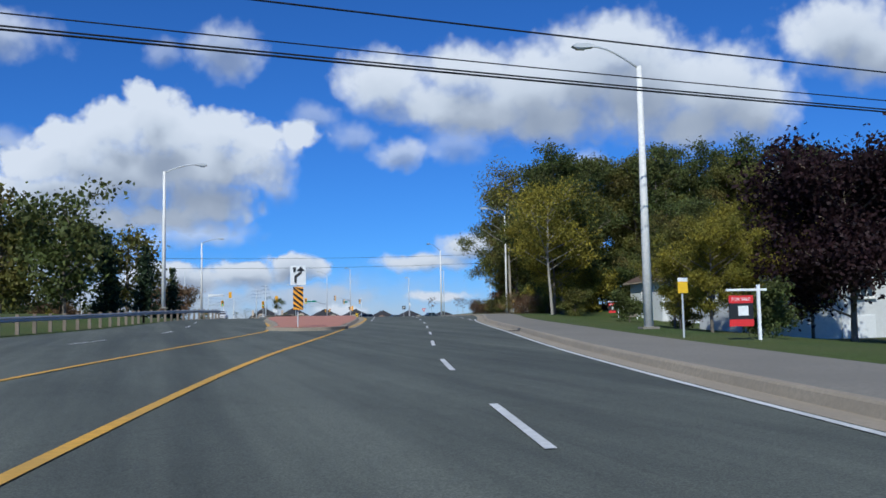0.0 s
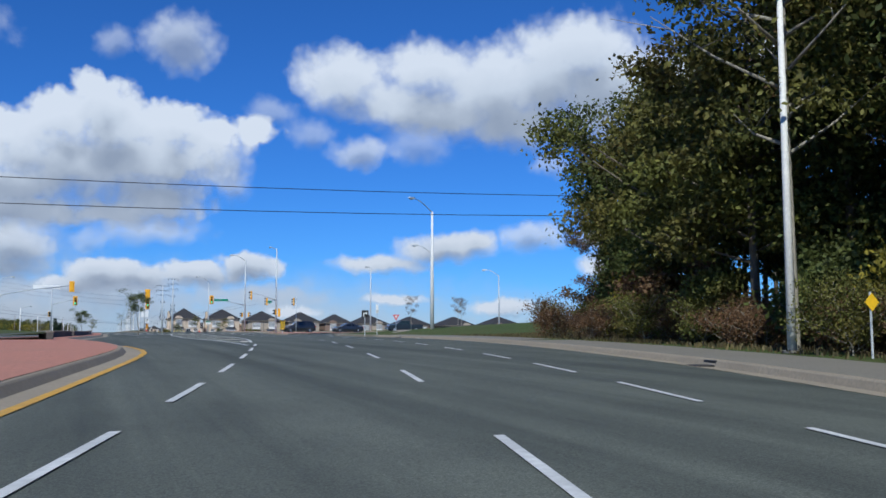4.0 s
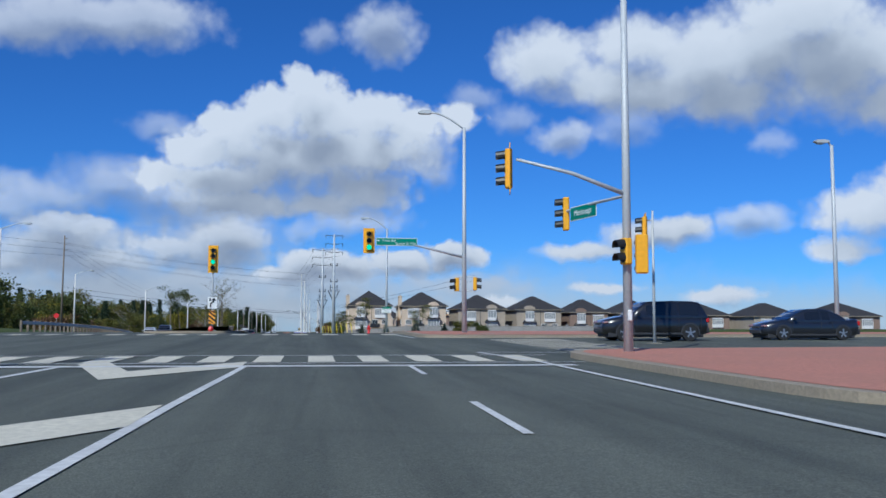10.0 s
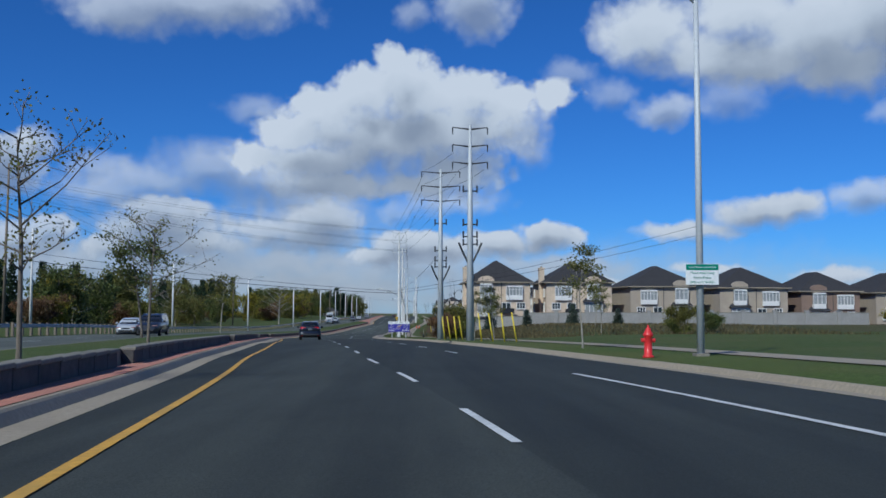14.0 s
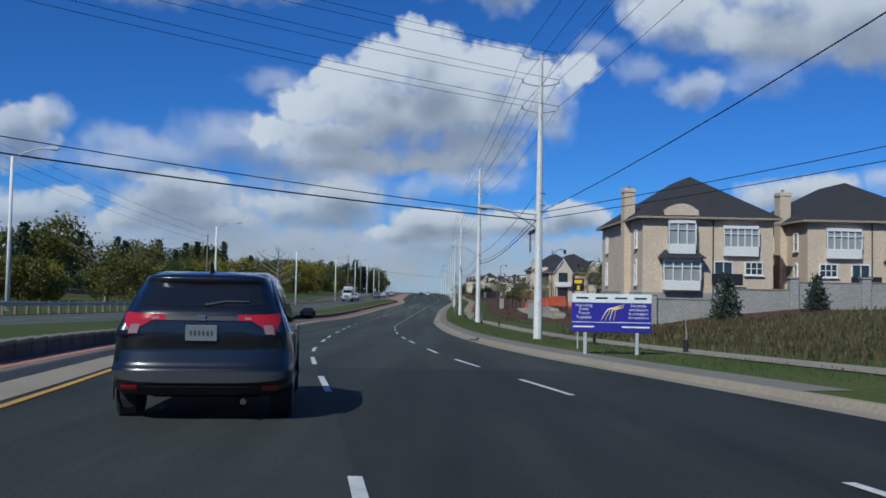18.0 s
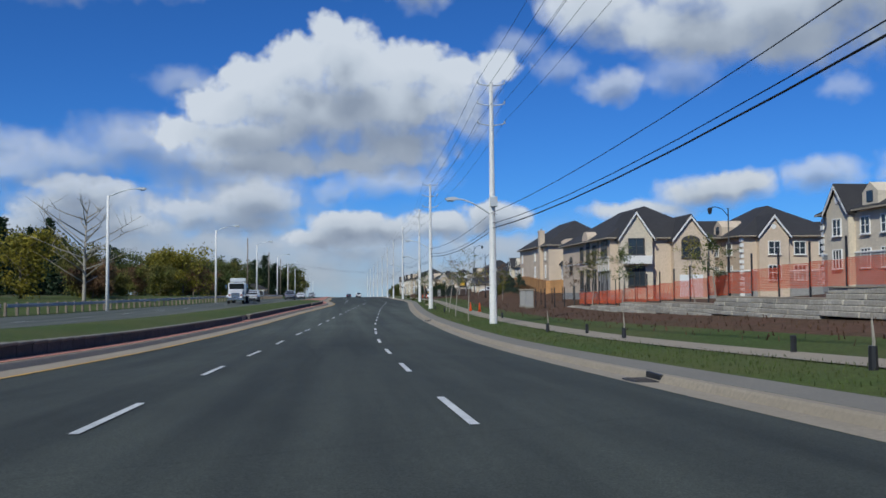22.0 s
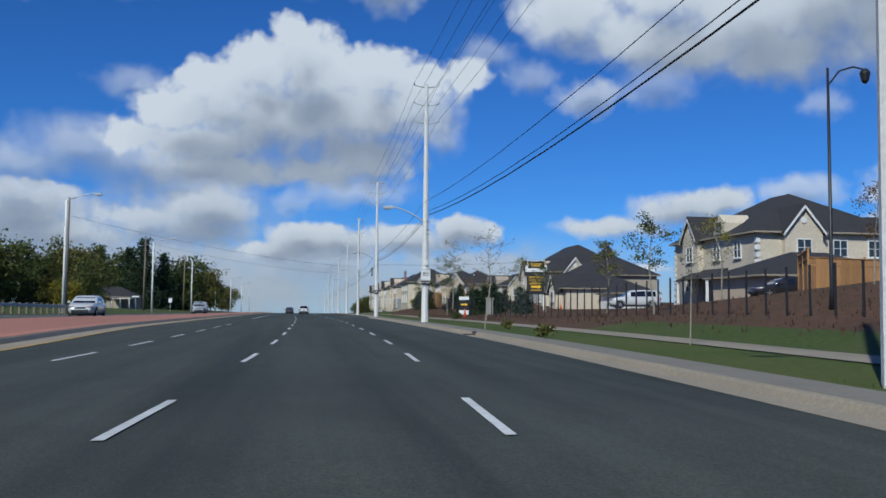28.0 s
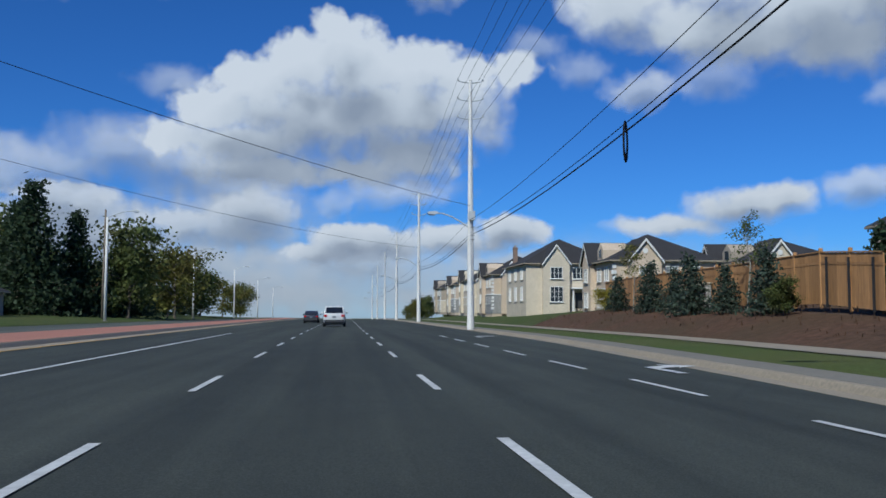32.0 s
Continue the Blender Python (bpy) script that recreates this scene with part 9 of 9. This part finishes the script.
P_FAR = [broad_tree(40 + k, 10.0, 7.5, 0.1, lm, M_BARK, 14, 48, 0.29, 0.9, 0.2, 0, 22, label=lb) for k, (lm, lb) in enumerate(((M_LEAF, "green broadleaf tree in the far wood"), (M_LEAF_OLIVE, "olive broadleaf tree in the far wood"), (M_LEAF_RUST, "rust-brown tree in the far wood"), (M_LEAF_YELLOW, "yellow tree in the far wood")))]
P_CON = [conifer(50 + k, 12.0, 5.0, M_NEEDLE, "dark conifer in the far wood", 24, 16, 0.3) for k in range(2)]
P_SPRUCE = [conifer(55, 15.5, 11.5, M_NEEDLE, "tall dark spruce beyond the road", 45, 22, 0.3), conifer(56, 2.4, 1.7, M_NEEDLE_BLUE, "small young spruce on the bank", 30, 11, 0.09), conifer(57, 3.0, 2.0, M_NEEDLE, "bushy dark spruce behind the iron posts", 36, 12, 0.11)]
P_SAP = [broad_tree(60 + k, 5.0, 1.7, 0.42, lm, M_BARK_PALE, 14, n, 0.06, 0.16, 0.045, 0.01, 6, name="young_tree", label=lb, twigs=True) for k, (lm, n, lb) in enumerate(((M_LEAF, 16, "slender young street tree with sparse green leaves"), (M_LEAF_OLIVE, 18, "young street tree with dull green leaves"), (M_LEAF_RUST, 12, "young street tree with few brown leaves"), (M_LEAF_YELLOW, 10, "young street tree turning yellow")))]
P_BARE = broad_tree(66, 8.0, 7.0, 0.2, M_LEAF_RUST, M_BARK_PALE, 26, 0, 0.1, 0.3, 0.15, 0, 0, label="bare grey tree without leaves", twigs=True)
P_OPEN = broad_tree(68, 8.2, 5.0, 0.36, M_LEAF_OLIVE, M_BARK, 20, 9, 0.07, 0.22, 0.09, 0, 8, label="tall open street tree with only few leaves", twigs=True)
P_WHIP = [broad_tree(71 + k, 6.6, 2.1, 0.5, lm, M_BARK_PALE, 16, n, 0.05, 0.16, 0.05, ln, 3, name="young_tree", label=lb, twigs=True) for k, (lm, n, ln, lb) in enumerate(((M_LEAF_OLIVE, 5, 0.03, "tall thin street tree, nearly bare, with a black trunk guard"), (M_LEAF_RUST, 3, 0.07, "leaning thin street tree with bare twigs"), (M_LEAF, 26, 0.0, "slender street tree with a narrow green crown")))]
P_LEAN = broad_tree(67, 4.6, 2.8, 0.55, M_LEAF, M_BARK, 14, 42, 0.075, 0.24, 0.06, 0.14, 8, name="young_tree", label="young tree leaning over the planted median")

# the wood on the hill
plant(P_FORK, 34.2, 74.4, 1.0, 40)
plant(P_THIN, 39.0, 95.8, 0.98)
plant(P_OAK[0], 38.8, 82.0, 1.0)
plant(P_OAK[4], 36.6, 79, 0.72)
for k, (x, y, sc) in enumerate(((41.5, 88, 1.0), (42, 101, 1.02), (44.2, 107.5, 1.0), (47, 114, 1.02), (50.2, 121, 0.98), (54, 128, 0.95), (57.5, 136, 0.72), (46, 94, 1.08), (49, 101, 1.05), (52, 110, 1.05), (56, 119, 1.0), (60, 128, 0.9), (52, 91, 1.12), (58, 97, 1.15), (63, 92, 1.2), (60, 106, 1.05), (66, 102, 1.1), (70, 94, 1.15), (64, 114, 1.0), (61, 84, 1.0), (66, 80, 1.15), (72, 84, 1.2), (58, 66, 0.8), (64, 70, 1.05), (72, 70, 1.15), (55, 58, 0.62), (64, 57, 0.95), (52, 44, 0.7), (60, 46, 0.95), (58, 36, 0.85), (32.0, 43.5, 0.55), (25.8, 38, 0.42), (37, 44.5, 0.55), (29, 40, 0.4), (28.4, 45.4, 0.45), (31.2, 46, 0.5), (26.6, 42, 0.34))):
    plant(P_OAK[4 if y < 45 else (0, 1, 2, 0, 2, 1, 3)[k % 7] if k < 12 else (0, 1, 2, 0, 3, 1, 2)[k % 7]], x, y, sc * float(np.interp(y, [80, 92, 101, 118, 140], [0.94, 0.93, 0.9, 0.82, 0.72])))
for k, (x, y, sc) in enumerate(((44.5, 99, 1.0), (50, 97, 1.08), (48, 106, 1.0), (57, 92, 1.12), (62, 98, 1.1), (55, 116, 0.95), (66, 88, 1.15), (74, 78, 1.1), (68, 64, 1.0), (51, 84, 0.95), (43, 91, 0.9), (78, 70, 1.15))):
    plant(P_UPRIGHT[k % 3], x, y, sc * float(np.interp(y, [84, 96, 110], [0.95, 0.9, 0.8])))
plant(P_MAROON, 33.2, 37.0, 1.0)
plant(P_BUSH[0], 22.6, 29.6, 0.55, label="dark clipped round shrub on the lawn")
for k, (x, y, s) in enumerate(((36, 64, 0.6), (33, 52, 0.5), (36, 48, 0.6), (40.6, 92, 0.8), (41.5, 97, 0.9), (42.2, 103, 0.8), (44, 109, 0.9), (46.4, 115, 0.9), (49, 121, 1.0), (52, 127, 0.9), (55, 134, 0.8), (57, 138, 0.7), (39, 86, 0.8), (37.5, 76.5, 0.6))):
    plant(P_BUSH[(k * 7) % 4], x, y, s)
for k, (x, y, s) in enumerate(((47, 100, 1.4), (50, 104, 1.4), (46, 96, 1.3), (53, 108, 1.4), (43.6, 92, 1.2), (56, 112, 1.4), (49, 93, 1.5), (54, 100, 1.5), (43, 84, 1.2), (47, 86, 1.4), (51, 88, 1.5), (44, 98, 1.2), (58, 105, 1.6))):
    plant(P_BUSH[(0, 0, 3, 1, 0)[k % 5]], x, y, s)
# dry brush on the bank at the foot of the wood
for k in range(26):
    y = 82 + 1.6 * k
    x = float(KR(y)) + 5.2 + 2.6 * float(trng.random())
    plant(P_BRUSH[k % 3], x, y, float(trng.uniform(0.55, 0.95)))
# far side of the hill
for k, (x, y, s) in enumerate(((-8, 104, 1.1), (-15, 110, 1.25), (-22, 108, 1.2), (-2, 122, 0.95), (-10, 126, 1.1), (-30, 118, 1.3), (-40, 112, 1.3), (-18, 132, 1.1), (-48, 126, 1.3), (-34, 96, 1.25), (-26, 88, 1.1), (-60, 110, 1.3))):
    plant(P_FAR[(k * 3) % 2], x, y, s)
for x, y, s in ((-4, 112, 0.8), (0, 118, 0.75), (3.5, 126, 0.6)):
    plant(P_CON[0], x, y, s)
plant(P_FAR[2], 5.5, 158, 0.62, label="rust-brown tree beyond the guard rail")
plant(P_FAR[2], 2.5, 160, 0.55)
# woods beyond the far rail
for k in range(150):
    y = 250 + 5.4 * k + trng.uniform(-3, 3)
    x = float(GL(y)) - trng.uniform(38, 62) - (0 if y > 420 else (420 - y) * 0.12)
    if 660 < y < 720:
        x -= 25
    plant(P_CON[k % 2] if trng.random() < 0.62 else P_FAR[int(trng.integers(0, 2))], x, y, trng.uniform(0.9, 1.3))
for k in range(105):
    y = 262 + 5.6 * k + trng.uniform(-3, 3)
    x = float(GL(y)) - trng.uniform(14, 30) - (0 if y > 400 else (400 - y) * 0.12)
    if 655 < y < 715 and x > -30:
        continue
    q = int(trng.integers(0, 8))
    plant(P_FAR[q % 4] if q < 5 else P_BUSH[q % 4], x, y, trng.uniform(0.5, 0.85) if q < 5 else trng.uniform(0.9, 1.5))
for x, y, s in ((-5.0, 757, 1.0), (-1.5, 762, 0.78), (-9.5, 765, 0.85), (2.0, 770, 0.7), (-19, 780, 0.9), (-3, 800, 0.7)):
    plant(P_SPRUCE[0], x, y, s)
for k, (x, y, s) in enumerate(((4.0, 765, 1.05), (6.0, 785, 0.95), (1.9, 826, 1.05), (-17, 752, 1.15), (-25, 745, 1.2), (-33, 735, 1.2), (-13, 768, 1.2), (-22, 764, 1.25), (-30, 722, 1.1), (0, 812, 0.9), (2, 835, 0.8), (3, 860, 0.75), (-24, 724, 1.0), (-30, 712, 1.1), (-6, 820, 1.1), (2, 905, 0.8), (-2, 930, 0.9))):
    plant(P_FAR[k % 2], x, y, s)
plant(P_BARE, -1.3, 496, 1.25)
plant(P_BARE, -16, 442, 1.1)
plant(P_BARE, -30, 420, 1.0)
for x, y, s in ((-34, 206, 1.2), (-40, 196, 1.3), (-28, 232, 1.0), (-48, 214, 1.2), (-44, 240, 1.1)):
    plant(P_FAR[int(abs(x)) % 2], x, y, s, z=3.3)
for k, (x, y, s) in enumerate(((41.7, 624.1, 1.05), (40.2, 633.8, 0.3))):
    plant(P_WHIP[0], x, y, s)
    plant(P_BUSH[0], x + 0.2, y - 0.5, 0.22, label="small leafy shrub at the foot of a street tree")
# wood far behind the houses and at the end of the road
for k in range(60):
    y = 860 + trng.uniform(0, 260)
    plant(P_FAR[k % 2], 60 + trng.uniform(0, 90), y, trng.uniform(0.6, 0.9))
# young trees on the medians and verges
plant(P_LEAN, 17.7, 297, 1.15, 200, z=float(zr(297)) + 0.5)
plant(P_SAP[1], 19.7, 310, 1.0, z=float(zr(310)) + 0.5)
plant(P_LEAN, 24.6, 178.5, 0.85, 200, z=3.6)
plant(P_OPEN, 26.6, 258, 0.56, 120, z=float(zr(258)) + 0.4)
plant(P_OPEN, 25.2, 271, 0.56, 40, z=float(zr(271)) + 0.4)
for x, y, k, s in ((55.4, 178.6, 2, 0.8), (64.0, 184, 2, 0.85), (58.2, 170.5, 2, 0.7), (40.4, 279.4, 1, 0.9), (39.0, 304.6, 1, 0.85), (38.2, 309, 1, 0.8), (52, 330, 1, 1.0), (40.5, 318, 1, 0.8), (56, 352, 1, 1.2)):
    plant(P_SAP[k], x, y, s)
for k, (x, y, s) in enumerate(((44.5, 470, 1.0), (45, 480, 1.1), (45.5, 488, 0.9), (47, 462, 1.0), (43.5, 450, 0.9), (46, 530, 1.0), (47, 546, 1.1), (48, 566, 1.0), (49, 598, 1.25), (51, 612, 1.1), (51.0, 668, 1.0), (52.8, 648, 1.4), (54, 640, 1.1), (50, 676, 1.0), (52, 660, 0.9), (43, 405, 1.0), (46, 412, 1.1), (48, 424, 1.15), (50, 436, 1.0), (41, 418, 0.9), (48.8, 688, 0.85), (49.2, 706, 0.9), (56, 588, 1.0), (55, 602, 1.1))):
    t = plant(P_SAP[k % 4], x, y, s)
for x, y, k, sc, turn in ((32.2, 465, 0, 0.78, 20), (32.9, 477.7, 1, 0.8, 90), (34.4, 497.3, 0, 0.75, 200), (33.9, 490.6, 1, 0.9, 10), (39.9, 572.4, 0, 0.5, 0), (47.0, 660.5, 2, 1.2, 0), (37.6, 590, 1, 0.8, 60), (36.4, 545, 0, 0.8, 120)):
    plant(P_WHIP[k], x, y, sc, turn)
for x, y in ((32.5, 400.3), (32.6, 417.7), (34.0, 436.1), (33.1, 444.8), (35.2, 344.3), (33.7, 501.9)):
    st = thing("tree_stump", x, y, terrain(x, y), "cut stub of a street tree in a black guard", "tree stump", 0, "tree stumps")
    part("stem", Bld().tube([(0, 0, -0.1), (0.02, 0, 0.5), (0.0, 0.03, 1.0)], [0.035, 0.03, 0.015], 6), M_BARK_PALE, st)
    part("guard", Bld().tube([(0, 0, 0), (0, 0, 0.42)], [0.085, 0.075], 8), M_BLACK, st, "black plastic trunk guard")
for k, (x, y) in enumerate(((39.0, 378.5), (43.6, 402), (50.4, 537), (50.6, 541), (50.3, 545), (50.7, 550), (50.4, 555), (48.3, 685), (48.6, 690), (48.2, 693.5), (48.7, 697), (49.0, 702), (49.4, 710), (62, 366), (56, 367), (50, 369), (45, 370), (51.5, 638), (54, 662), (56, 668), (52.5, 645))):
    plant(P_SPRUCE[1], x, y, float(trng.uniform(0.75, 1.25)))
for k, (x, y, s) in enumerate(((60, 331, 0.7), (64, 334, 0.6), (90, 346, 0.8), (36.4, 321, 0.6), (37.4, 325, 0.7), (38.6, 330, 0.7), (50.2, 552, 0.5), (49.6, 531, 0.45), (48.4, 546, 0.35), (48.0, 683, 0.35), (49.5, 713, 0.4))):
    plant(P_BUSH[(k * 5 + 3) % 4], x, y, s)
# screen of conifers and saplings before the large house
for x, y, s in ((50.6, 678.2, 0.95), (52.6, 683.5, 1.1), (50.4, 669.5, 0.9), (51.9, 671.6, 0.95), (50.9, 664.0, 1.0), (52.4, 668.0, 1.0), (50.6, 661.8, 0.9), (50.4, 659.2, 1.1), (52.2, 661.4, 1.2), (50.9, 656.6, 1.1), (52.4, 658.2, 1.2), (51.2, 652.8, 0.9)):
    plant(P_SPRUCE[2], x, y, s, sink=0.1)
for x, y, k, s in ((51.4, 666.6, 2, 0.75), (51.2, 657.6, 3, 0.8), (52.8, 676.4, 3, 0.7)):
    plant(P_SAP[k], x, y, s)
for p in P_UPRIGHT + P_WHIP + P_OAK + P_BUSH + P_BRUSH + P_FAR + P_CON + P_SPRUCE + P_SAP + [P_FORK, P_THIN, P_MAROON, P_BARE, P_LEAN, P_OPEN]:
    drop_proto(p)


def tufts(name, n, y0, y1, d0, d1, h, mat, label, seed, side="right"):
    """Uneven tufts of tall dry grass, one mesh."""
    r = np.random.default_rng(seed)
    ys = r.uniform(y0, y1, n)
    edge = np.array([float(KR(y)) for y in ys])
    xs = edge + r.uniform(d0, d1, n)
    z = np.array([terrain(x, y) for x, y in zip(xs, ys)])
    a = r.uniform(0, math.pi, n)
    hh, ww = h * r.uniform(0.4, 1.25, n), h * r.uniform(0.1, 0.3, n)
    lx, ly = r.normal(0, 0.25, n) * hh, r.normal(0, 0.25, n) * hh
    b0 = np.stack([xs - np.cos(a) * ww, ys - np.sin(a) * ww, z - 0.05], 1)
    b1 = np.stack([xs + np.cos(a) * ww, ys + np.sin(a) * ww, z - 0.05], 1)
    t1 = np.stack([xs + np.cos(a) * ww * 0.5 + lx, ys + np.sin(a) * ww * 0.5 + ly, z + hh], 1)
    t0 = np.stack([xs - np.cos(a) * ww * 0.3 + lx, ys - np.sin(a) * ww * 0.3 + ly, z + hh * 0.95], 1)
    ob = new(name, mesh_quads(name, np.stack([b0, b1, t1, t0], 1).reshape(-1, 3), mat))
    return tagged(ob, label, "grass", kind="stuff")


M_DRY = leaf_mat("dry_grass", (0.15, 0.12, 0.055), (0.085, 0.08, 0.035), 0.5)
M_WEED = leaf_mat("brown_weeds", (0.11, 0.06, 0.035), (0.07, 0.05, 0.03), 0.5)
M_BLADE = leaf_mat("verge_grass", (0.085, 0.115, 0.03), (0.11, 0.11, 0.045), 0.4)
tufts("dry_meadow_grass", 9000, 326, 372, 6.6, 17, 0.2, M_DRY, "tall dry meadow grass before the garden wall", 5)
tufts("dry_meadow_grass", 6000, 326, 366, 17, 45, 0.26, M_DRY, "tall dry meadow grass before the garden wall", 6)
tufts("bank_weeds", 7000, 366, 720, 7.5, 19, 0.16, M_WEED, "low brown weeds on the bare bank", 7)
tufts("bank_undergrowth", 9000, 84, 140, 4.2, 14, 0.16, M_DRY, "dry undergrowth along the foot of the wood", 8)
tufts("verge_blades", 16000, 332, 560, 1.75, 4.95, 0.07, M_BLADE, "short uneven blades of the mown verge", 9)

# ---- vehicles ----
GREY_BLUE = (0.0075, 0.0085, 0.012)
car(24.38, 327.9, float(zr(327.9)), 6.2, CROSSOVER, GREY_BLUE, "dark blue-grey compact crossover with red tail lights", "car", "suv").scale = (1.09, 1.0, 1.05)
car(49.3, 213.7, 3.51, 90, SUV, (0.012, 0.012, 0.014), "black sport utility car waiting on the side street", "car")
car(57.2, 214.8, 3.52, 90, SEDAN, (0.014, 0.016, 0.022), "black saloon car waiting on the side street", "car")
car(10.5, 543, float(zr(543)) + float(opp(543)) * 0.86, 181, SUV, (0.42, 0.43, 0.43), "boxy silver sport utility car on the far carriageway", "car")
car(14.85, 683.6, float(zr(683.6)) + float(opp(683.6)) * 0.8 - 0.02, 181, SUV, (0.36, 0.38, 0.40), "silver crossover on the far carriageway", "car")
car(29.7, 728, float(zr(728)), 0, SUV, (0.60, 0.61, 0.60), "white sport utility car driving away", "car")
car(26.6, 760, float(zr(760)), 0, SEDAN, (0.03, 0.03, 0.035), "dark saloon car driving away", "car")
car(14.1, 578, float(zr(578)) + float(opp(578)) * 0.8, 181, SUV, (0.12, 0.13, 0.15), "grey sport utility car on the far carriageway", "car")
car(14.5, 615, float(zr(615)) + float(opp(620)) * 0.8, 181, SEDAN, (0.55, 0.55, 0.54), "white saloon car on the far carriageway", "car")
car(12.4, 319, float(zr(319)) + float(opp(319)) * 0.86, 184, SUV, (0.02, 0.022, 0.028), "dark sport utility car on the far carriageway", "car")
car(9.8, 322, float(zr(322)) + float(opp(322)) * 0.92, 184, SEDAN, (0.42, 0.44, 0.46), "silver saloon car on the far carriageway", "car")
car(11.6, 150, float(zr(150)) + 0.02, 172, SUV, (0.62, 0.62, 0.61), "white sport utility car coming down the hill", "car")
car(60.5, 632, terrain(60.5, 632) + 0.02, 80, SUV, (0.55, 0.55, 0.55), "white car parked before the houses", "car")
car(61.5, 606, terrain(61.5, 606) + 0.02, 84, SEDAN, (0.02, 0.02, 0.024), "black car parked before the houses", "car")


def pickup(x, y, z, rz):
    t = thing("pickup_truck", x, y, z, "black pickup truck waiting on the side street", "pickup truck", rz)
    m = paint("pickup_paint", (0.012, 0.013, 0.017))
    hw = 1.0
    prof = [(-2.9, 0.5), (-2.9, 1.25), (-0.9, 1.25), (-0.85, 1.3), (-0.65, 1.88), (0.75, 1.9), (1.35, 1.32), (2.5, 1.2), (2.85, 1.0), (2.9, 0.55), (2.4, 0.42), (-2.5, 0.42)]
    part("body", Bld().prism([(a, b) for a, b in prof], "x", -hw, hw), m, t)
    part("bed", Bld().box((0, -1.9, 1.27), (1.7, 1.85, 0.02)), M_TRIM, t)
    for s in (-1, 1):
        part("side_window", Bld().prism([(-0.6, 1.35), (-0.5, 1.8), (0.65, 1.8), (1.1, 1.36)], "x", s * (hw + 0.002), s * (hw + 0.008)), M_CAR_GLASS, t)
        part("headlight", Bld().box((s * 0.75, 2.86, 0.98), (0.4, 0.1, 0.2), 0.03), M_TAIL_CLEAR, t)
        part("wing_mirror", Bld().box((s * (hw + 0.14), 1.0, 1.38), (0.22, 0.12, 0.2), 0.04), m, t)
        for yy in (-1.75, 1.85):
            w = part("wheel", Bld().tube([(s * 0.76, yy, 0.4), (s * 0.78, yy, 0.4), (s * 1.0, yy, 0.4), (s * 1.02, yy, 0.4)], [0.36, 0.4, 0.4, 0.36], 20), M_TYRE, t)
            part("rim", Bld().tube([(s * 1.0, yy, 0.4), (s * 1.03, yy, 0.4)], 0.25, 14), M_RIM, w)
    part("windscreen", Bld().add([(-0.85, 1.34, 1.37), (0.85, 1.34, 1.37), (0.78, 0.8, 1.86), (-0.78, 0.8, 1.86)], [(0, 1, 2, 3)]), M_CAR_GLASS, t)
    part("grille", Bld().box((0, 2.9, 0.9), (1.0, 0.06, 0.3), 0.03), M_CHROME, t)
    part("bumper", Bld().box((0, 2.9, 0.6), (1.9, 0.2, 0.22), 0.05), M_CHROME, t)


pickup(66.5, 215, 3.5, 90)


def tanker(x, y, z, rz):
    """White lorry with a short bonnet and a load behind."""
    t = thing("lorry", x, y, z, "white lorry with a bonnet and dark tank body", "lorry", rz)
    wm = paint("lorry_white", (0.66, 0.67, 0.67))
    part("cab", Bld().box((0, 1.6, 1.95), (2.2, 1.7, 1.6), 0.15), wm, t)
    part("bonnet", Bld().prism([(2.3, 0.7), (2.3, 1.75), (2.6, 1.75), (4.0, 1.45), (4.2, 1.2), (4.2, 0.7)], "x", -0.85, 0.85), wm, t)
    part("windscreen", Bld().box((0, 2.46, 2.25), (1.9, 0.06, 0.75), 0.02), M_CAR_GLASS, t)
    part("grille", Bld().box((0, 4.2, 1.1), (1.1, 0.06, 0.6), 0.03), M_CHROME, t)
    part("bumper", Bld().box((0, 4.25, 0.6), (2.2, 0.25, 0.35), 0.05), M_CHROME, t)
    part("tank", Bld().tube([(0, 0.5, 1.9), (0, -4.2, 1.9)], 1.05, 18), M_TRIM, t, "dark load body")
    part("rack", Bld().box((0, 0.5, 3.1), (2.0, 0.5, 0.5), 0.05), M_GALV, t)
    part("chassis", Bld().box((0, -0.5, 0.8), (1.0, 8.4, 0.3), 0.03), M_TRIM, t)
    for s in (-1, 1):
        part("headlight", Bld().box((s * 0.75, 4.18, 1.1), (0.3, 0.1, 0.3), 0.05), M_TAIL_CLEAR, t)
        part("wing_mirror", Bld().box((s * 1.35, 2.5, 2.2), (0.2, 0.1, 0.5), 0.04), M_CHROME, t)
        part("mudguard", Bld().box((s * 0.95, 3.2, 1.0), (0.5, 1.3, 0.4), 0.15), wm, t)
        for yy in (3.2, -2.4, -3.6):
            w = part("wheel", Bld().tube([(s * 0.75, yy, 0.5), (s * 1.1, yy, 0.5)], 0.5, 18), M_TYRE, t)
            part("rim", Bld().tube([(s * 1.08, yy, 0.5), (s * 1.12, yy, 0.5)], 0.28, 12), M_RIM, w)


tanker(10.0, 528, float(zr(528)) + float(opp(528)) * 0.86, 181)
